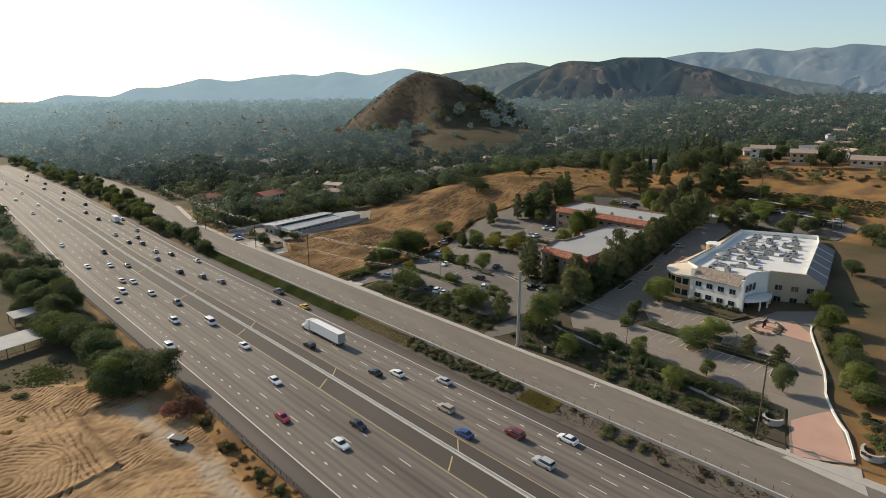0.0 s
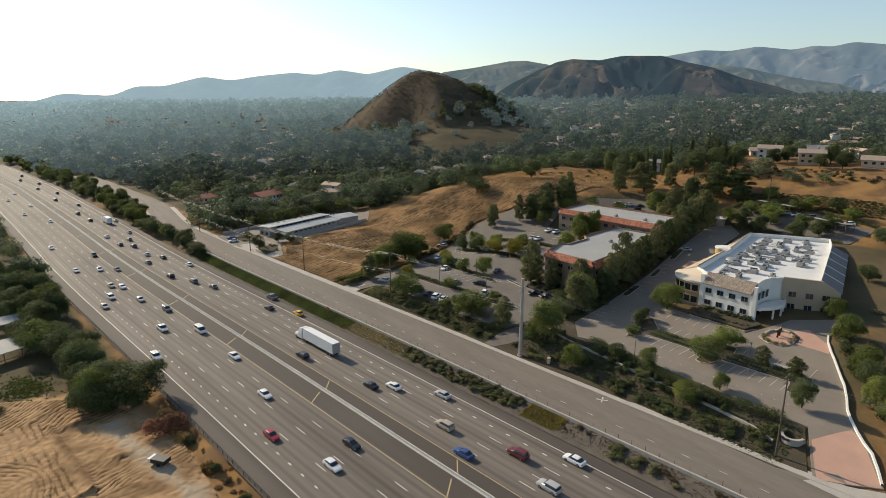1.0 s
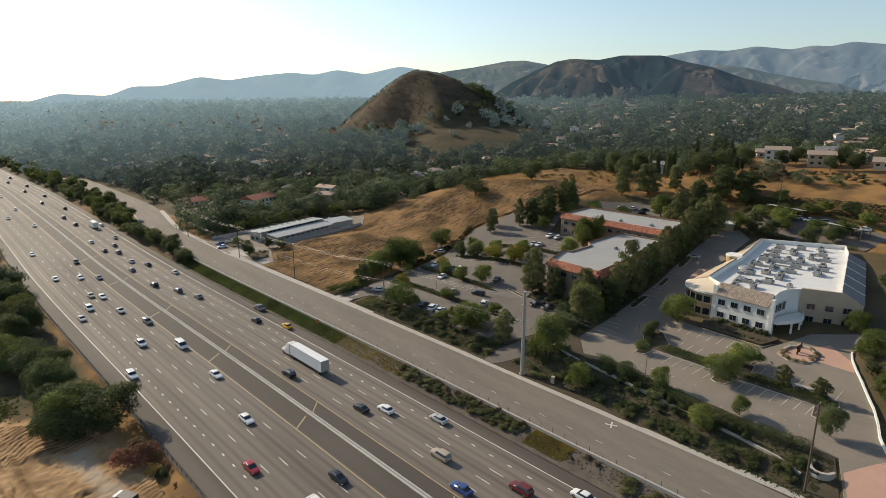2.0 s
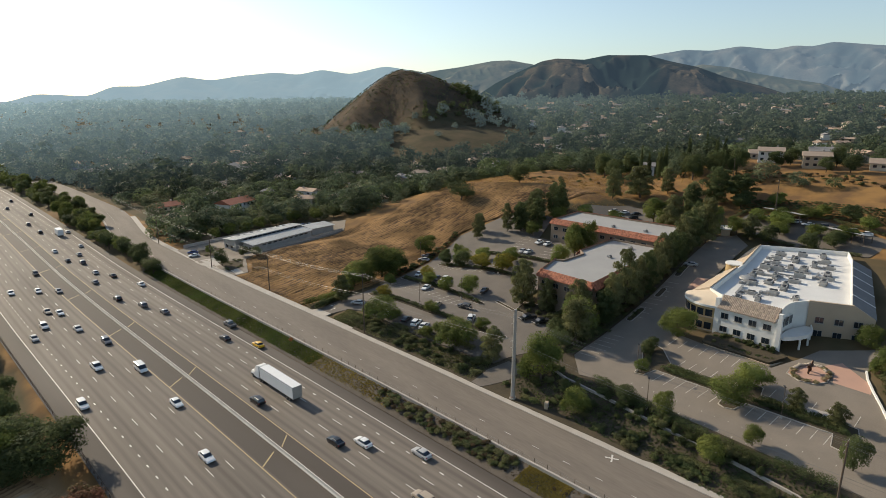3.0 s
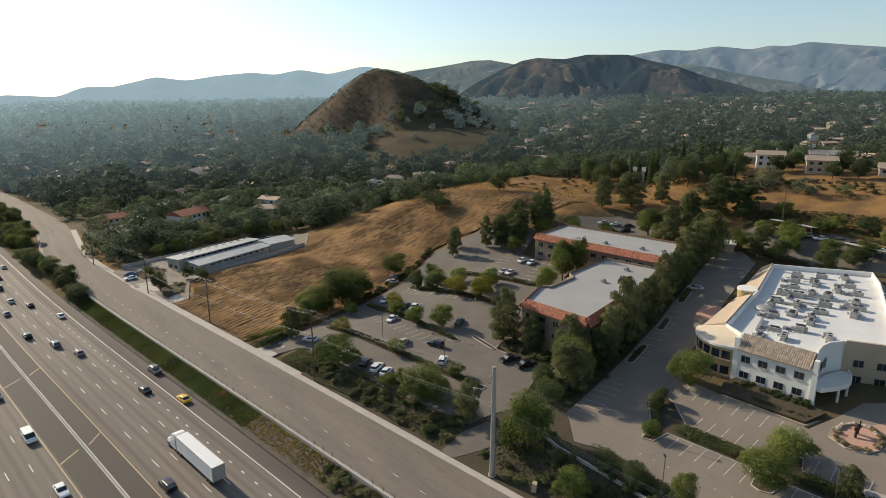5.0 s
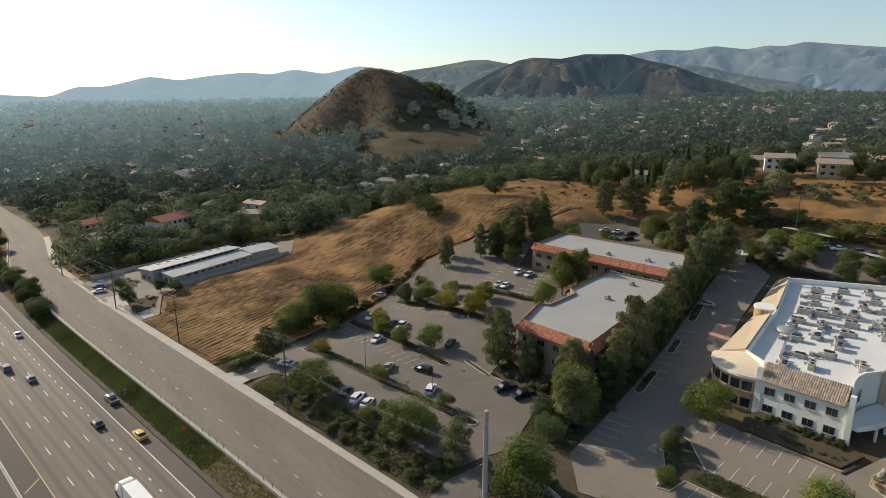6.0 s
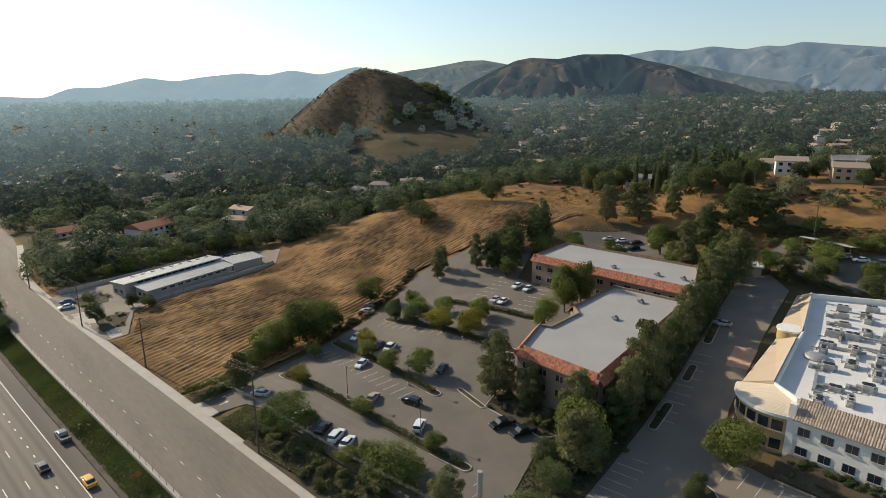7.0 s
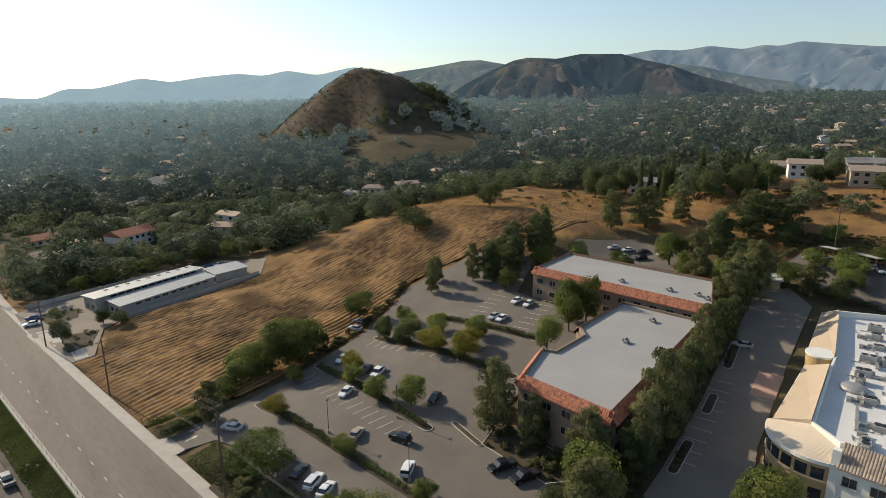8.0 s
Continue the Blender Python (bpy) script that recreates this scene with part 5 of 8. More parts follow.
# slim garden trees in front of the tiled offices
for row in (("gum", 47, 38.5, 12, 6.5), ("gum", 51, 7.6, 14, 8), ("fresh", 33, 62, 5.6, 6), ("fresh", 25, 84, 4.6, 5), ("yellow", 38, 78, 5.4, 6), ("fresh", 34, 72, 5, 5.5), ("fresh", 66, 92, 6, 6.5), ("gum", 76, 11.8, 13, 7.5), ("gum", 90, 14, 15, 8), ("dark", 102, 15, 13, 8)):
    grow(*row)
# beside the warehouse and the frontage road further on
for row in (("dark", -9.5, 157, 7.5, 6.5), ("dark", 3.3, 165, 5.2, 5), ("round", -7, 178, 5, 5), ("dark", 7, 160, 4.5, 6)):
    grow(*row)
for i in range(26):
    y = 168 + i * 5.8 + plant_rng.uniform(-2, 2)
    x = float(median_x(y)) + plant_rng.uniform(27, 31)
    grow(plant_rng.choice(("dark", "round", "dark")), x, y, plant_rng.uniform(5, 9), plant_rng.uniform(6, 10))
for i in range(72):
    y = 262 + i * 6.5 + plant_rng.uniform(-2, 2)
    x = float(median_x(y)) + plant_rng.uniform(27.5, 29 + float(frontage_shift(y)))
    grow(plant_rng.choice(("dark", "round", "pepper")), x, y, plant_rng.uniform(6, 11), plant_rng.uniform(7, 11))
# the dark clump west of the freeway
for i in range(46):
    y = plant_rng.uniform(40, 190)
    x = float(median_x(y)) - 35 - min(7 if y < 80 else 13, abs(plant_rng.gauss(0, 7))) - (3 if y < 60 else 0)
    grow(plant_rng.choice(("dark", "dark", "round")), x, y, plant_rng.uniform(7, 12), plant_rng.uniform(8, 13))
for row in (("dark", -86.5, 43, 11, 14), ("dark", -91, 52, 10, 11), ("red", -84.8, 24, 5.4, 7.6), ("drybush", -83.4, 19, 2.4, 4)):
    grow(*row)
for i in range(24):
    y = plant_rng.uniform(-45, 18)
    grow(plant_rng.choice(("drybush", "bush", "drybush")), float(median_x(y)) - plant_rng.uniform(31, 35), y, plant_rng.uniform(0.8, 2), plant_rng.uniform(1.6, 3.4))

# ---- woods of the valley: uncounted trees in one sheet of foliage ----
wood_rng = np.random.RandomState(9)


def scatter(cell, r0, r1, az0, az1, keep):
    """Jittered places in a ring about the flight line, thinned by keep(x, y)."""
    n = int(r1 / cell) + 1
    i, j = np.meshgrid(np.arange(-n, n), np.arange(-n, n), indexing="ij")
    x = (i + wood_rng.rand(*i.shape)) * cell
    y = (j + wood_rng.rand(*i.shape)) * cell
    x, y = x.ravel(), y.ravel()
    dx, dy = x + 80, y + 75
    r, az = np.hypot(dx, dy), np.degrees(np.arctan2(dx, dy))
    ok = (r >= r0) & (r < r1) & (az > az0) & (az < az1)
    x, y = x[ok], y[ok]
    ok = wood_rng.rand(len(x)) < keep(x, y)
    return x[ok], y[ok]


def wood_density(x, y):
    s = x - median_x(y)
    d = np.ones_like(x)
    d *= ~((s > -33) & (s < np.where(y < 520, 50.5 + frontage_shift(y), 28)) & (y < 765))
    for patch in PAVED + [FIELD, WEST_DIRT]:
        d *= ~inside(inset(patch, -5), x, y)
    edge = np.interp(x, [-20, 64, 92, 131, 160, 200, 256, 400], [214, 212, 184, 180, 172, 190, 195, 150])
    right = (s > 50) & (y < edge)
    plateau = sstep(196, 222, x) * 0.55 * (y < edge)
    d = np.where(right, plateau, d)
    d = np.where((x > 170) & (y < 16) & (x < 240), 0.0, d)
    cone = np.hypot(x - HILL[0], y - HILL[1])
    d *= 1 - 0.998 * sstep(150, 112, cone)
    clear = np.hypot((x - 335) / 95, (y - 395) / 60)
    d *= 1 - 0.93 * sstep(1.15, 0.85, clear)
    clear = np.hypot((x - 190) / 38, (y - 262) / 14)
    d *= 1 - 0.9 * sstep(1.2, 0.8, clear)
    d = np.where((s < -33) & (y < 40), 0, d)
    d *= 0.72 + 0.28 * np.sign(noise2(x, y, 60, 33) + 0.45)
    d = np.where((x > 195) & (x < 252) & (y > -40) & (y < 66), 0.06, d)
    for hx, hy in HOUSE_SPOTS[:9]:
        d *= np.hypot(x - hx + 6, y - hy + 9) > 17
    for hx, hy in HOUSE_SPOTS:
        d *= ~((np.abs(x - hx + 2) < 7.5) & (np.abs(y - hy + 2) < 7.5))
    return d


def wood(name, label, sets, leaf):
    """Many small trees as one object. sets: (places, pattern of leaf clumps, height range)."""
    V, Q, n = [], [], 0
    for (x, y), (lo, hi), count, size, kinds in sets:
        pats = [leaf_cloud(wood_rng, lumps_of(wood_rng, k), count, size, 0.16, 0.82)[0] for k in kinds for _ in range(4)]
        z = ground_z(x, y)
        for px, py, pz in zip(x, y, z):
            p = pats[wood_rng.randint(len(pats))]
            h = lo + (hi - lo) * wood_rng.rand() ** 1.4 * (1.45 if wood_rng.rand() < 0.07 else 1)
            w = h * wood_rng.uniform(0.85, 1.35)
            t = wood_rng.uniform(0, 6.283)
            c, s_ = math.cos(t), math.sin(t)
            V.append(np.stack([px + (p[:, 0] * c - p[:, 1] * s_) * w, py + (p[:, 0] * s_ + p[:, 1] * c) * w, pz - 0.12 * h + p[:, 2] * h], -1))
    xyz = np.concatenate(V)
    q = np.arange(len(xyz)).reshape(-1, 3)
    return tagged(new(name, grid_mesh(name, xyz, q, leaf, smooth=False)), label, "woodland", kind="stuff")


HOUSE_SPOTS = []
house_rng = random.Random(31)
WALLS, ROOFS = ("cream", "white", "tan", "grey"), ("sand", "brown", "grey", "sand")
# houses that stand out: (x, y, turn, length, width, storeys, walls, roof)
for row in ((44, 276, 25, 22, 12, 2, "white", "red"), (8, 268, 25, 18, 11, 1, "cream", "sand"), (12, 308, 15, 18, 10, 1, "cream", "red"), (248, 44, -68, 12, 9, 2, "white", "brown"), (242, 20, -68, 12, 9, 2, "tan", "brown"),
            (230, 108, -60, 12, 9, 2, "white", "grey"), (268, 56, -60, 14, 10, 1, "cream", "brown"), (250, -8, -75, 14, 10, 1, "cream", "brown"), (285, 30, -65, 15, 10, 2, "grey", "grey")):
    house(*row)
    HOUSE_SPOTS.append(row[:2])
for i in range(360):
    r, az = 340 + 620 * house_rng.random() ** 1.1, radians(house_rng.uniform(9, 82))
    x, y = -80 + r * math.sin(az), -75 + r * math.cos(az)
    s = x - float(median_x(y))
    if (r > 680 and az < 0.6) or -33 < s < 80 or math.hypot(x - HILL[0], y - HILL[1]) < 190 or math.hypot((x - 335) / 95, (y - 395) / 60) < 1.4 or min(math.hypot(x - hx, y - hy) for hx, hy in HOUSE_SPOTS) < 21:
        continue
    if inside(inset(FIELD, -15), np.array(x), np.array(y)) or (60 < x < 240 and y < 200):
        continue
    house(x, y, house_rng.uniform(0, 180), house_rng.uniform(11, 16), house_rng.uniform(8, 10), house_rng.choice((1, 1, 2)), house_rng.choice(WALLS), house_rng.choice(ROOFS if r < 560 else ("grey", "sand", "brown")), hip=house_rng.random() < 0.4, far=True)
    HOUSE_SPOTS.append((x, y))
# roofs of the far suburbs, past counting, as one object
FAR_MATS = [HOUSE_WALL["cream"], HOUSE_WALL["white"], HOUSE_WALL["grey"], HOUSE_ROOF["sand"], HOUSE_ROOF["grey"], HOUSE_ROOF["brown"], HOUSE_ROOF["red"], GLASS]
roofs, slots = acc(), []
for i in range(2600):
    r, az = 455 + 1050 * house_rng.random() ** 0.85, radians(house_rng.uniform(3, 83))
    x, y = -80 + r * math.sin(az), -75 + r * math.cos(az)
    s = x - float(median_x(y))
    if r > 560 + 15 * math.degrees(az) or -34 < s < 62 + float(frontage_shift(y)) or math.hypot(x - HILL[0], y - HILL[1]) < 175 or math.hypot((x - 335) / 95, (y - 395) / 60) < 1.3 or (-40 < x < 240 and y < 205):
        continue
    if float(noise2(x, y, 120, 77)) < -0.25 or inside(inset(FIELD, -15), np.array(x), np.array(y)) or min((x - hx) ** 2 + (y - hy) ** 2 for hx, hy in HOUSE_SPOTS) < 400:
        continue
    HOUSE_SPOTS.append((x, y))
    L, W, st = house_rng.uniform(12, 19), house_rng.uniform(8, 11), house_rng.choice((1, 2, 2))
    turn, h, z = math.floor(house_rng.random() * 2) * math.pi / 2 + 0.6 + 0.5 * float(noise2(x, y, 200, 78)), 3.0 * st + 0.4, gz(x, y)
    c, sn = math.cos(turn), math.sin(turn)
    at = lambda u, v, zz: (x + u * c - v * sn, y + u * sn + v * c, z + zz)
    box(roofs, x, y, z - 2, L, W, h + 2, turn)
    slots += [house_rng.choice((0, 0, 1, 2, 2))] * 6
    k, rise = L / 2 - (W * 0.4 if house_rng.random() < 0.6 else -0.5), W * 0.24
    e0, e1 = L / 2 + 0.6, W / 2 + 0.6
    add(roofs, [at(-e0, -e1, h), at(e0, -e1, h), at(e0, e1, h), at(-e0, e1, h), at(-k, 0, h + rise), at(k, 0, h + rise)], [(3, 2, 1, 0), (0, 1, 5, 4), (2, 3, 4, 5), (3, 0, 4), (1, 2, 5)])
    slots += [house_rng.choice((3, 4, 4, 5, 5))] * 5
    for sd in (-1, 1):
        for fl in range(st):
            for u in (-0.3, 0.0, 0.3):
                o = sd * (W / 2 + 0.04)
                add(roofs, [at(u * L - 0.9, o, 0.9 + 3 * fl), at(u * L + 0.9, o, 0.9 + 3 * fl), at(u * L + 0.9, o, 2.3 + 3 * fl), at(u * L - 0.9, o, 2.3 + 3 * fl)], [(0, 1, 2, 3)])
                slots.append(7)
me = mesh_of("far_houses", roofs[0], roofs[1], FAR_MATS[0])
for mt in FAR_MATS[1:]:
    me.materials.append(mt)
me.polygons.foreach_set("material_index", np.array(slots, np.int32))
tagged(new("far_houses", me), "pale houses with pitched roofs all over the valley", "houses", kind="stuff")
near = scatter(7.6, 190, 430, -4, 86, wood_density)
fade = lambda x, y: sstep(520, 720, np.hypot(x + 80, y + 75))
mid = scatter(10.6, 430, 720, -2, 84, lambda x, y: wood_density(x, y) * (1 - fade(x, y)))
fade_on = lambda x, y: sstep(800, 1080, np.hypot(x + 80, y + 75))
far = scatter(13.0, 520, 1080, 0, 83, lambda x, y: wood_density(x, y) * fade(x, y) * (1 - fade_on(x, y)))
beyond = scatter(17.5, 800, 1500, -12, 83, lambda x, y: wood_density(x, y) * fade_on(x, y))
farthest = scatter(25.0, 1480, 2700, -14, 84, wood_density)
crest = scatter(12.5, 290, 560, 46, 88, lambda x, y: wood_density(x, y) * (x > np.where(y < 62, 262, 214)) * (y < 260) * 0.9)
pick = lambda xy, k, m: (xy[0][k::m], xy[1][k::m])


def haze_glow_leaves(name, base, alt):
    """Far backdrop foliage; emission imitates haze, more with distance and towards the sun."""
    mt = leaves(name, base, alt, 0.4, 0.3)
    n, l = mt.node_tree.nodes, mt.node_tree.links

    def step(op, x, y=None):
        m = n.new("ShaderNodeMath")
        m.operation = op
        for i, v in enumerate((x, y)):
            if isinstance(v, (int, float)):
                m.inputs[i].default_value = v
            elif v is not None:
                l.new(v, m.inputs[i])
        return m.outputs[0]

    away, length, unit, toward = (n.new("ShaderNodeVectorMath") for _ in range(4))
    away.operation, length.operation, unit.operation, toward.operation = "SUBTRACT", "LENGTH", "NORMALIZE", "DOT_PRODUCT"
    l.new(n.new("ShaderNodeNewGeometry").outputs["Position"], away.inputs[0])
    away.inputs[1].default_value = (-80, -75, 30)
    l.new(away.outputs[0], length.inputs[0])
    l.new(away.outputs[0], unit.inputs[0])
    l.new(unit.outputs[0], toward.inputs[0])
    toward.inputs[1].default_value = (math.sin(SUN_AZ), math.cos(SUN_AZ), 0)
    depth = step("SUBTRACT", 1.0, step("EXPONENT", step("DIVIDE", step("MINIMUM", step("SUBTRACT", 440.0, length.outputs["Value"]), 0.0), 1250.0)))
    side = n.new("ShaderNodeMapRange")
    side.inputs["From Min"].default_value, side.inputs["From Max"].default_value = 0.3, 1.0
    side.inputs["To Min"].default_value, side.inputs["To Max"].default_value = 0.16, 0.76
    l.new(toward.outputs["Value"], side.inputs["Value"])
    # pale blue glow added over the leaves in place of haze
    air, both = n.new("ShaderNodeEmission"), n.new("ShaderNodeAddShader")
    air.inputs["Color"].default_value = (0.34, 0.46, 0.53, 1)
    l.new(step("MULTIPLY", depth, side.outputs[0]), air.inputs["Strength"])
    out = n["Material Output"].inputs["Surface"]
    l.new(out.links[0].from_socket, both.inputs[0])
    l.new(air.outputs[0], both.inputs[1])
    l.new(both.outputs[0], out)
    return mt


FAR_DARK = haze_glow_leaves("far_dark_leaves", (0.038, 0.052, 0.032), (0.085, 0.1, 0.055))
FAR_GREEN = haze_glow_leaves("far_green_leaves", (0.07, 0.09, 0.045), (0.14, 0.155, 0.08))
FAR_SAGE = haze_glow_leaves("far_sage_leaves", (0.1, 0.115, 0.075), (0.17, 0.18, 0.115))
# leaf colours paler and bluer than the near trees', haze mixed into them
WOOD_DARK = leaves("wood_dark_leaves", (0.065, 0.09, 0.055), (0.13, 0.155, 0.088), 0.35, 0.42)
WOOD_GREEN = leaves("wood_green_leaves", (0.095, 0.13, 0.06), (0.17, 0.2, 0.09), 0.35, 0.42)
WOOD_OLIVE = leaves("wood_olive_leaves", (0.115, 0.135, 0.075), (0.195, 0.205, 0.115), 0.35, 0.42)
wood("woodland_dark", "dense dark oak and pine woodland in the valley", [(pick(near, 0, 3), (8, 18), 1050, 0.037, ("round", "round", "tall"))], WOOD_DARK)
wood("woodland_green", "green garden trees among the valley houses", [(pick(near, 1, 3), (5, 14), 950, 0.037, ("round", "droop"))], WOOD_GREEN)
wood("woodland_olive", "olive-green trees among the valley houses", [(pick(near, 2, 3), (5, 14), 950, 0.037, ("round", "tall"))], WOOD_OLIVE)
wood("woodland_crest", "tall dark pines and oaks among the gardens on the crest", [(crest, (11, 19), 1000, 0.034, ("tall", "round", "tall"))], WOOD_DARK)
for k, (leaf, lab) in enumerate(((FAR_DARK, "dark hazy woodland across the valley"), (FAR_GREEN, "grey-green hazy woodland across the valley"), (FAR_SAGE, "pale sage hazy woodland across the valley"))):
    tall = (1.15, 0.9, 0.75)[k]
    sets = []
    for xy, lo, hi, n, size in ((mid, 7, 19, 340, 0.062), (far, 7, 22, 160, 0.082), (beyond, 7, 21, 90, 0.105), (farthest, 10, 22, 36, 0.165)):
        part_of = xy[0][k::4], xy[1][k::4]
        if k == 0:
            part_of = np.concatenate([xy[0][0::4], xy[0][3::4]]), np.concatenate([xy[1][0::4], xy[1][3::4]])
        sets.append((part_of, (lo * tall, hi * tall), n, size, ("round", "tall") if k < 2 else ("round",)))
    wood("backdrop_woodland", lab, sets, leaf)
# scrub on the cone hill and the brown slopes
sr, st_ = 150 * np.sqrt(wood_rng.rand(5200)), wood_rng.rand(5200) * 6.283
sx, sy = HILL[0] + sr * np.cos(st_), HILL[1] + sr * np.sin(st_)
ok = noise2(sx, sy, 34, 71) + 0.4 * noise2(sx, sy, 12, 72) > -0.4
wood("scrub", "dark brown low scrub on the cone-shaped hill", [((sx[ok], sy[ok]), (0.6, 1.5), 30, 0.26, ("shrub",))], BROWN_WEEDS)
sr, st_ = 128 * np.sqrt(wood_rng.rand(2600)), wood_rng.rand(2600) * 6.283
sx, sy = HILL[0] + sr * np.cos(st_), HILL[1] + sr * np.sin(st_)
ok = noise2(sx, sy, 26, 73) + 0.5 * noise2(sx, sy, 9, 74) + 0.35 * (sx > HILL[0]) > 0.0
wood("scrub_green", "dark green scrub on the cone-shaped hill", [((sx[ok], sy[ok]), (0.9, 2.4), 46, 0.16, ("shrub",))], LEAF_DARK)
# oaks round the hill's foot
foot_a = np.concatenate([wood_rng.uniform(-1.3, 0.5, 190), wood_rng.uniform(-2.9, -1.3, 40)])
foot_d = np.concatenate([wood_rng.uniform(74, 140, 190), wood_rng.uniform(108, 138, 40)])
wood("woodland_foot", "dark oaks round the foot of the cone-shaped hill", [((HILL[0] + foot_d * np.cos(foot_a), HILL[1] + foot_d * np.sin(foot_a)), (4, 11), 300, 0.058, ("round", "shrub"))], LEAF_DARK)
# cypresses in the gardens over the slope
for i in range(16):
    x, y = 214 + wood_rng.uniform(0, 34), 82 + wood_rng.uniform(-26, 22)
    grow("cypress", float(x), float(y), float(wood_rng.uniform(13, 20)), float(wood_rng.uniform(2.8, 4)))
# garden and yard trees behind the warehouse
for x, y, h, w in ((-4, 206, 6, 7), (6, 209, 6, 7), (15, 212, 7, 8), (24, 213, 6, 7), (33, 216, 7, 8), (43, 217, 7, 9), (54, 218, 8, 9), (66, 214, 8, 9), (74, 208, 7, 9), (80, 200, 7, 8)):
    grow("dark" if x % 3 else "round", x, y, h, w)
for x, y, h, w in ((205, 118, 15, 13), (214, 126, 14, 12), (199, 108, 13, 11), (222, 112, 14, 12), (200, 62, 14, 12), (206, 54, 15, 12), (213, 46, 14, 12), (208, 70, 12, 10), (234, 36, 9, 9), (232, 12, 8, 8), (240, 31, 10, 8), (228, 58, 10, 10), (236, 3, 9, 9), (246, 12, 11, 9), (224, 84, 9, 9)):
    grow("dark", x, y, h, w)

# ---- vehicles: local +y is ahead ----
def loft(a, rows):
    """A body through rings: rows of (y, half width at the bottom, half width at the top, z bottom, z top)."""
    vs = []
    for y, wb_, wt, z0, z1 in rows:
        zm = z0 + (z1 - z0) * 0.55
        vs += [(-wb_, y, z0), (-wb_ * 1.02, y, zm), (-wt, y, z1), (wt, y, z1), (wb_ * 1.02, y, zm), (wb_, y, z0)]
    n = len(rows)
    fs = [(6 * i + k, 6 * i + 6 + k, 6 * i + 6 + (k + 1) % 6, 6 * i + (k + 1) % 6) for i in range(n - 1) for k in range(6)]
    fs += [(0, 1, 2, 3, 4, 5), tuple(6 * n - 1 - k for k in range(6))]
    return add(a, vs, fs)


def vehicle(name, label, L, W, body, cabin, roof, wheel_r, axles, bed=None):
    """body: rings of the lower body; cabin: rings of the glasshouse; roof: y0, y1, half width, z."""
    ob = thing(name, pose(0, 0, -50), label, "car" if name != "pickup_truck" else "pickup truck", "vehicles")
    solid("body", loft(acc(), body), CAR_PAINT, ob)
    solid("glasshouse", loft(acc(), cabin), GLASS, ob, "dark glass windows")
    y0, y1, hw, z = roof
    solid("roof", loft(acc(), [(y0, hw * 0.96, hw * 0.8, z - 0.04, z + 0.03), (y0 + 0.15, hw, hw * 0.86, z - 0.04, z + 0.07), (y1 - 0.2, hw, hw * 0.86, z - 0.04, z + 0.06), (y1, hw * 0.96, hw * 0.8, z - 0.05, z + 0.02)]), CAR_PAINT, ob)
    if bed:
        solid("bed", box(acc(), 0, (bed[0] + bed[1]) / 2, bed[2], W * 0.84, bed[1] - bed[0], 0.02), BLACK, ob, "dark open load bed")
    for y in axles:
        for s in (-1, 1):
            wh_ = place(new("wheel"), ob)
            wh_.location = (s * (W / 2 - 0.1), y, wheel_r)
            solid("tyre", tube(acc(), (-0.11, 0, 0), (0.11, 0, 0), wheel_r, wheel_r, 14), RUBBER, wh_)
            solid("rim", tube(acc(), (-0.125, 0, 0), (0.125, 0, 0), wheel_r * 0.6, wheel_r * 0.6, 10), RIM, wh_)
    zf, zr = body[-2][4] * 0.86, body[1][4] * 0.86
    for s in (-1, 1):
        solid("headlight", box(acc(), s * W * 0.36, L / 2 - 0.1, zf - 0.12, W * 0.2, 0.16, 0.14), LAMP_CLEAR, ob)
        solid("tail_light", box(acc(), s * W * 0.4, -L / 2 + 0.08, zr - 0.14, W * 0.14, 0.14, 0.18), LAMP_RED, ob)
    return ob


sedan = vehicle("car", "saloon car", 4.7, 1.82,
                [(-2.34, 0.78, 0.7, 0.38, 0.82), (-2.2, 0.88, 0.8, 0.3, 0.98), (-1.3, 0.9, 0.82, 0.25, 1.0), (0.9, 0.9, 0.82, 0.25, 0.97), (1.9, 0.88, 0.78, 0.28, 0.83), (2.25, 0.8, 0.7, 0.32, 0.72), (2.35, 0.72, 0.6, 0.4, 0.6)],
                [(-1.85, 0.7, 0.68, 0.9, 1.0), (-1.1, 0.78, 0.6, 0.9, 1.4), (0.15, 0.78, 0.6, 0.9, 1.42), (1.05, 0.74, 0.68, 0.88, 0.98)], (-1.2, 0.3, 0.66, 1.41), 0.33, (-1.38, 1.42))
suv = vehicle("car", "sport utility car", 4.8, 1.92,
              [(-2.38, 0.85, 0.8, 0.45, 1.02), (-2.3, 0.94, 0.86, 0.35, 1.1), (-1.3, 0.95, 0.88, 0.32, 1.12), (0.9, 0.95, 0.88, 0.32, 1.1), (1.9, 0.93, 0.84, 0.35, 1.0), (2.28, 0.86, 0.76, 0.4, 0.88), (2.4, 0.78, 0.66, 0.48, 0.74)],
              [(-2.25, 0.8, 0.7, 1.0, 1.1), (-2.0, 0.85, 0.68, 1.0, 1.66), (0.2, 0.85, 0.68, 1.0, 1.7), (1.05, 0.8, 0.74, 1.0, 1.12)], (-2.1, 0.35, 0.74, 1.69), 0.37, (-1.45, 1.45))
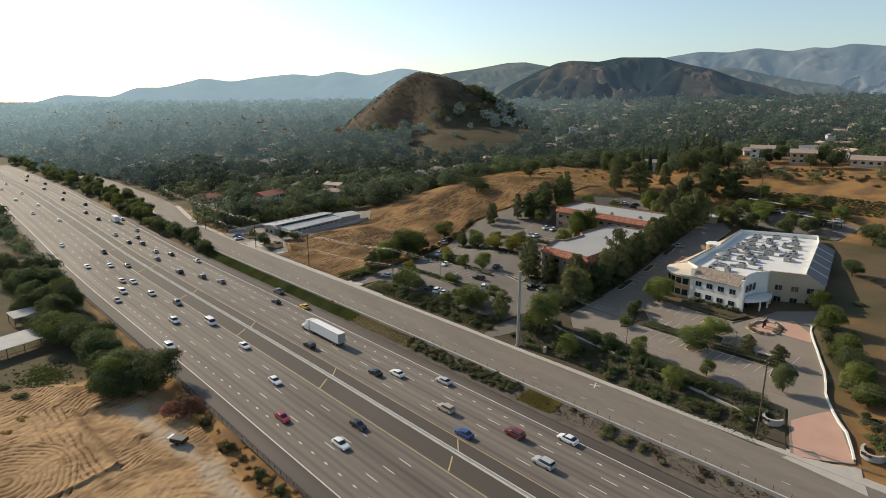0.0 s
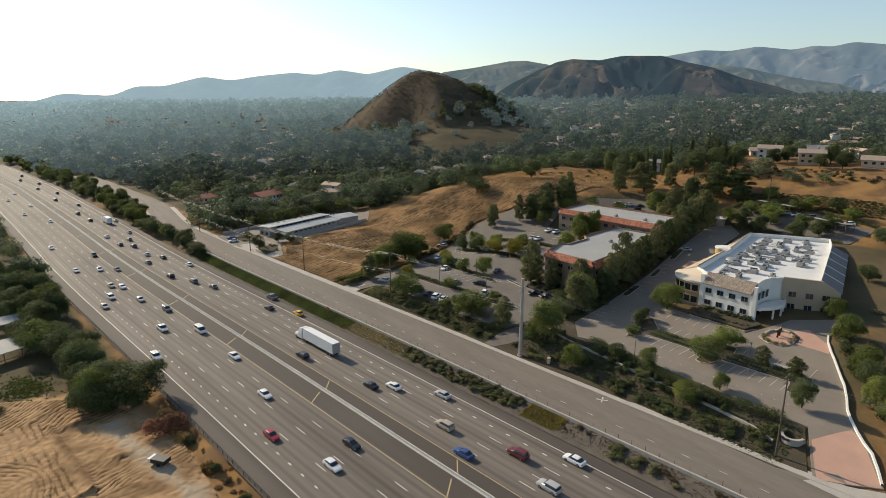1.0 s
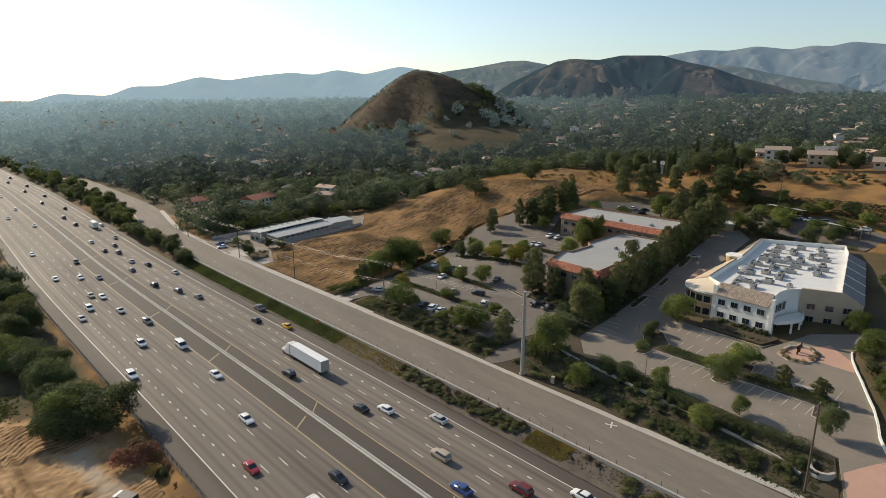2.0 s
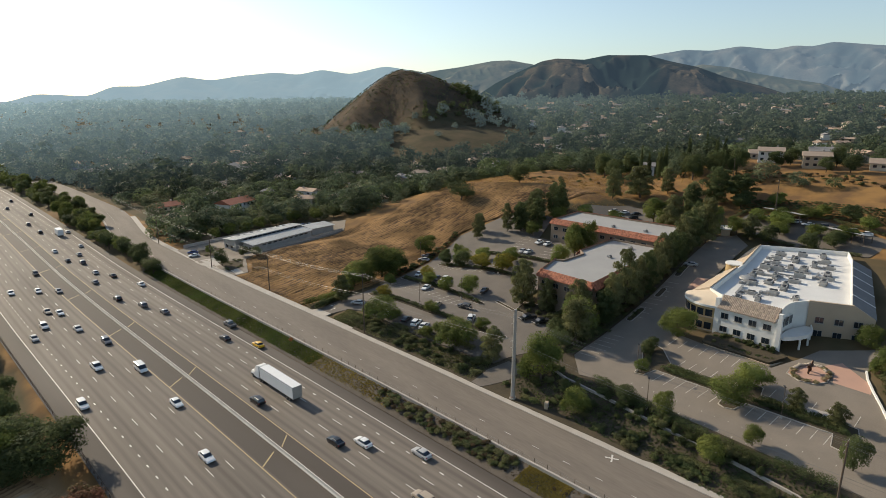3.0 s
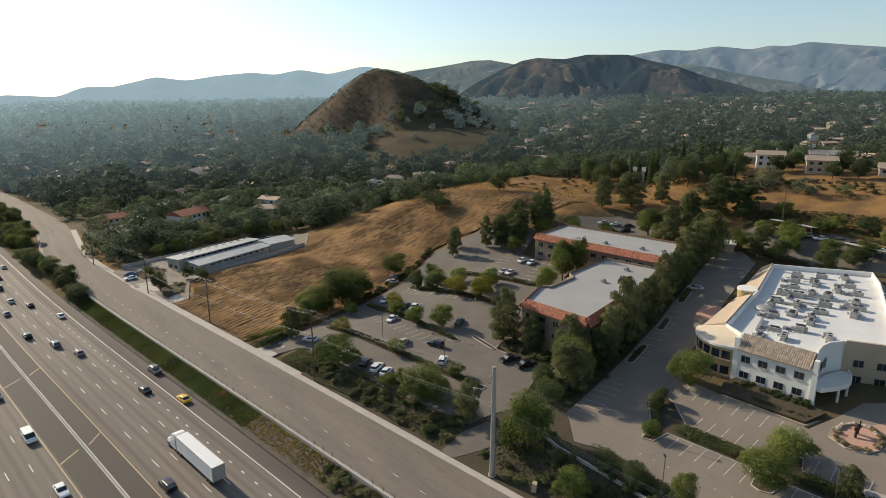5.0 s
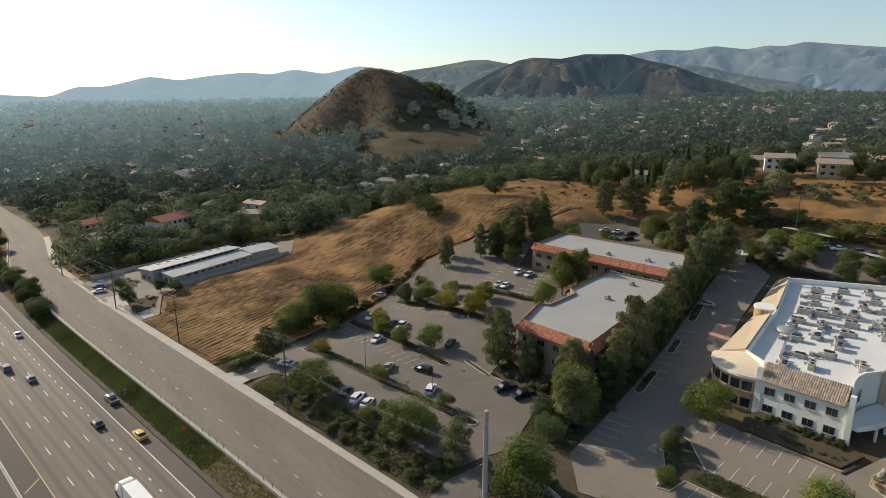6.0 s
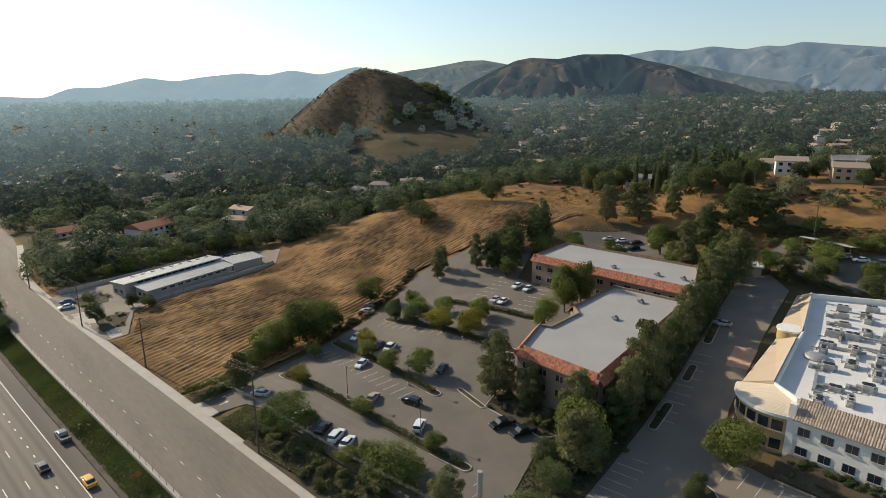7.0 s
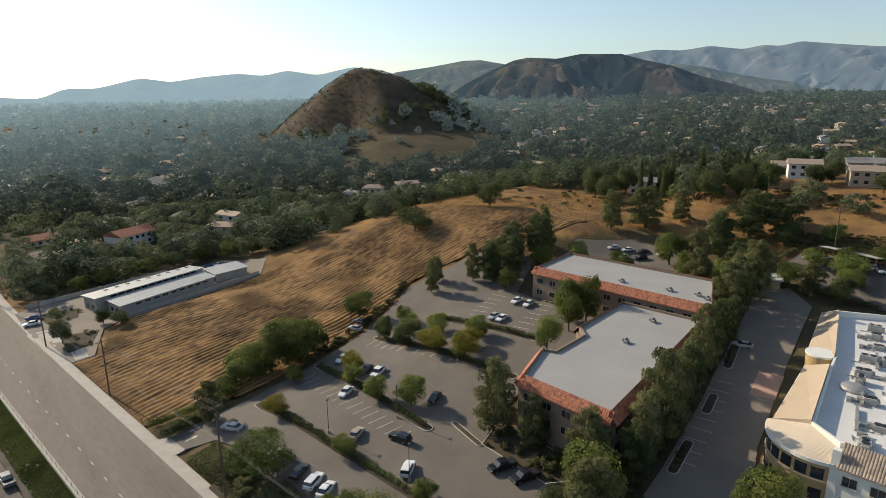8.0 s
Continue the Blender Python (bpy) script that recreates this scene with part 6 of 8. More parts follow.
pickup = vehicle("pickup_truck", "pickup truck", 5.6, 2.0,
                 [(-2.8, 0.92, 0.88, 0.5, 1.05), (-2.7, 0.98, 0.94, 0.42, 1.1), (-1.0, 0.98, 0.92, 0.4, 1.12), (1.2, 0.98, 0.9, 0.4, 1.12), (2.2, 0.95, 0.86, 0.42, 1.05), (2.7, 0.9, 0.8, 0.45, 0.95), (2.8, 0.84, 0.74, 0.5, 0.8)],
                 [(-0.95, 0.86, 0.78, 1.0, 1.12), (-0.75, 0.88, 0.7, 1.0, 1.78), (0.7, 0.88, 0.7, 1.0, 1.8), (1.45, 0.84, 0.78, 1.0, 1.12)], (-0.9, 0.85, 0.76, 1.79), 0.4, (-1.75, 1.75), (-2.6, -1.05, 1.1))
van = vehicle("van", "passenger van", 5.4, 2.0,
              [(-2.7, 0.92, 0.9, 0.45, 1.2), (-2.6, 0.98, 0.92, 0.35, 1.3), (1.2, 0.98, 0.92, 0.35, 1.3), (2.2, 0.95, 0.86, 0.38, 1.1), (2.6, 0.9, 0.78, 0.42, 0.9), (2.7, 0.82, 0.7, 0.5, 0.76)],
              [(-2.55, 0.9, 0.85, 1.25, 1.35), (-2.45, 0.9, 0.78, 1.2, 2.0), (1.0, 0.9, 0.78, 1.2, 2.02), (1.9, 0.86, 0.8, 1.1, 1.25)], (-2.6, 1.15, 0.86, 2.0), 0.37, (-1.6, 1.6))
KINDS = {"s": sedan, "u": suv, "p": pickup, "v": van}
COLOURS = {"white": (0.75, 0.75, 0.74), "black": (0.012, 0.012, 0.014), "silver": (0.42, 0.42, 0.42), "grey": (0.12, 0.12, 0.13), "blue": (0.03, 0.07, 0.22), "red": (0.3, 0.02, 0.03), "beige": (0.4, 0.33, 0.25), "yellow": (0.7, 0.4, 0.02), "maroon": (0.14, 0.02, 0.02)}
first_use = set()


def drive(kind, colour, x, y, rz, where, z=None):
    """Sets a vehicle of that kind and colour on the road or in a parking bay."""
    src = KINDS[kind]
    z = gz(x, y) if z is None else z
    m = pose(x, y, z, rz=rz)
    if kind in first_use:
        ob = copy_thing(src, m)
    else:
        first_use.add(kind)
        src.matrix_world = m
        ob = src
    what = {"s": "saloon car", "u": "sport utility car", "p": "pickup truck", "v": "van with side windows"}[kind]
    tagged(ob, f"{colour} {what} {where}")
    for c in ob.children:
        c.color = (*COLOURS[colour], 1) if c.name.startswith(("body", "roof")) else (1, 1, 1, 1)
    return ob


def lane_turn(y):
    return math.degrees(math.atan2(-(float(median_x(y + 5)) - float(median_x(y - 5))), 10.0))


ON = FREEWAY_Z + 0.045
# driving away, east side: (kind, colour, x, y)
for k, c, x, y in (("u", "black", -45.3, 39.6), ("s", "black", -40, 12.6), ("s", "white", -35.8, 8.6), ("s", "silver", -29, -2.4), ("u", "grey", -47.6, 129.5), ("s", "grey", -43.8, 117.7), ("s", "white", -41.5, 155.7), ("u", "black", -52.6, 142.5),
                   ("s", "grey", -54.5, 169.9), ("s", "black", -47.2, 174.9), ("s", "silver", -51.6, 184.7), ("u", "grey", -52.6, 205.8), ("s", "black", -57, 213), ("s", "white", -58.7, 236.3), ("s", "grey", -51.1, 222), ("s", "silver", -47.4, 240), ("s", "white", -46.6, 279.4), ("u", "black", -57.9, 289)):
    drive(k, c, x, y, lane_turn(y), "driving on the freeway", ON)
for k, c, x, y in (("u", "beige", -37.4, -13.5), ("s", "blue", -41, -24), ("u", "maroon", -32.6, -31), ("s", "white", -25.4, -39.5), ("u", "silver", -35.8, -42), ("p", "grey", -31.6, 92), ("s", "black", -36.9, 82), ("s", "yellow", -31.4, 71.0)):
    drive(k, c, x, y, lane_turn(y), "driving on the freeway", ON)
# driving towards, west side
for k, c, x, y in (("s", "white", -60.2, 51), ("s", "white", -62.4, 24.6), ("s", "red", -68.5, 6.5), ("s", "white", -63.6, -11), ("s", "black", -56.9, -7), ("v", "white", -61.6, 76), ("u", "grey", -64.4, 102.3), ("s", "silver", -68.9, 119), ("s", "beige", -73.8, 143.2), ("p", "white", -70.3, 85), ("u", "white", -77.2, 64),
                   ("s", "white", -81, 174.8), ("s", "silver", -80.3, 118.6), ("u", "white", -76.6, 128), ("s", "white", -70.8, 139), ("s", "grey", -67.2, 166), ("s", "white", -73, 171), ("u", "black", -70.6, 198), ("s", "white", -84, 226)):
    drive(k, c, x, y, 180 + lane_turn(y), "driving on the freeway", ON)
for i, y in enumerate(range(300, 560, 17)):
    east = i % 2
    o = (6, 9.5, 13, 16.5)[i % 4] if east else -(7.5, 11.5, 15.5, 19.4)[(i * 3) % 4]
    drive("su"[i % 2], ("white", "black", "silver", "grey")[(i * 7) % 4], float(median_x(y)) + o, y, lane_turn(y) + (0 if east else 180), "far off on the freeway", ON)

# parked in the office car park
for k, c, x, y, rz in (("s", "white", 6.2, 58.8, -55), ("s", "black", 5.2, 62.3, -55), ("s", "black", 7.2, 50.6, -62), ("u", "white", 7.6, 46.2, -62), ("s", "white", 7.9, 42.8, -62), ("s", "beige", 20.9, 52.2, -62), ("u", "white", 20.8, 36.2, -55), ("u", "black", 26.1, 45, 15), ("s", "white", 29.2, 68.3, 115), ("s", "white", 40, 86, 115),
                       ("s", "black", 39.7, 75, 115), ("p", "white", 40.4, 71, 115)):
    drive(k, c, x, y, rz, "parked in the office car park", gz(x, y) + 0.09)
for k, c, x, y, rz in (("s", "black", 41.4, 51.8, 115), ("s", "white", 92.4, 71.4, 100), ("s", "white", 92.7, 67.1, 100), ("s", "silver", 80.9, 70.2, 100), ("s", "white", 81.2, 67.4, 100), ("s", "grey", 58.6, 104.3, 20), ("s", "silver", 54.8, 101.5, 20), ("p", "black", 33.6, 25.2, 75), ("p", "black", 34.2, 20.4, 75), ("s", "silver", 5.2, 74.6, 30),
                       ("s", "white", 150.5, 69, 60), ("s", "silver", 148, 73, 60), ("s", "black", 152.5, 64, 60), ("s", "white", 154, 57, 60), ("u", "black", 147, 62, 60), ("s", "white", 144, 67, 60), ("s", "silver", 104, 11.2, 15)):
    drive(k, c, x, y, rz, "parked behind or beside the offices", gz(x, y) + 0.09)
for x, y, c in ((52, 202, "white"), (55, 203.5, "silver"), (58, 201.5, "white"), (61, 203, "grey"), (57, 206.5, "white"), (53.5, 207, "blue"), (-12, 186, "blue"), (-13.5, 180, "white")):
    drive("s", c, x, y, 60 + (x * 7) % 30, "parked in the warehouse yard", gz(x, y) + 0.09)
for i in range(9):
    x, y = 168.5 - 0.3 * i, 16 - i * 5.0
    drive("su"[i % 2], ("white", "grey", "black", "silver")[i % 4], x, y, 35, "parked under the slope", gz(x, y) + 0.09)

# the white articulated lorry
lorry = thing("articulated_lorry", pose(-38.6, 44.2, ON, rz=lane_turn(44)), "white articulated lorry with a long box trailer on the freeway", "lorry")
TRUCK_WHITE = material("truck_white", (0.78, 0.78, 0.77), (0.66, 0.66, 0.65), 0.5, 6, 0.4, bump=0.02)
tr = place(new("trailer"), lorry)
solid("trailer_box", box(acc(), 0, -2.6, 1.1, 2.55, 15.6, 2.95), TRUCK_WHITE, tr)
a = acc()
for s in (-1, 1):
    box(a, s * 1.24, -2.6, 1.0, 0.1, 15.6, 0.12)
    box(a, s * 1.24, -2.6, 3.98, 0.1, 15.6, 0.1)
box(a, 0, -10.42, 1.0, 2.5, 0.06, 3.0)
solid("trailer_rail", a, STEEL, tr)
cab = place(new("cab"), lorry)
solid("cab_body", loft(acc(), [(5.9, 1.15, 1.0, 0.7, 3.9), (6.4, 1.2, 1.05, 0.6, 3.95), (7.6, 1.2, 1.05, 0.6, 3.6), (8.5, 1.18, 1.0, 0.55, 2.2), (9.2, 1.1, 0.95, 0.5, 1.75), (10.3, 1.02, 0.85, 0.5, 1.55), (10.55, 0.9, 0.75, 0.55, 1.2)]), TRUCK_WHITE, cab, "white sleeper cab with a long bonnet")
solid("windscreen", loft(acc(), [(7.75, 1.08, 0.92, 2.1, 3.1), (8.55, 1.05, 0.92, 2.0, 2.24)]), GLASS, cab)
solid("exhaust_stack", tube(tube(acc(), (-1.15, 5.7, 1.0), (-1.15, 5.7, 4.0), 0.09), (1.15, 5.7, 1.0), (1.15, 5.7, 4.0), 0.09), RIM, cab)
solid("bumper", box(acc(), 0, 10.5, 0.4, 2.2, 0.25, 0.4), RIM, cab)
for y in (-8.9, -7.6, 4.0, 5.3, 9.2):
    for s in (-1, 1):
        w_ = place(new("wheel"), lorry)
        w_.location = (s * 1.05, y, 0.5)
        solid("tyre", tube(acc(), (-0.22, 0, 0), (0.22, 0, 0), 0.5, 0.5, 16), RUBBER, w_)
        solid("rim", tube(acc(), (-0.24, 0, 0), (0.24, 0, 0), 0.28, 0.28, 10), RIM, w_)
solid("chassis", box(box(acc(), 0, 6.5, 0.6, 0.9, 6.0, 0.3), 0, -3, 0.85, 1.0, 14, 0.22), BLACK, lorry)
# box lorry far off
box_lorry = thing("box_lorry", pose(-51.1, 276, ON, rz=lane_turn(276)), "white box lorry far off on the freeway", "lorry")
solid("cargo_box", box(acc(), 0, -1.2, 0.9, 2.5, 7.5, 2.9), TRUCK_WHITE, box_lorry)
solid("cab", loft(acc(), [(2.7, 1.1, 1.0, 0.5, 2.6), (3.6, 1.1, 0.98, 0.5, 2.5), (4.3, 1.08, 0.95, 0.5, 1.5), (5.0, 1.0, 0.85, 0.5, 1.3)]), TRUCK_WHITE, box_lorry)
for y in (-3.5, 3.9):
    for s in (-1, 1):
        solid("wheel", tube(acc(), (s * 0.85, y, 0.45), (s * 1.2, y, 0.45), 0.45, 0.45, 12), RUBBER, box_lorry)

# ---- poles and wires ----
steel_pole = thing("utility_pole", pose(0.3, 0, gz(0.3, 0)), "tall pale grey steel utility pole with side brackets", "utility pole")
solid("shaft", tube(acc(), (0, 0, 0.3), (0, 0, 22.2), 0.52, 0.36, 14), STEEL, steel_pole)
solid("base_plate", tube(acc(), (0, 0, -0.3), (0, 0, 0.35), 0.75, 0.75, 14), CONCRETE, steel_pole)
for z in (13.2, 14.8, 19.0, 20.6):
    solid("bracket", box(acc(), -0.8, 0, z, 1.0, 0.09, 0.09), STEEL, steel_pole)


def wood_pole(x, y, h, arms, label):
    ob = thing("utility_pole", pose(x, y, gz(x, y), rz=3), label, "utility pole", "wooden poles")
    solid("shaft", tube(acc(), (0, 0, -0.5), (0, 0, h), 0.2, 0.13, 9), WOOD, ob)
    for z in arms:
        arm = solid("crossarm", box(acc(), 0, 0.15, h - z, 2.6, 0.12, 0.14), WOOD, ob)
        for u in (-1.15, -0.6, 0.6, 1.15):
            solid("insulator", tube(acc(), (u, 0.15, h - z + 0.14), (u, 0.15, h - z + 0.34), 0.05, 0.035, 6), STEEL, arm)
    return ob


POLES = [(5.5, -64.5, 17.5), (-4.4, 56.2, 18.6), (-8.2, 113.8, 14), (-13.5, 158, 14), (-18.5, 215, 14)]
wood_pole(*POLES[0], (0.4, 1.6), "tall brown wooden utility pole beside the entrance")
wood_pole(*POLES[1], (0.4,), "tall thin wooden utility pole by the pavement")
for p in POLES[2:]:
    wood_pole(*p, (0.5,), "wooden utility pole beside the frontage road")
for x, y, h in ((176, 12, 14), (196, 40, 14), (222, -28, 14)):
    wood_pole(x, y, h, (0.6,), "wooden utility pole on the dry slope")


def wire(p, q, sag, r=0.013):
    a = pipe(acc(), [(p[0] + (q[0] - p[0]) * t, p[1] + (q[1] - p[1]) * t, p[2] + (q[2] - p[2]) * t - 4 * sag * t * (1 - t)) for t in np.linspace(0, 1, 13)], r)
    return tagged(solid("overhead_wire", a, WIRE), "thin grey overhead wire between utility poles", "wire", "wires")


WIRE = material("wire_metal", (0.2, 0.2, 0.2), None, 2, 9, 0.5, metal=0.4, bump=0)
chain_ = [(5.5, -64.5, gz(5.5, -64.5) + 17.2), (0.3, 0, 20.7), (-4.4, 56.2, gz(-4.4, 56.2) + 18.3), (-8.2, 113.8, 14), (-13.5, 158, 14), (-18.5, 215, 14)]
chain_ = [(11, -135, 19)] + chain_ + [(-20, 290, 14)]
for p, q in zip(chain_, chain_[1:]):
    for dx, dz in ((-1.1, 0), (-0.55, 0), (0.55, 0), (1.1, 0), (-0.5, -5.5), (0.1, -5.8), (0.4, -6.6)):
        wire((p[0] + dx, p[1], p[2] + dz), (q[0] + dx, q[1], q[2] + dz), 0.9)


def lamp_post(x, y, h, rz=0):
    ob = thing("lamp_post", pose(x, y, gz(x, y), rz=rz), "thin dark car park lamp post", "lamp post", "car park lamps")
    solid("footing", tube(acc(), (0, 0, -0.2), (0, 0, 0.75), 0.26, 0.26, 10), CONCRETE, ob)
    solid("pole", tube(acc(), (0, 0, 0.7), (0, 0, h), 0.08, 0.06, 8), WOOD, ob)
    solid("lamp_head", box(acc(), 0.35, 0, h - 0.08, 0.8, 0.35, 0.16), BLACK, ob)


for x, y in ((17.5, 57), (19.3, 34), (56.5, 60), (31, 52), (55, 104), (27.5, -15.5), (31, -47), (14.6, -26)):
    lamp_post(x, y, 7.2, 40)

# an orange warning sign, seen from behind, on the freeway bank
sign = thing("road_sign", pose(*along(28.6, 63, 64, 9)[0], gz(*along(28.6, 63, 64, 9)[0]), rz=-20), "orange diamond road sign on two posts in the grass", "road sign")
solid("panel", add(acc(), [(u, v, w) for v in (-0.02, 0.02) for u, w in ((0, 1.5), (0.75, 2.25), (0, 3.0), (-0.75, 2.25))], [(0, 1, 2, 3), (7, 6, 5, 4), (0, 4, 5, 1), (1, 5, 6, 2), (2, 6, 7, 3), (3, 7, 4, 0)]), material("orange_sign", (0.42, 0.14, 0.03), (0.3, 0.1, 0.03), 2, 9, 0.6), sign)
for u in (-0.3, 0.3):
    solid("post", box(acc(), u, 0.06, -0.4, 0.07, 0.07, 2.9), WOOD, sign)
# chain-link fence between freeway and frontage road
fence = thing("fence", pose(0, 0, 0), "low wire fence with thin posts beside the frontage road", "fence")
p_mesh = mesh_of("post", *tube(acc(), (0, 0, -0.2), (0, 0, 1.7), 0.045, 0.045, 6), WOOD)
for x, y in along(31.35, -120, 220, 3.0):
    ob = place(new("post", p_mesh), fence)
    ob.location = (x, y, 0.1)
for z in (0.3, 0.6, 0.9, 1.2, 1.5):
    a = acc()
    pipe(a, [(x, y, z + 0.08) for x, y in along(31.35, -120, 220, 6.0)], 0.014, 3)
    solid("wire", a, STEEL, fence)

# ---- car park islands, kerbs, bays ----
def strip(p, q, w):
    """A long thin rectangle with rounded ends from p to q."""
    p, q = Vector(p), Vector(q)
    d = (q - p).normalized()
    n = Vector((-d.y, d.x))
    r = w / 2
    out = []
    for c, s in ((q, 1), (p, -1)):
        for k in range(7):
            t = -math.pi / 2 + math.pi * k / 6
            v = c + s * (d * math.cos(t) * r + n * math.sin(t) * r)
            out.append((v.x, v.y))
    return out


def bed(name, poly, label, lift=0.2, kerbed=True, mat=None):
    """A planting bed: soil inside a concrete kerb."""
    if kerbed:
        o, i = ccw(poly), inset(poly, 0.18)
        n = len(o)
        vs, fs = [], []
        for ring, z in ((o, -0.1), (o, lift + 0.06), (i, lift + 0.06), (i, 0.0)):
            vs += [(x, y, gz(x, y) + z) for x, y in ring]
        for k in range(3):
            fs += [(k * n + j, k * n + (j + 1) % n, (k + 1) * n + (j + 1) % n, (k + 1) * n + j) for j in range(n)]
        tagged(solid("trim_kerb", add(acc(), vs, fs), CONCRETE), "pale concrete kerb round a planting bed", "kerb", kind="structure")
        poly = inset(poly, 0.16)
    return tagged(drape(name, poly, lift, mat or SOIL, 2.0, 0.25), label, "planting bed", kind="structure")


hedge_rng = np.random.RandomState(4)


def hedge(p, q, w, h, leaf, label):
    """A clipped hedge along a line."""
    p, q = Vector(p), Vector(q)
    L = (q - p).length
    n = max(2, int(L / 0.9))
    lumps = []
    for i in range(n):
        c = p.lerp(q, (i + 0.5) / n)
        if hedge_rng.rand() < 0.08:
            continue
        lumps.append((c.x + hedge_rng.normal() * 0.12, c.y + hedge_rng.normal() * 0.12, gz(c.x, c.y) + 0.1 + h * 0.5 * hedge_rng.uniform(0.8, 1.15), w * 0.5 * hedge_rng.uniform(0.8, 1.15), h * 0.55))
    xyz, f = leaf_cloud(hedge_rng, lumps, int(L * 150 * max(1, w / 1.6)), 0.13)
    ob = thing("hedge", pose(p.x, p.y, gz(p.x, p.y)), label, "hedge", "hedges")
    crown = place(new("foliage", grid_mesh("foliage", xyz - np.array([p.x, p.y, gz(p.x, p.y)]), f, leaf, smooth=False)), ob)
    rod = [p.lerp(q, i / 8) for i in range(9)]
    a = pipe(acc(), [(c.x - p.x, c.y - p.y, gz(c.x, c.y) - gz(p.x, p.y) + 0.12) for c in rod], 0.09, 5)
    solid("stem", a, BARK, ob)
    return ob


for p, q, w in (((13.8, 79.5), (18.2, 20.5), 2.4), ((34.2, 88), (32.8, 44.5), 2.4), ((55.2, 91), (59.6, 45), 2.6), ((72.8, 88), (78.4, 50), 2.4)):
    bed("pavement_island", strip(p, q, w), "long kerbed planting island between parking rows")
    d = (Vector(q) - Vector(p)).normalized() * 0.8
    hedge(Vector(p) + d, Vector(q) - d, 1.7, 1.2, LEAF_DARK, "low dark green hedge between parking rows")
bed("pavement_island", [(36.5, 33), (35.6, 17), (44.2, 10.6), (44.6, 32.5), (43.5, 35.5)], "kerbed shrub bed in front of the office")
bed("pavement_island", strip((36.2, 33.3), (38, 42), 1.4), "narrow kerbed island at the row end")
bed("pavement_island", [(26.3, -15.4), (27, -17.6), (31.5, -18.2), (31.9, -33), (31.5, -35), (27, -35.6), (26.3, -37.2), (27, -39), (31.6, -39.8), (32.3, -56), (27.2, -57.2), (26.8, -59.4), (29, -61), (35, -60), (38, -59), (38.4, -53), (37.6, -40.4), (41.6, -39.4), (42.2, -37), (41.4, -35.4), (37.2, -34.4), (37, -19.5), (43.6, -13.4), (44.4, -11.2), (42, -9.6), (38, -10.6), (33, -13.6)],
    "long kerbed planting island with trees and hedges")
for p, q in (((33.4, -19), (33.6, -34)), ((35.6, -19.5), (35.6, -34)), ((33.8, -40.6), (34.2, -58)), ((36.2, -41), (36.6, -57))):
    hedge(p, q, 2.4, 0.9, LEAF_DARK, "low dark green hedge along the planting island")
hedge((30, -16.4), (40.5, -11.4), 1.8, 1.0, LEAF_OLIVE, "olive-green hedge across the island's end")
pad = thing("utility_pad", pose(38.6, -51.5, gz(38.6, -51.5) + 0.26, rz=8), "pale concrete pad with a low block beside the hedge", "concrete pad")
solid("slab", box(acc(), 0, 0, -0.2, 3.0, 4.2, 0.3), CONCRETE, pad)
solid("bollard", box(acc(), -1.8, 1.6, -0.2, 0.5, 0.5, 1.5), CONCRETE, pad)
bed("pavement_island", strip((53, 2.9), (62, 4.4), 2.0), "kerbed island along the drive")
bed("pavement_island", strip((93, 10.2), (106, 13.2), 2.2), "kerbed island along the drive")
bed("pavement_island", strip((74, 6.4), (80, 7.6), 2.0), "kerbed island along the drive")

# dark hedge, low wall and kerb along the front of the pale car park
for p, q, w, h in (((15.8, -12), (14.4, -27), 3.0, 1.9), ((14.2, -28.5), (13.4, -40), 3.2, 2.1), ((13.4, -41), (13.6, -51), 3.2, 2.0), ((13.8, -52), (15, -61), 3.4, 2.3)):
    hedge(p, q, w, h, LEAF_DARK, "dense dark green hedge along the car park front")
hedge((-6.4, 90), (6, 88.8), 3.4, 2.2, LEAF_GREEN, "thick green hedge at the corner of the field")
for p, q in (((150.5, 9), (146, -7)), ((146, -9), (148, -29)), ((163, 24), (172, 22)), ((174, 19), (175, -9)), ((174, -11), (166, -34)), ((3.2, 52), (4.2, 45)), ((4.4, 43), (5.6, 34)), ((1.4, 50), (2.4, 40)), ((-1.6, 68), (-0.6, 60)), ((7.6, 30), (8.4, 22)), ((5.5, -34), (6.6, -44)), ((7, -46.5), (7.4, -57))):
    hedge(p, q, 2.2, 1.3, LEAF_OLIVE, "olive-green hedge beside the car park")
line = [(14.6, 3), (12.6, -6), (12.2, -19), (11.2, -37), (10.9, -49), (10.2, -58), (8.8, -62.5)]
a = acc()
for (x0, y0), (x1, y1) in zip(line, line[1:]):
    add(a, [(x + u, y, gz(x, y) + v) for x, y in ((x0, y0), (x1, y1)) for u, v in ((-0.2, -0.4), (-0.2, 0.6), (0.2, 0.6), (0.2, -0.4))], [(0, 1, 5, 4), (1, 2, 6, 5), (2, 3, 7, 6)])
tagged(solid("wall_bank", a, CONCRETE), "low pale concrete wall along the planted bank", "wall", kind="structure")
line = [(63.4, -53.2), (59.6, -54.5), (54.5, -57), (50, -59.5), (45, -62.2), (40.3, -64.7), (34, -67.2), (28.1, -69.2), (24, -71.2), (20.3, -73.4), (17.8, -75.4), (15.9, -77.4), (12.6, -79.4), (9.6, -81)]
a = acc()
for (x0, y0), (x1, y1) in zip(line, line[1:]):
    d = Vector((y0 - y1, x1 - x0)).normalized() * 0.2
    add(a, [(x + d.x * u, y + d.y * u, gz(x, y) + v) for x, y in ((x0, y0), (x1, y1)) for u, v in ((-1, -0.3), (-1, 0.5), (1, 0.5), (1, -0.3))], [(0, 1, 5, 4), (1, 2, 6, 5), (2, 3, 7, 6)])
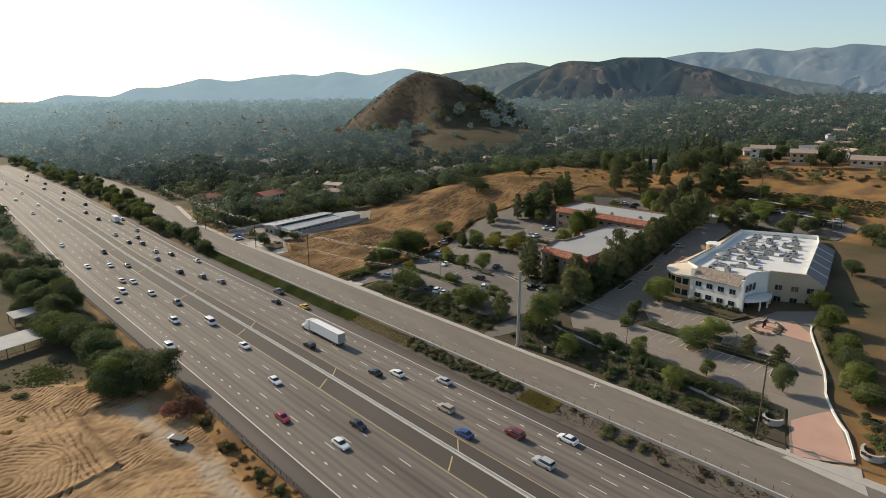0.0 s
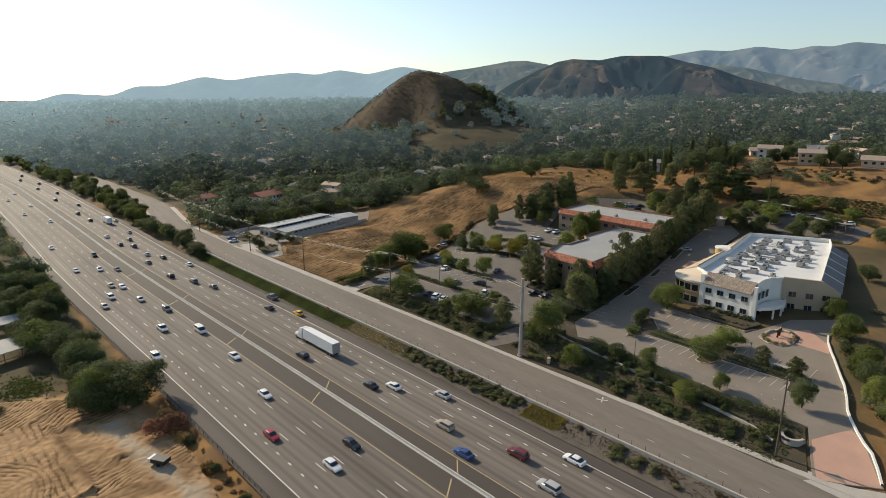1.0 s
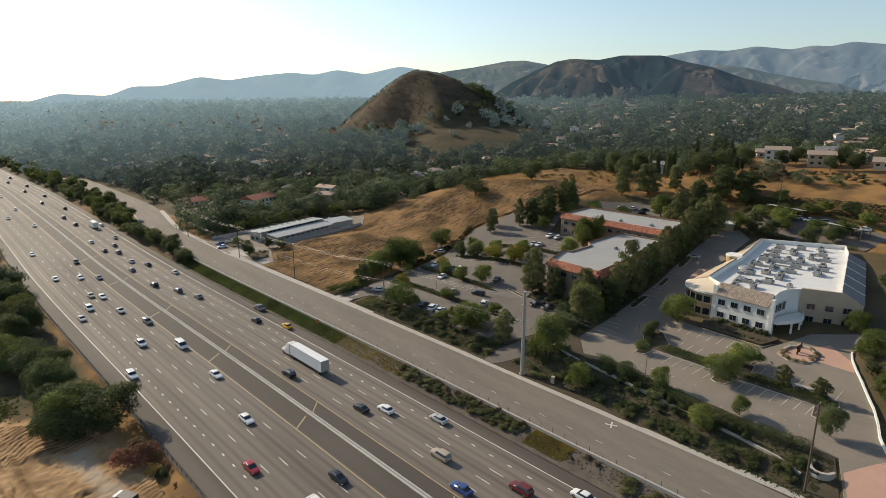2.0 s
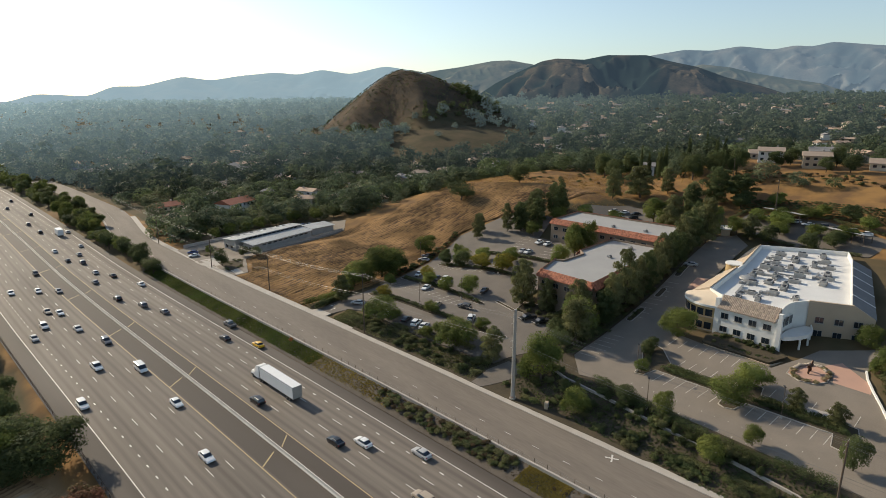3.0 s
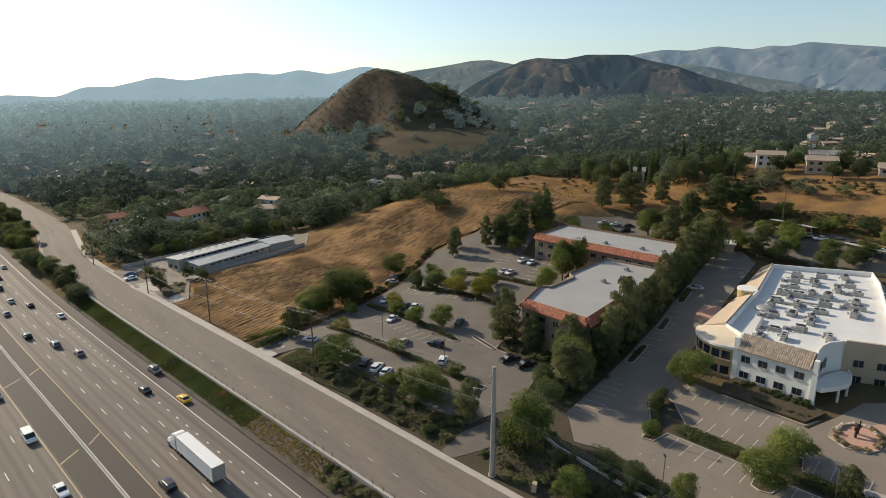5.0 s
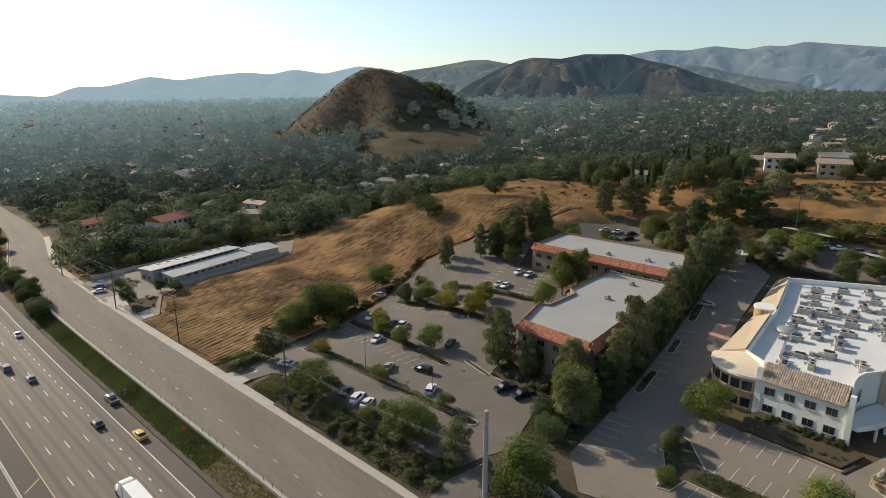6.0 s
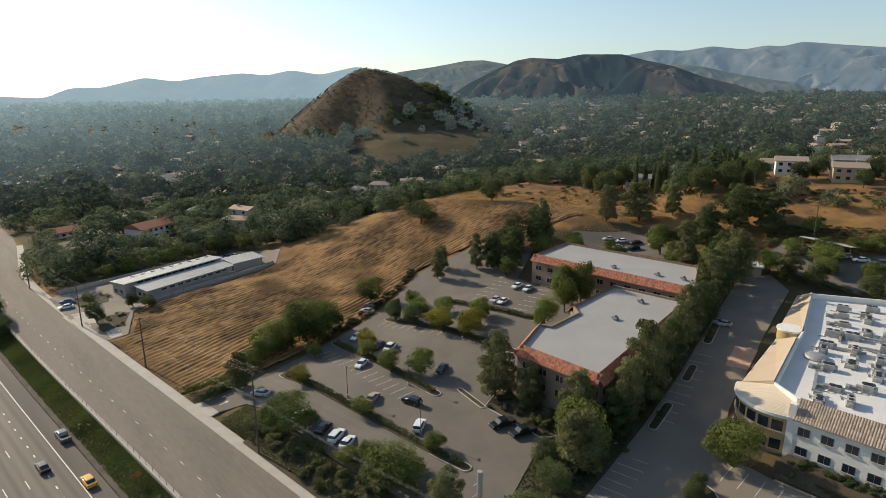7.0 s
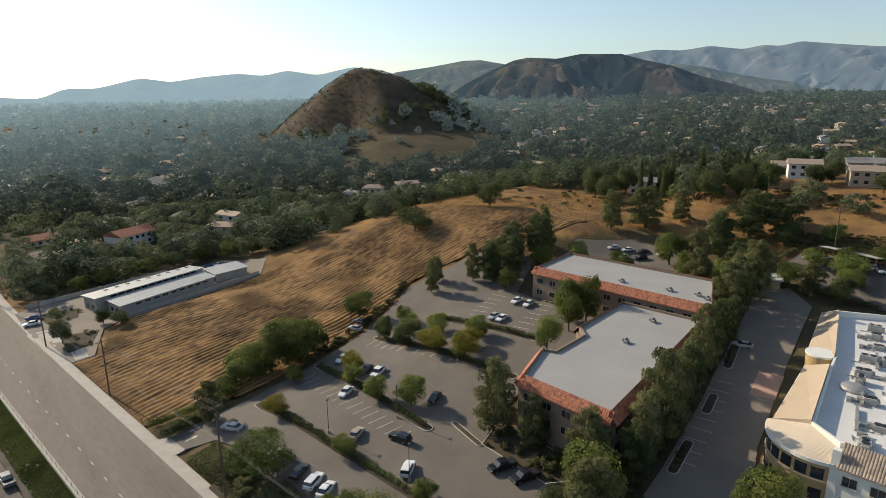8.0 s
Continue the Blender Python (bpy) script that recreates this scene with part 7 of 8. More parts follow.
tagged(solid("trim_drive_kerb", a, STUCCO_WHITE), "white curved kerb wall along the drive", "kerb", kind="structure")

# arrows on the drive to the offices
a = acc()
for cx, cy, k in ((-1.5, 79.6, 1), (0.2, 82.4, -1)):
    for dx, dy in ((0, 0),):
        p = [(-1.3, -0.09), (0.3, -0.09), (0.3, -0.4), (1.3, 0), (0.3, 0.4), (0.3, 0.09), (-1.3, 0.09)]
        c_, s_ = math.cos(-0.1), math.sin(-0.1)
        pts = [(cx + k * (u * c_ - v * s_), cy + k * (u * s_ + v * c_)) for u, v in p]
        add(a, [(x, y, gz(x, y) + 0.11) for x, y in pts], [(0, 1, 5, 6), (2, 3, 4)])
tagged(solid("trim_drive_arrow", a, PAINT), "white arrows painted on the car park drive", "road marking", kind="structure")

# painted parking bays, one object for each row
def bays(p, q, length, n, label, double=False):
    """n lines between bays, from p to q, each running to the left of the row."""
    p, q = Vector(p), Vector(q)
    d = (q - p).normalized()
    o = Vector((-d.y, d.x)) * length
    a = acc()
    for i in range(n):
        c = p.lerp(q, i / (n - 1))
        for k in ((-0.22, 0.22) if double else (0,)):
            s = c + d * k
            pts = [s - d * 0.075, s + d * 0.075, s + d * 0.075 + o, s - d * 0.075 + o]
            add(a, [(v.x, v.y, gz(v.x, v.y) + 0.1) for v in pts], [(0, 1, 2, 3)])
    return tagged(solid("trim_parking_bay", a, BAY_PAINT), label, "road marking", kind="structure")


WHITE_ROW = "white painted lines of a parking row"
bays((31.6, -20.5), (31.7, -34), -5.4, 6, WHITE_ROW)
bays((31.5, -41.5), (32, -56), -5.0, 7, WHITE_ROW)
bays((37.4, -20.5), (37.6, -34), 5.0, 6, WHITE_ROW)
bays((38, -41.8), (38.8, -58), 5.0, 7, WHITE_ROW)
bays((16.9, -18), (16.8, -60), 4.8, 16, WHITE_ROW)
bays((51.2, -13), (50.9, -35.5), -4.6, 9, WHITE_ROW)
bays((26, 0.2), (42, 2.9), -4.8, 7, WHITE_ROW)
bays((56, 4.6), (86, 10.2), -4.2, 9, WHITE_ROW)
bays((30.2, 84), (29.7, 46), -4.6, 15, WHITE_ROW)
bays((57.3, 90), (63, 60), 4.6, 12, WHITE_ROW)
bays((54, 90), (60, 60), -4.6, 12, WHITE_ROW)
bays((80, 62), (98, 66), -4.6, 7, WHITE_ROW)
bays((80, 74), (96, 77), 4.6, 7, WHITE_ROW)

# brick-coloured paving at the gate and the entrance
tagged(drape("pavement_gate", [(3.8, -72.5), (13.5, -67.8), (21.5, -73), (9, -81.2)], 0.1, BRICK_PINK), "pink brick paving at the gate", "pavement", kind="structure")
tagged(drape("pavement_entrance", [(53.6, -49.4), (58.4, -48.3), (60.5, -45.4), (64.5, -48), (57.6, -56), (53.4, -56.8)], 0.1, BRICK_PINK), "pink brick paving at the office entrance", "pavement", kind="structure")
tagged(drape("pavement_crossing", [(86, -2.2), (96, -0.6), (95, 4.2), (85, 2.4)], 0.1, BRICK_PINK), "pink brick crossing on the drive", "pavement", kind="structure")

# pale shrubs round the wedge-shaped bed
PALE_BED = [(50.3, -43.4), (50.2, -45.2), (51, -46.8), (52.8, -47.9), (54.8, -47.9), (56.6, -47.8), (51.6, -41.6), (53.4, -41.2), (58.4, -46), (50.9, -42.4)]
# planter wall before the white office
a = acc()
line = [(52.6, -19.5), (52.2, -36.2), (58.4, -38.4)]
for (x0, y0), (x1, y1) in zip(line, line[1:]):
    d = Vector((x1 - x0, y1 - y0))
    box(a, (x0 + x1) / 2, (y0 + y1) / 2, 3.9, d.length, 0.35, 1.9, math.atan2(d.y, d.x))
tagged(solid("wall_planter", a, STUCCO_TAN), "low tan planter wall before the office", "wall", kind="structure")
tagged(drape("ground_planter", [(52.7, -19), (52.5, -36), (58.4, -38), (60.2, -34), (60.3, -19), (57, -18)], 0.7, SOIL), "planted terrace soil before the office", "planting bed", kind="structure")

# round bed with boulders and a dark sculpture
bed("pavement_round_bed", [(51.2, -40.4), (54.5, -40.2), (58.4, -42), (60, -45), (57.6, -48.2), (52.6, -48.6), (50, -47), (49.4, -43.8)], "wedge-shaped bed with pink paving and boulders", 0.25, True, BRICK_PINK)
statue = thing("sculpture", pose(54.6, -44.2, gz(54.6, -44.2) + 0.25), "dark bronze abstract sculpture on a pink bed", "sculpture")
a = acc()
tube(a, (-0.9, 0, 0), (-0.3, 0, 1.6), 0.22, 0.3, 8)
tube(a, (0.9, 0.1, 0), (0.4, 0, 1.5), 0.2, 0.3, 8)
tube(a, (-0.7, 0, 1.5), (0.9, 0, 1.8), 0.42, 0.4, 9)
tube(a, (0.8, 0, 1.8), (1.3, 0, 2.7), 0.28, 0.18, 8)
solid("figure", a, material("dark_bronze", (0.07, 0.035, 0.02), None, 1, 6, 0.45, metal=0.7), statue)
ROCK = material("pale_boulder", (0.4, 0.34, 0.27), (0.28, 0.24, 0.2), 1.2, 7, 0.95, bump=0.4)
rock_rng = random.Random(3)


def boulder(x, y, r):
    bm = bmesh.new()
    bmesh.ops.create_icosphere(bm, subdivisions=2, radius=r)
    for v in bm.verts:
        v.co *= 0.8 + 0.4 * noise.noise(v.co * 1.4 + Vector((x, y, 0)))
        v.co.z *= 0.75
    me = bpy.data.meshes.new("boulder")
    bm.to_mesh(me)
    bm.free()
    me.materials.append(ROCK)
    ob = tagged(new("boulder", me), "pale rounded boulder beside the planting bed", "boulder", "boulders")
    ob.location = (x, y, gz(x, y) + 0.35 + r * 0.2)


for i in range(14):
    t = -0.9 + i * 0.2
    boulder(54.6 + 4.2 * math.cos(t), -44.4 + 3.2 * math.sin(t), rock_rng.uniform(0.35, 0.75))

# curved sign walls at the gate
for cx, cy, t0, lab in ((12.2, -65, 1.2, "low curved pale stone entrance wall with a sign panel"), (13.6, -83, 1.2, "curved pale stone entrance wall with a sign panel")):
    ob = thing("entrance_wall", pose(cx, cy, gz(cx, cy)), lab, "wall", "entrance walls")
    arc_ = [(2.9 * math.cos(t), 2.2 * math.sin(t)) for t in np.linspace(t0, t0 + 3.3, 15)]
    arc_in = [(2.55 * math.cos(t), 1.85 * math.sin(t)) for t in np.linspace(t0, t0 + 3.3, 15)]
    solid("curved_wall", ribbon(acc(), arc_, arc_in, 0.82, 0, 1.3), BLOCK, ob)
    solid("coping", ribbon(acc(), [(x * 1.04, y * 1.04) for x, y in arc_], [(x * 0.96, y * 0.96) for x, y in arc_in], 0.95, 0, 0.14), CONCRETE, ob)
    mid_ = arc_[7]
    solid("sign_panel", box(acc(), mid_[0] * 1.02, mid_[1] * 1.02, 0.35, 1.9, 0.1, 0.6, math.atan2(mid_[1], mid_[0]) + math.pi / 2), BLACK, ob, "dark blank sign panel")

# gatehouse roof and bins behind the offices
kiosk = thing("kiosk", pose(148, 19.5, gz(148, 19.5), rz=20), "small flat-roofed kiosk beside the drive", "kiosk")
solid("wall", box(acc(), 0, 0, -0.3, 4.2, 3.2, 3.0), STUCCO_TAN, kiosk)
solid("roof", box(acc(), 0, 0, 2.7, 7.4, 4.4, 0.35), ROOF_WHITE, kiosk, "flat white overhanging roof")
cab_ = thing("electrical_cabinet", pose(2.4, -8.4, gz(2.4, -8.4) + 0.05, rz=30), "beige electrical cabinet beside the pavement", "cabinet")
solid("housing", box(acc(), 0, 0, 0, 1.3, 0.8, 1.5), STUCCO_TAN, cab_)
solid("door", box(acc(), 0, -0.42, 0.15, 1.1, 0.05, 1.2), STEEL, cab_)

# ---- banks and beds full of shrubs ----
tagged(drape("ground_bank", [(1.9, -66), (1.2, -25), (-1.2, 4), (-1.9, 20), (-5.2, 62), (3.2, 66), (3.9, 40), (7.3, 13), (17, 8.8), (35.5, 16), (47, 15.8), (62, 13.5), (100, 18), (107, 15.2), (76, 9), (52, 4.8), (42.5, 3.6), (24, 0.6), (15.8, -7), (18, -14), (16.6, -28), (16.3, -50), (16.2, -65.5), (3.8, -71)], 0.06, SOIL, 2.0, 0.2),
       "dark mulched bank between pavement and car parks", "planting bed", kind="structure")
STUB = [(-1.3, 12.4), (-1.5, 9.2), (5.4, 5.2), (9.6, 5.3), (10.1, 10.6), (4.6, 12.9)]
tagged(drape("pavement_stub", STUB, 0.14, LOT), "short dark paved stub drive beside the steel pole", "pavement", kind="structure")
bank_rng = random.Random(12)
THICKETS = {}


def sow(key, x, y, h, w, z=None):
    """Keeps a far shrub for the joined thickets."""
    THICKETS.setdefault(key, []).append((x, y, h, w))


# the bank beside the white office's car park
for i in range(120):
    y = bank_rng.uniform(-64, 6)
    lo = float(np.interp(y, [-66, 0, 10], [3.5, 1.6, 1.2]))
    hi = float(np.interp(y, [-66, -50, -20, -10, 6], [13, 13, 14, 13, 16]))
    x = bank_rng.uniform(lo, hi)
    near_edge = (hi - x) < 3
    grow(bank_rng.choice(("bush", "bush", "clip", "bush")), x, y, bank_rng.uniform(0.9, 2.6 if near_edge else 1.8), bank_rng.uniform(1.6, 3.4))
for i in range(60):
    y = bank_rng.uniform(8, 64)
    lo, hi = float(np.interp(y, [0, 20, 64], [0.6, -0.8, -3.2])), float(np.interp(y, [8, 13, 40, 64], [10, 6.8, 3.5, 2.8]))
    if y < 14:
        continue
    grow(bank_rng.choice(("bush", "clip", "bush")), bank_rng.uniform(lo, hi), y, bank_rng.uniform(0.8, 2.2), bank_rng.uniform(1.4, 3.4))
# trimmed green hedge blocks by the parked cars
for row in (("round", 8.5, 36, 3.6, 6), ("round", 8.8, 31, 3.2, 5.5), ("round", 5.6, 39, 3, 5)):
    grow(*row)
# between the offices and the drive
for i in range(70):
    t = bank_rng.random()
    x = 26 + t * 92
    y = 3.4 + max(0, x - 45) * 0.19 + bank_rng.uniform(0, 3.6)
    sow(bank_rng.choice(("bush", "bush", "clip", "drybush")), x, y, bank_rng.uniform(0.8, 3), bank_rng.uniform(1.4, 3.2))
# clipped balls before the tiled office
for i in range(36):
    x, y = bank_rng.uniform(36.6, 44), bank_rng.uniform(17, 33)
    s = bank_rng.uniform(1.1, 2.2)
    grow("clip", x, y, s, s * 1.15)
# islands
for p, q, n in (((33.8, -20), (34.6, -58), 14), ((53.5, 3), (61.5, 4.4), 5), ((94, 10.4), (105, 13), 6), ((29, -16.6), (42, -11), 8), ((54, -21), (55, -36), 12), ((58, -20), (59, -33), 9)):
    for i in range(n):
        t = (i + bank_rng.random()) / n
        grow(bank_rng.choice(("bush", "clip")), p[0] + (q[0] - p[0]) * t + bank_rng.uniform(-0.6, 0.6), p[1] + (q[1] - p[1]) * t, bank_rng.uniform(0.7, 1.6), bank_rng.uniform(1.2, 2.2))
for i in range(20):
    y = bank_rng.uniform(-35, -20)
    grow("bush", 59.2 + bank_rng.uniform(-1.5, 1), y, bank_rng.uniform(0.9, 1.7), bank_rng.uniform(1.0, 1.8), gz(57, y) + 0.6)
# bank between the freeway and the frontage road
for i in range(150):
    y = bank_rng.uniform(-18, 23)
    sow(bank_rng.choice(("clip", "drybush", "bush", "clip", "bush")), float(median_x(y)) + bank_rng.uniform(26.6, 30.4), y, bank_rng.uniform(0.5, 1.3), bank_rng.uniform(1.2, 2.6))
for i in range(34):
    y = bank_rng.uniform(-100, -26)
    sow(bank_rng.choice(("clip", "drybush", "drybush")), float(median_x(y)) + bank_rng.uniform(26.6, 30.4), y, bank_rng.uniform(0.4, 0.9), bank_rng.uniform(0.9, 2.0))
for i in range(14):
    y = bank_rng.uniform(-52, -42)
    sow("clip", float(median_x(y)) + bank_rng.uniform(27, 29.5), y, bank_rng.uniform(0.7, 1.3), bank_rng.uniform(1.6, 2.6))
# dry growth along the guard rail
for i in range(60):
    y = bank_rng.uniform(-50, 22)
    sow(bank_rng.choice(("rust", "rust", "drybush")), float(median_x(y)) - bank_rng.uniform(30.4, 34.4), y, bank_rng.uniform(0.5, 1.3), bank_rng.uniform(1.2, 2.6))
# hedge at the field's corner and along the car park's far side
for i in range(22):
    t = i / 21
    sow("bush", -4 + 12 * t + bank_rng.uniform(-0.5, 0.5), 84.5 + 2.2 * t, bank_rng.uniform(1.6, 2.8), bank_rng.uniform(2.2, 3.4))
for i in range(60):
    t = bank_rng.random()
    x = 34 + 50 * t
    sow(bank_rng.choice(("bush", "drybush", "bush")), x, 91.5 + (x - 34) * 0.41 + bank_rng.uniform(-0.5, 2.5), bank_rng.uniform(0.8, 2), bank_rng.uniform(1.4, 2.8))
for x, y in PALE_BED:
    grow("straw", x, y, bank_rng.uniform(0.8, 1.3), bank_rng.uniform(1.4, 2.2))
# gate side and the bare slope beside the white office
for i in range(46):
    t = bank_rng.random()
    x, y = 12 + 54 * t, -84 + 29 * t + bank_rng.uniform(-7, 1.5)
    sow(bank_rng.choice(("bush", "clip", "bush")), x, y, bank_rng.uniform(1.4, 4), bank_rng.uniform(2.2, 4.5))
for i in range(26):
    sow(bank_rng.choice(("bush", "drybush", "clip")), bank_rng.uniform(86, 150), bank_rng.uniform(-80, -54), bank_rng.uniform(1, 2.4), bank_rng.uniform(2, 4))
# green slope beside the east car park
for row in range(8):  # vine rows along the foot of the slope
    for j in range(44):
        y = -44 + j * 1.6 + bank_rng.uniform(-0.4, 0.4)
        sow(bank_rng.choice(("clip", "clip", "bush")), 176 + row * 2.0 - 0.25 * max(0.0, y) + bank_rng.uniform(-0.3, 0.3), y, bank_rng.uniform(0.7, 1.3), bank_rng.uniform(1.5, 2.2))
for i in range(90):  # brush under the crest gardens
    y = bank_rng.uniform(-60, 60)
    sow(bank_rng.choice(("bush", "drybush", "drybush", "clip")), bank_rng.gauss(217, 5), y, bank_rng.uniform(0.8, 2.2), bank_rng.uniform(2, 4))
for x, y, h, w in ((168, 6, 6, 8), (176, -6, 6, 8), (160, -20, 6, 8), (183, 14, 6, 8), (150, 30, 7, 9), (142, 31, 8, 9), (160, 34, 8, 9)):
    grow(bank_rng.choice(("fresh", "round")), x, y, h, w)
# lawn and shrubs in the warehouse forecourt
tagged(drape("ground_lawn", [(-9.5, 176), (-1, 178), (1.5, 188), (-11, 190)], 0.12, SOIL), "small lawn in the warehouse forecourt", "lawn", kind="structure")
tagged(drape("ground_lawn", [(-10, 148), (-3.5, 150), (1, 160), (-9, 164)], 0.12, SOIL), "small lawn in the warehouse forecourt", "lawn", kind="structure")
for i in range(14):
    sow("clip", bank_rng.uniform(-10, 1), bank_rng.choice((bank_rng.uniform(149, 163), bank_rng.uniform(177, 189))), bank_rng.uniform(0.6, 1.4), bank_rng.uniform(1.2, 2.4))
# sparse shrubs on the dry hill
for i in range(50):
    x, y = bank_rng.uniform(165, 260), bank_rng.uniform(60, 165)
    sow(bank_rng.choice(("bush", "drybush", "clip")), x, y, bank_rng.uniform(1, 2.6), bank_rng.uniform(2, 4))


THICKET_LOOK = {"bush": (LEAF_DARK, "dark green thicket of uncounted shrubs"), "clip": (LEAF_OLIVE, "olive-green thicket of uncounted shrubs"), "rust": (RUST_WEEDS, "rust-brown thicket of uncounted dry shrubs"), "drybush": (BROWN_WEEDS, "brown thicket of uncounted dry shrubs")}
thicket_rng = np.random.RandomState(8)
for key, rows in THICKETS.items():
    V = []
    shapes = [leaf_cloud(thicket_rng, lumps_of(thicket_rng, "shrub"), 560, 0.06)[0] for _ in range(5)]
    for x, y, h, w in rows:
        p = shapes[thicket_rng.randint(5)]
        t = thicket_rng.uniform(0, 6.28)
        V.append(np.stack([x + (p[:, 0] * math.cos(t) - p[:, 1] * math.sin(t)) * w, y + (p[:, 0] * math.sin(t) + p[:, 1] * math.cos(t)) * w, gz(x, y) + p[:, 2] * h], -1))
    xyz = np.concatenate(V)
    tagged(new("thicket", grid_mesh("thicket", xyz, np.arange(len(xyz)).reshape(-1, 3), THICKET_LOOK[key][0], smooth=False)), THICKET_LOOK[key][1], "thicket", kind="stuff")


def tufts(name, label, n, place_, leaf, size):
    """Uncounted grass tufts as one object."""
    pts = np.array([place_() for _ in range(n)])
    z = ground_z(pts[:, 0], pts[:, 1])
    lumps = [(x, y, zz, size * 1.1, size * 0.7) for (x, y), zz in zip(pts, z)]
    xyz, f = leaf_cloud(np.random.RandomState(n), lumps, n * 6, size)
    return tagged(new(name, grid_mesh(name, xyz, f, leaf, smooth=False)), label, "grass", kind="stuff")


def verge(y0, y1):
    def pick_():
        y = bank_rng.uniform(y0, y1)
        return (float(median_x(y)) + bank_rng.uniform(26.2, 31.2), y)
    return pick_


tufts("grass_verge", "green grass on the freeway bank", 14000, verge(50, 175), GRASS_GREEN, 0.19)
tufts("grass_verge_dry", "dry yellow grass on the freeway bank", 1500, verge(18, 54), STRAW_WEEDS, 0.17)
tufts("grass_verge_brown", "brown weeds on the freeway bank", 3000, verge(-110, 30), BROWN_WEEDS, 0.12)
tufts("grass_verge_gold", "golden grass patch on the freeway bank", 1700, verge(-30, -20), STRAW_WEEDS, 0.17)


# ---- the dirt yard west of the freeway ----
YARD = [(-83.4, 18), (-87, 33), (-94, 50), (-112, 62), (-125, 70), (-125.6, -21.8), (-83.8, -21.8)]
yx, yy = np.meshgrid(np.arange(-126, -83, 0.26), np.arange(-22, 68, 0.26), indexing="ij")
yard_keep = inside(YARD, yx, yy)
wander = 3.2 * noise2(yx, yy, 17, 61) + 1.0 * noise2(yx, yy, 5, 66) + 0.25 * noise2(yx, yy, 1.3, 60)
patchy = noise2(yx, yy, 11, 67)
loop = np.hypot(yx + 119, (yy - 19) * 0.8) + wander * 0.5
graded = np.cos((yx * 0.99 + yy * 0.12 + wander * 0.5) * 2 * math.pi / 1.45) * ((yx > -113) & (yx < -102.5 - (yy - 12) * 0.12) & (yy > 10) & (yy < 46))
loops = np.cos(loop * 2 * math.pi / 1.25) * (loop < 13)
sweep = np.cos((yy * 0.9 - yx * 0.45 + wander) * 2 * math.pi / 1.3) * ((yy > 34) | (yx > -101)) * (patchy > -0.35)
turn = np.cos((np.hypot(yx + 97, yy + 14) + wander * 0.4) * 2 * math.pi / 2.3) * (yy < 9) * 0.5
track = np.clip(np.where(loop < 13, loops, np.where(yy < 9, turn, np.where(np.abs(graded) > 0, graded, sweep))), 0, 1)
track = np.clip((track - 0.3) / 0.4, 0, 1) * np.clip(0.75 + 0.8 * noise2(yx, yy, 7, 62), 0, 1) * np.clip(0.85 + 0.6 * noise2(yx, yy, 1.1, 59), 0, 1)
berm = np.exp(-(((yx + 104.7 - (42 - yy) * 0.12) / 0.7) ** 2)) * ((yy > 11) & (yy < 43)) + np.exp(-(((yy - 11.2 - (yx + 101) * 0.24) / 0.7) ** 2)) * ((yx < -101) & (yx > -114))
heap = np.exp(-(((yx + 100) / 3.5) ** 2 + ((yy - 39.5) / 1.3) ** 2)) + 0.6 * np.exp(-(((yx + 95) / 1.6) ** 2 + ((yy - 20) / 1.2) ** 2))
lane_mid = np.interp(yy, [-40, -13, 11, 31], [-81.5, -85.5, -89.2, -93.5])
gravel = np.clip(1.25 - np.abs(yx - lane_mid) / 2.4 + 0.5 * noise2(yx, yy, 3, 68), 0, 1) * (yy < 36)
stain = np.clip(0.55 * noise2(yx, yy, 6, 69) + 0.5 * noise2(yx, yy, 1.6, 70) + 0.1, 0, 1)
dark_ = np.clip(track * 0.95 + heap * 0.8 + berm * 0.5 + stain * 0.75, 0, 1) * (1 - 0.75 * gravel)
yz = ground_z(yx, yy) + 0.85 - 0.14 * track * (1 - gravel) + 0.5 * berm + 0.8 * heap + 0.1 * noise2(yx, yy, 0.8, 63) + 0.12 * noise2(yx, yy, 4, 65) + 0.3 * noise2(yx, yy, 18, 64)
yi = np.arange(yx.size).reshape(yx.shape)
yc = yard_keep[:-1, :-1] & yard_keep[1:, :-1] & yard_keep[1:, 1:] & yard_keep[:-1, 1:]
yq = np.stack([yi[:-1, :-1], yi[1:, :-1], yi[1:, 1:], yi[:-1, 1:]], -1)[yc]
nt = DIRT.node_tree
rut_tone, rut_mix = nt.nodes.new("ShaderNodeVertexColor"), nt.nodes.new("ShaderNodeMix")
rut_tone.layer_name = "track"
rut_mix.data_type = "RGBA"
rut_mix.inputs[7].default_value = (0.13, 0.075, 0.036, 1)
bs = nt.nodes["Principled BSDF"]
old = bs.inputs["Base Color"].links[0].from_socket
rut_split, gravel_mix = nt.nodes.new("ShaderNodeSeparateColor"), nt.nodes.new("ShaderNodeMix")
gravel_mix.data_type = "RGBA"
gravel_mix.inputs[7].default_value = (0.36, 0.3, 0.225, 1)
nt.links.new(rut_tone.outputs[0], rut_split.inputs[0])
nt.links.new(rut_split.outputs[0], rut_mix.inputs[0])
nt.links.new(rut_split.outputs[1], gravel_mix.inputs[0])
nt.links.new(old, rut_mix.inputs[6])
nt.links.new(rut_mix.outputs[2], gravel_mix.inputs[6])
nt.links.new(gravel_mix.outputs[2], bs.inputs["Base Color"])
me = grid_mesh("ground_yard", np.stack([yx, yy, yz], -1).reshape(-1, 3), yq, DIRT)
tone = me.color_attributes.new("track", "FLOAT_COLOR", "POINT")
st, sg = dark_.reshape(-1), (gravel * 0.8).reshape(-1)
tone.data.foreach_set("color", np.stack([st, sg, st, np.ones_like(st)], -1).astype(np.float32).ravel())
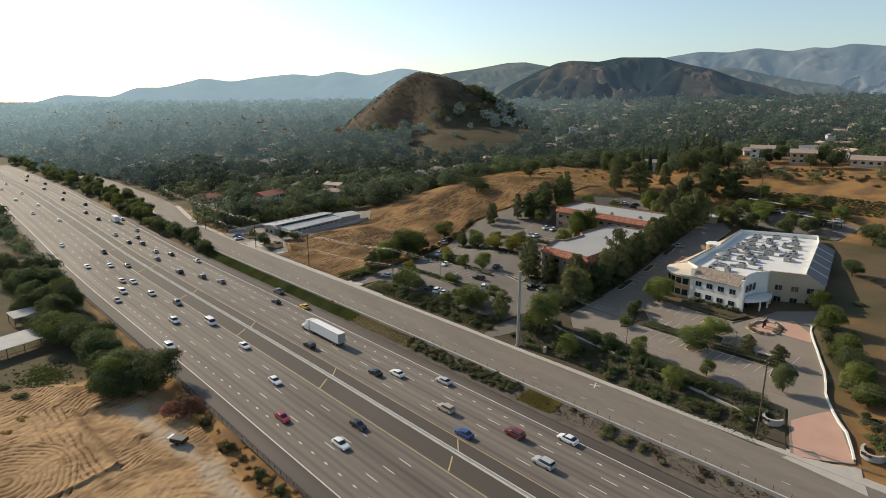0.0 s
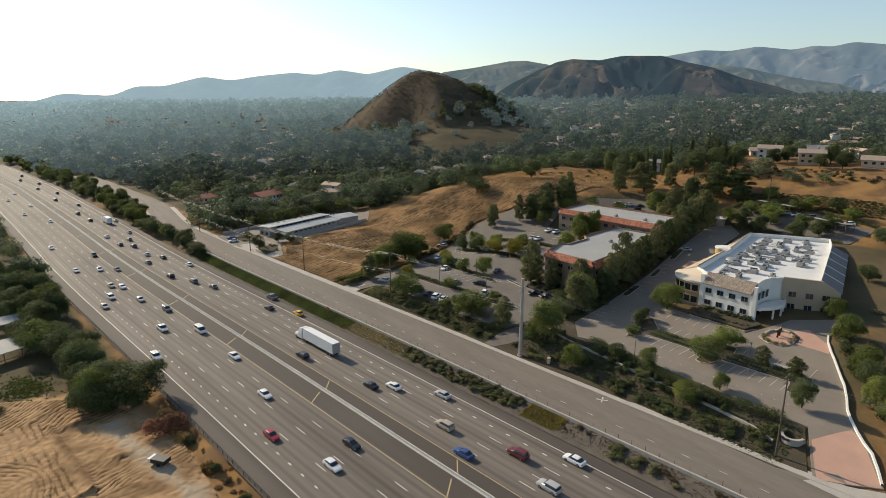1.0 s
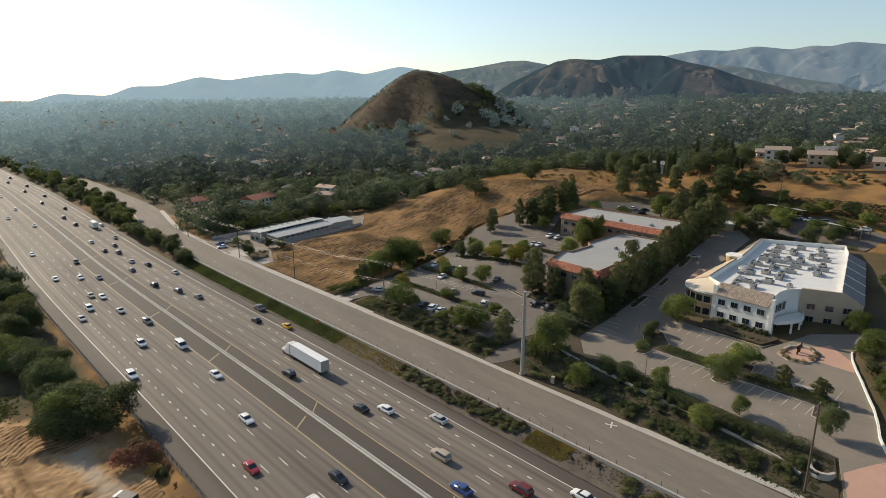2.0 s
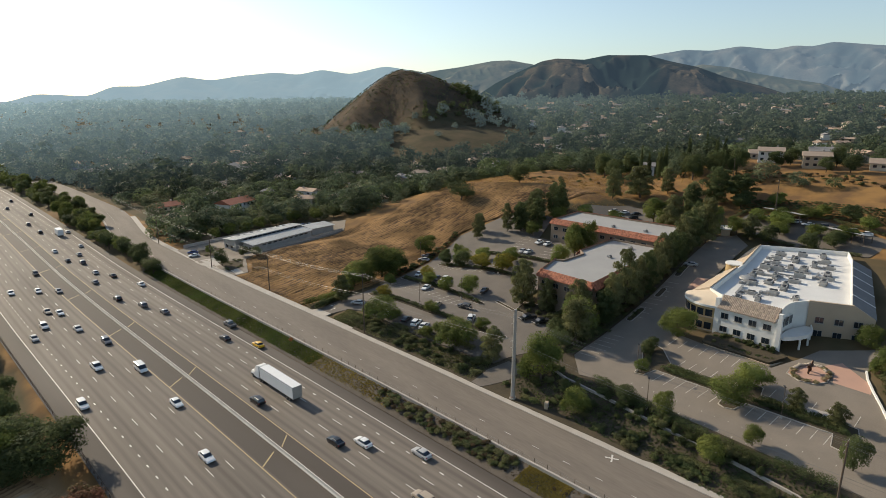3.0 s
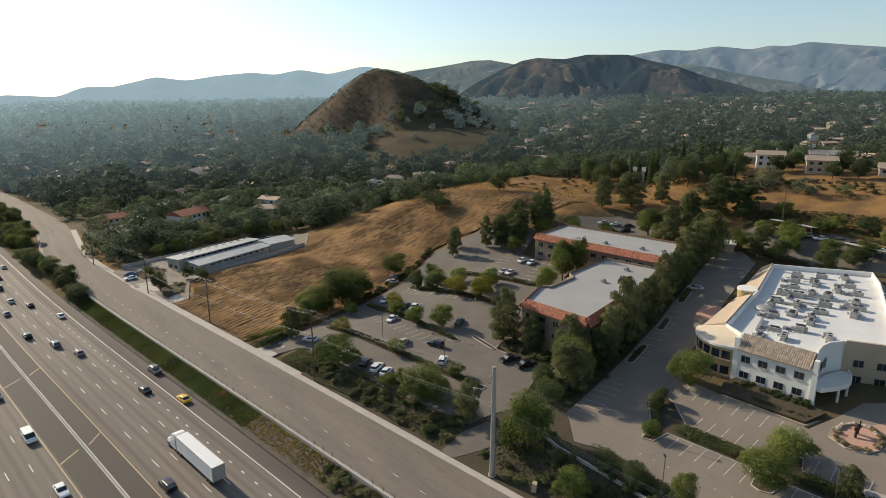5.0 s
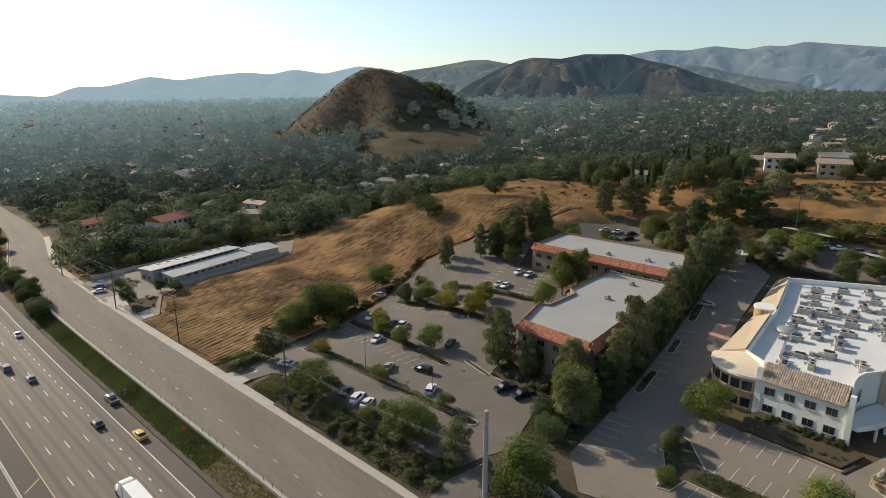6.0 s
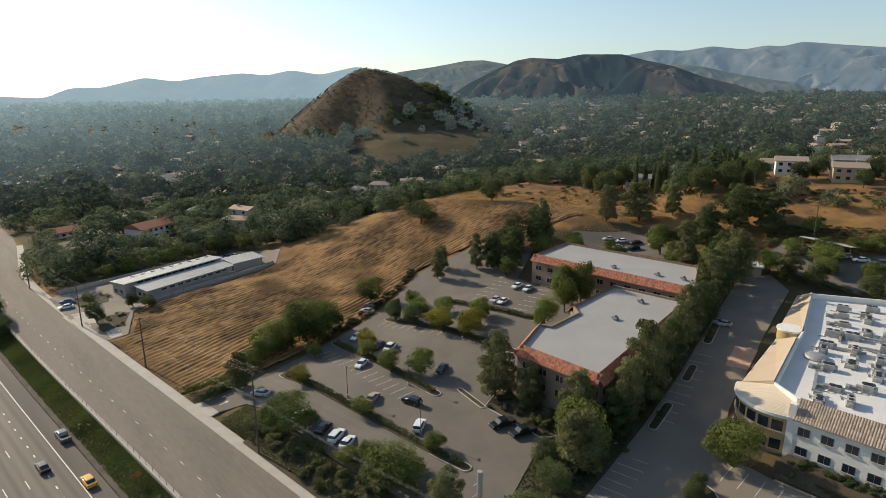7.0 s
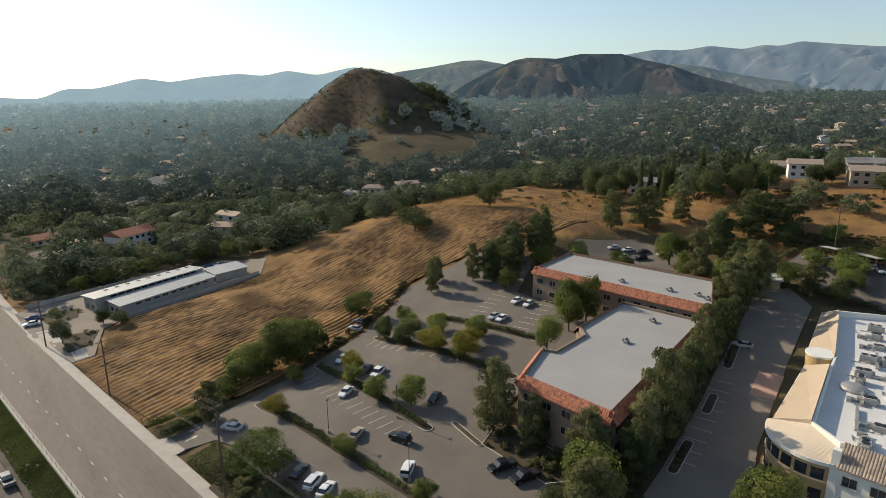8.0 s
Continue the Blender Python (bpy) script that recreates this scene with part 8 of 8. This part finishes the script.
tagged(new("ground_yard", me), "tan graded dirt yard with curved vehicle tracks", "ground", kind="structure")


SHED_ROOF = material("weathered_metal_roof", (0.5, 0.49, 0.46), (0.36, 0.355, 0.34), 0.3, 4, 0.8, bump=0.1, spec=0.2)


def canopy(x, y, rz, L, W, h, label):
    z = gz(x, y)
    ob = thing("shed", pose(x, y, z, rz=rz), label, "shed", "open sheds")
    a = acc()
    add(a, [(-L / 2, -W / 2, h - 0.3), (L / 2, -W / 2, h - 0.3), (L / 2, W / 2, h + 0.5), (-L / 2, W / 2, h + 0.5), (-L / 2, -W / 2, h - 0.12), (L / 2, -W / 2, h - 0.12), (L / 2, W / 2, h + 0.68), (-L / 2, W / 2, h + 0.68)], BOX)
    solid("roof", a, SHED_ROOF, ob, "grey corrugated metal roof")
    for i in range(int(L // 4) + 1):
        for s in (-1, 1):
            solid("post", box(acc(), -L / 2 + 0.3 + i * (L - 0.6) / int(L // 4), s * (W / 2 - 0.3), -0.4, 0.18, 0.18, h + (0.8 if s > 0 else 0.25)), WOOD, ob)
    for i in range(int(L // 4)):
        solid("rail", box(acc(), -L / 2 + 2.2 + i * 4, -W / 2 + 0.3, 0.9, 3.8, 0.08, 0.12), WOOD, ob)


canopy(161, -19, 72, 17, 5.5, 2.8, "open carport shed with a grey metal roof")
canopy(171, 6, 72, 17, 5.5, 2.8, "open carport shed with a grey metal roof")
canopy(-113.5, 93, 20, 23, 9, 3.2, "long open stable shed with a grey metal roof")
canopy(-107, 120, 15, 9, 6, 3.0, "open carport shed with a grey metal roof")
trailer = thing("utility_trailer", pose(-89.2, 12, gz(-89.2, 12) + 0.9, rz=35), "small dark utility trailer with a white front on the dirt", "trailer")
solid("bed", box(acc(), 0, 0, 0.5, 2.0, 3.2, 0.9), BLACK, trailer)
solid("hood", box(acc(), 0, 1.9, 0.5, 1.9, 0.9, 0.8), TRUCK_WHITE, trailer)
for s in (-1, 1):
    solid("wheel", tube(acc(), (s * 0.95, -0.2, 0.35), (s * 1.15, -0.2, 0.35), 0.35, 0.35, 12), RUBBER, trailer)


def yard_spot():
    while True:
        x, y = bank_rng.uniform(-150, -84), bank_rng.uniform(5, 62)
        if noise2(np.array(x), np.array(y), 11, 91) > 0.15 and bool(inside(YARD, np.array(x), np.array(y))):
            return (x, y)


tufts("grass_yard", "dry weeds over the dirt yard", 900, yard_spot, STRAW_WEEDS, 0.22)
tufts("grass_yard_green", "low green weeds by the sheds", 700, lambda: (bank_rng.gauss(-107, 3.5), bank_rng.gauss(69, 4)), GRASS_GREEN, 0.25)
for row in (("bush", -116.4, 65, 2.2, 4), ("clip", -113.4, 57, 2.2, 3.6), ("drybush", -114.3, 45, 1.6, 3), ("drybush", -117.3, 40, 1.5, 3), ("bush", -81.9, 17, 2, 2.6), ("bush", -81.2, 4, 2, 2.6), ("bush", -80.3, -9, 2, 2.8), ("bush", -79.3, -16, 2.2, 3)):
    grow(*row)


def field_spot():
    while True:
        x, y = bank_rng.uniform(-12, 165), bank_rng.uniform(84, 180)
        if bool(inside(FIELD, np.array(x), np.array(y))):
            return (x, y)


def slope_spot():
    while True:
        x, y = bank_rng.uniform(112, 232), bank_rng.uniform(40, 200)
        if not any(bool(inside(p, np.array(x), np.array(y))) for p in (FIELD, REAR_LOT, EAST_LOT)):
            return (x, y)


def bank_spot():
    y = bank_rng.uniform(13.5, 74)
    return (bank_rng.uniform(float(np.interp(y, [0, 20, 74], [0.4, -1.0, -5])), float(np.interp(y, [6, 13, 40, 74], [12, 6.8, 3.6, 1.5]))), y)


def front_spot():
    y = bank_rng.uniform(-66, 6)
    return (bank_rng.uniform(2.4, 15), y)


def court_spot():
    while True:
        x, y = bank_rng.uniform(17, 62), bank_rng.uniform(0, 16)
        if bool(inside([(17, 9), (35.6, 16.4), (47, 15.6), (62, 13), (60, 6), (42.5, 4), (24.5, 1)], np.array(x), np.array(y))):
            return (x, y)


tufts("ground_cover_court", "low green lawn and ground cover between the car parks", 4200, court_spot, LEAF_DARK, 0.18)
tufts("ground_cover", "low green ground cover on the office bank", 5000, bank_spot, LEAF_OLIVE, 0.2)
tufts("ground_cover_front", "low green ground cover on the car park bank", 4600, front_spot, LEAF_DARK, 0.2)
tufts("stubble", "dry straw stubble over the field", 15000, field_spot, GRASS_DRY, 0.14)
tufts("grass_slope", "dry golden grass on the slope", 9000, slope_spot, GRASS_DRY, 0.22)
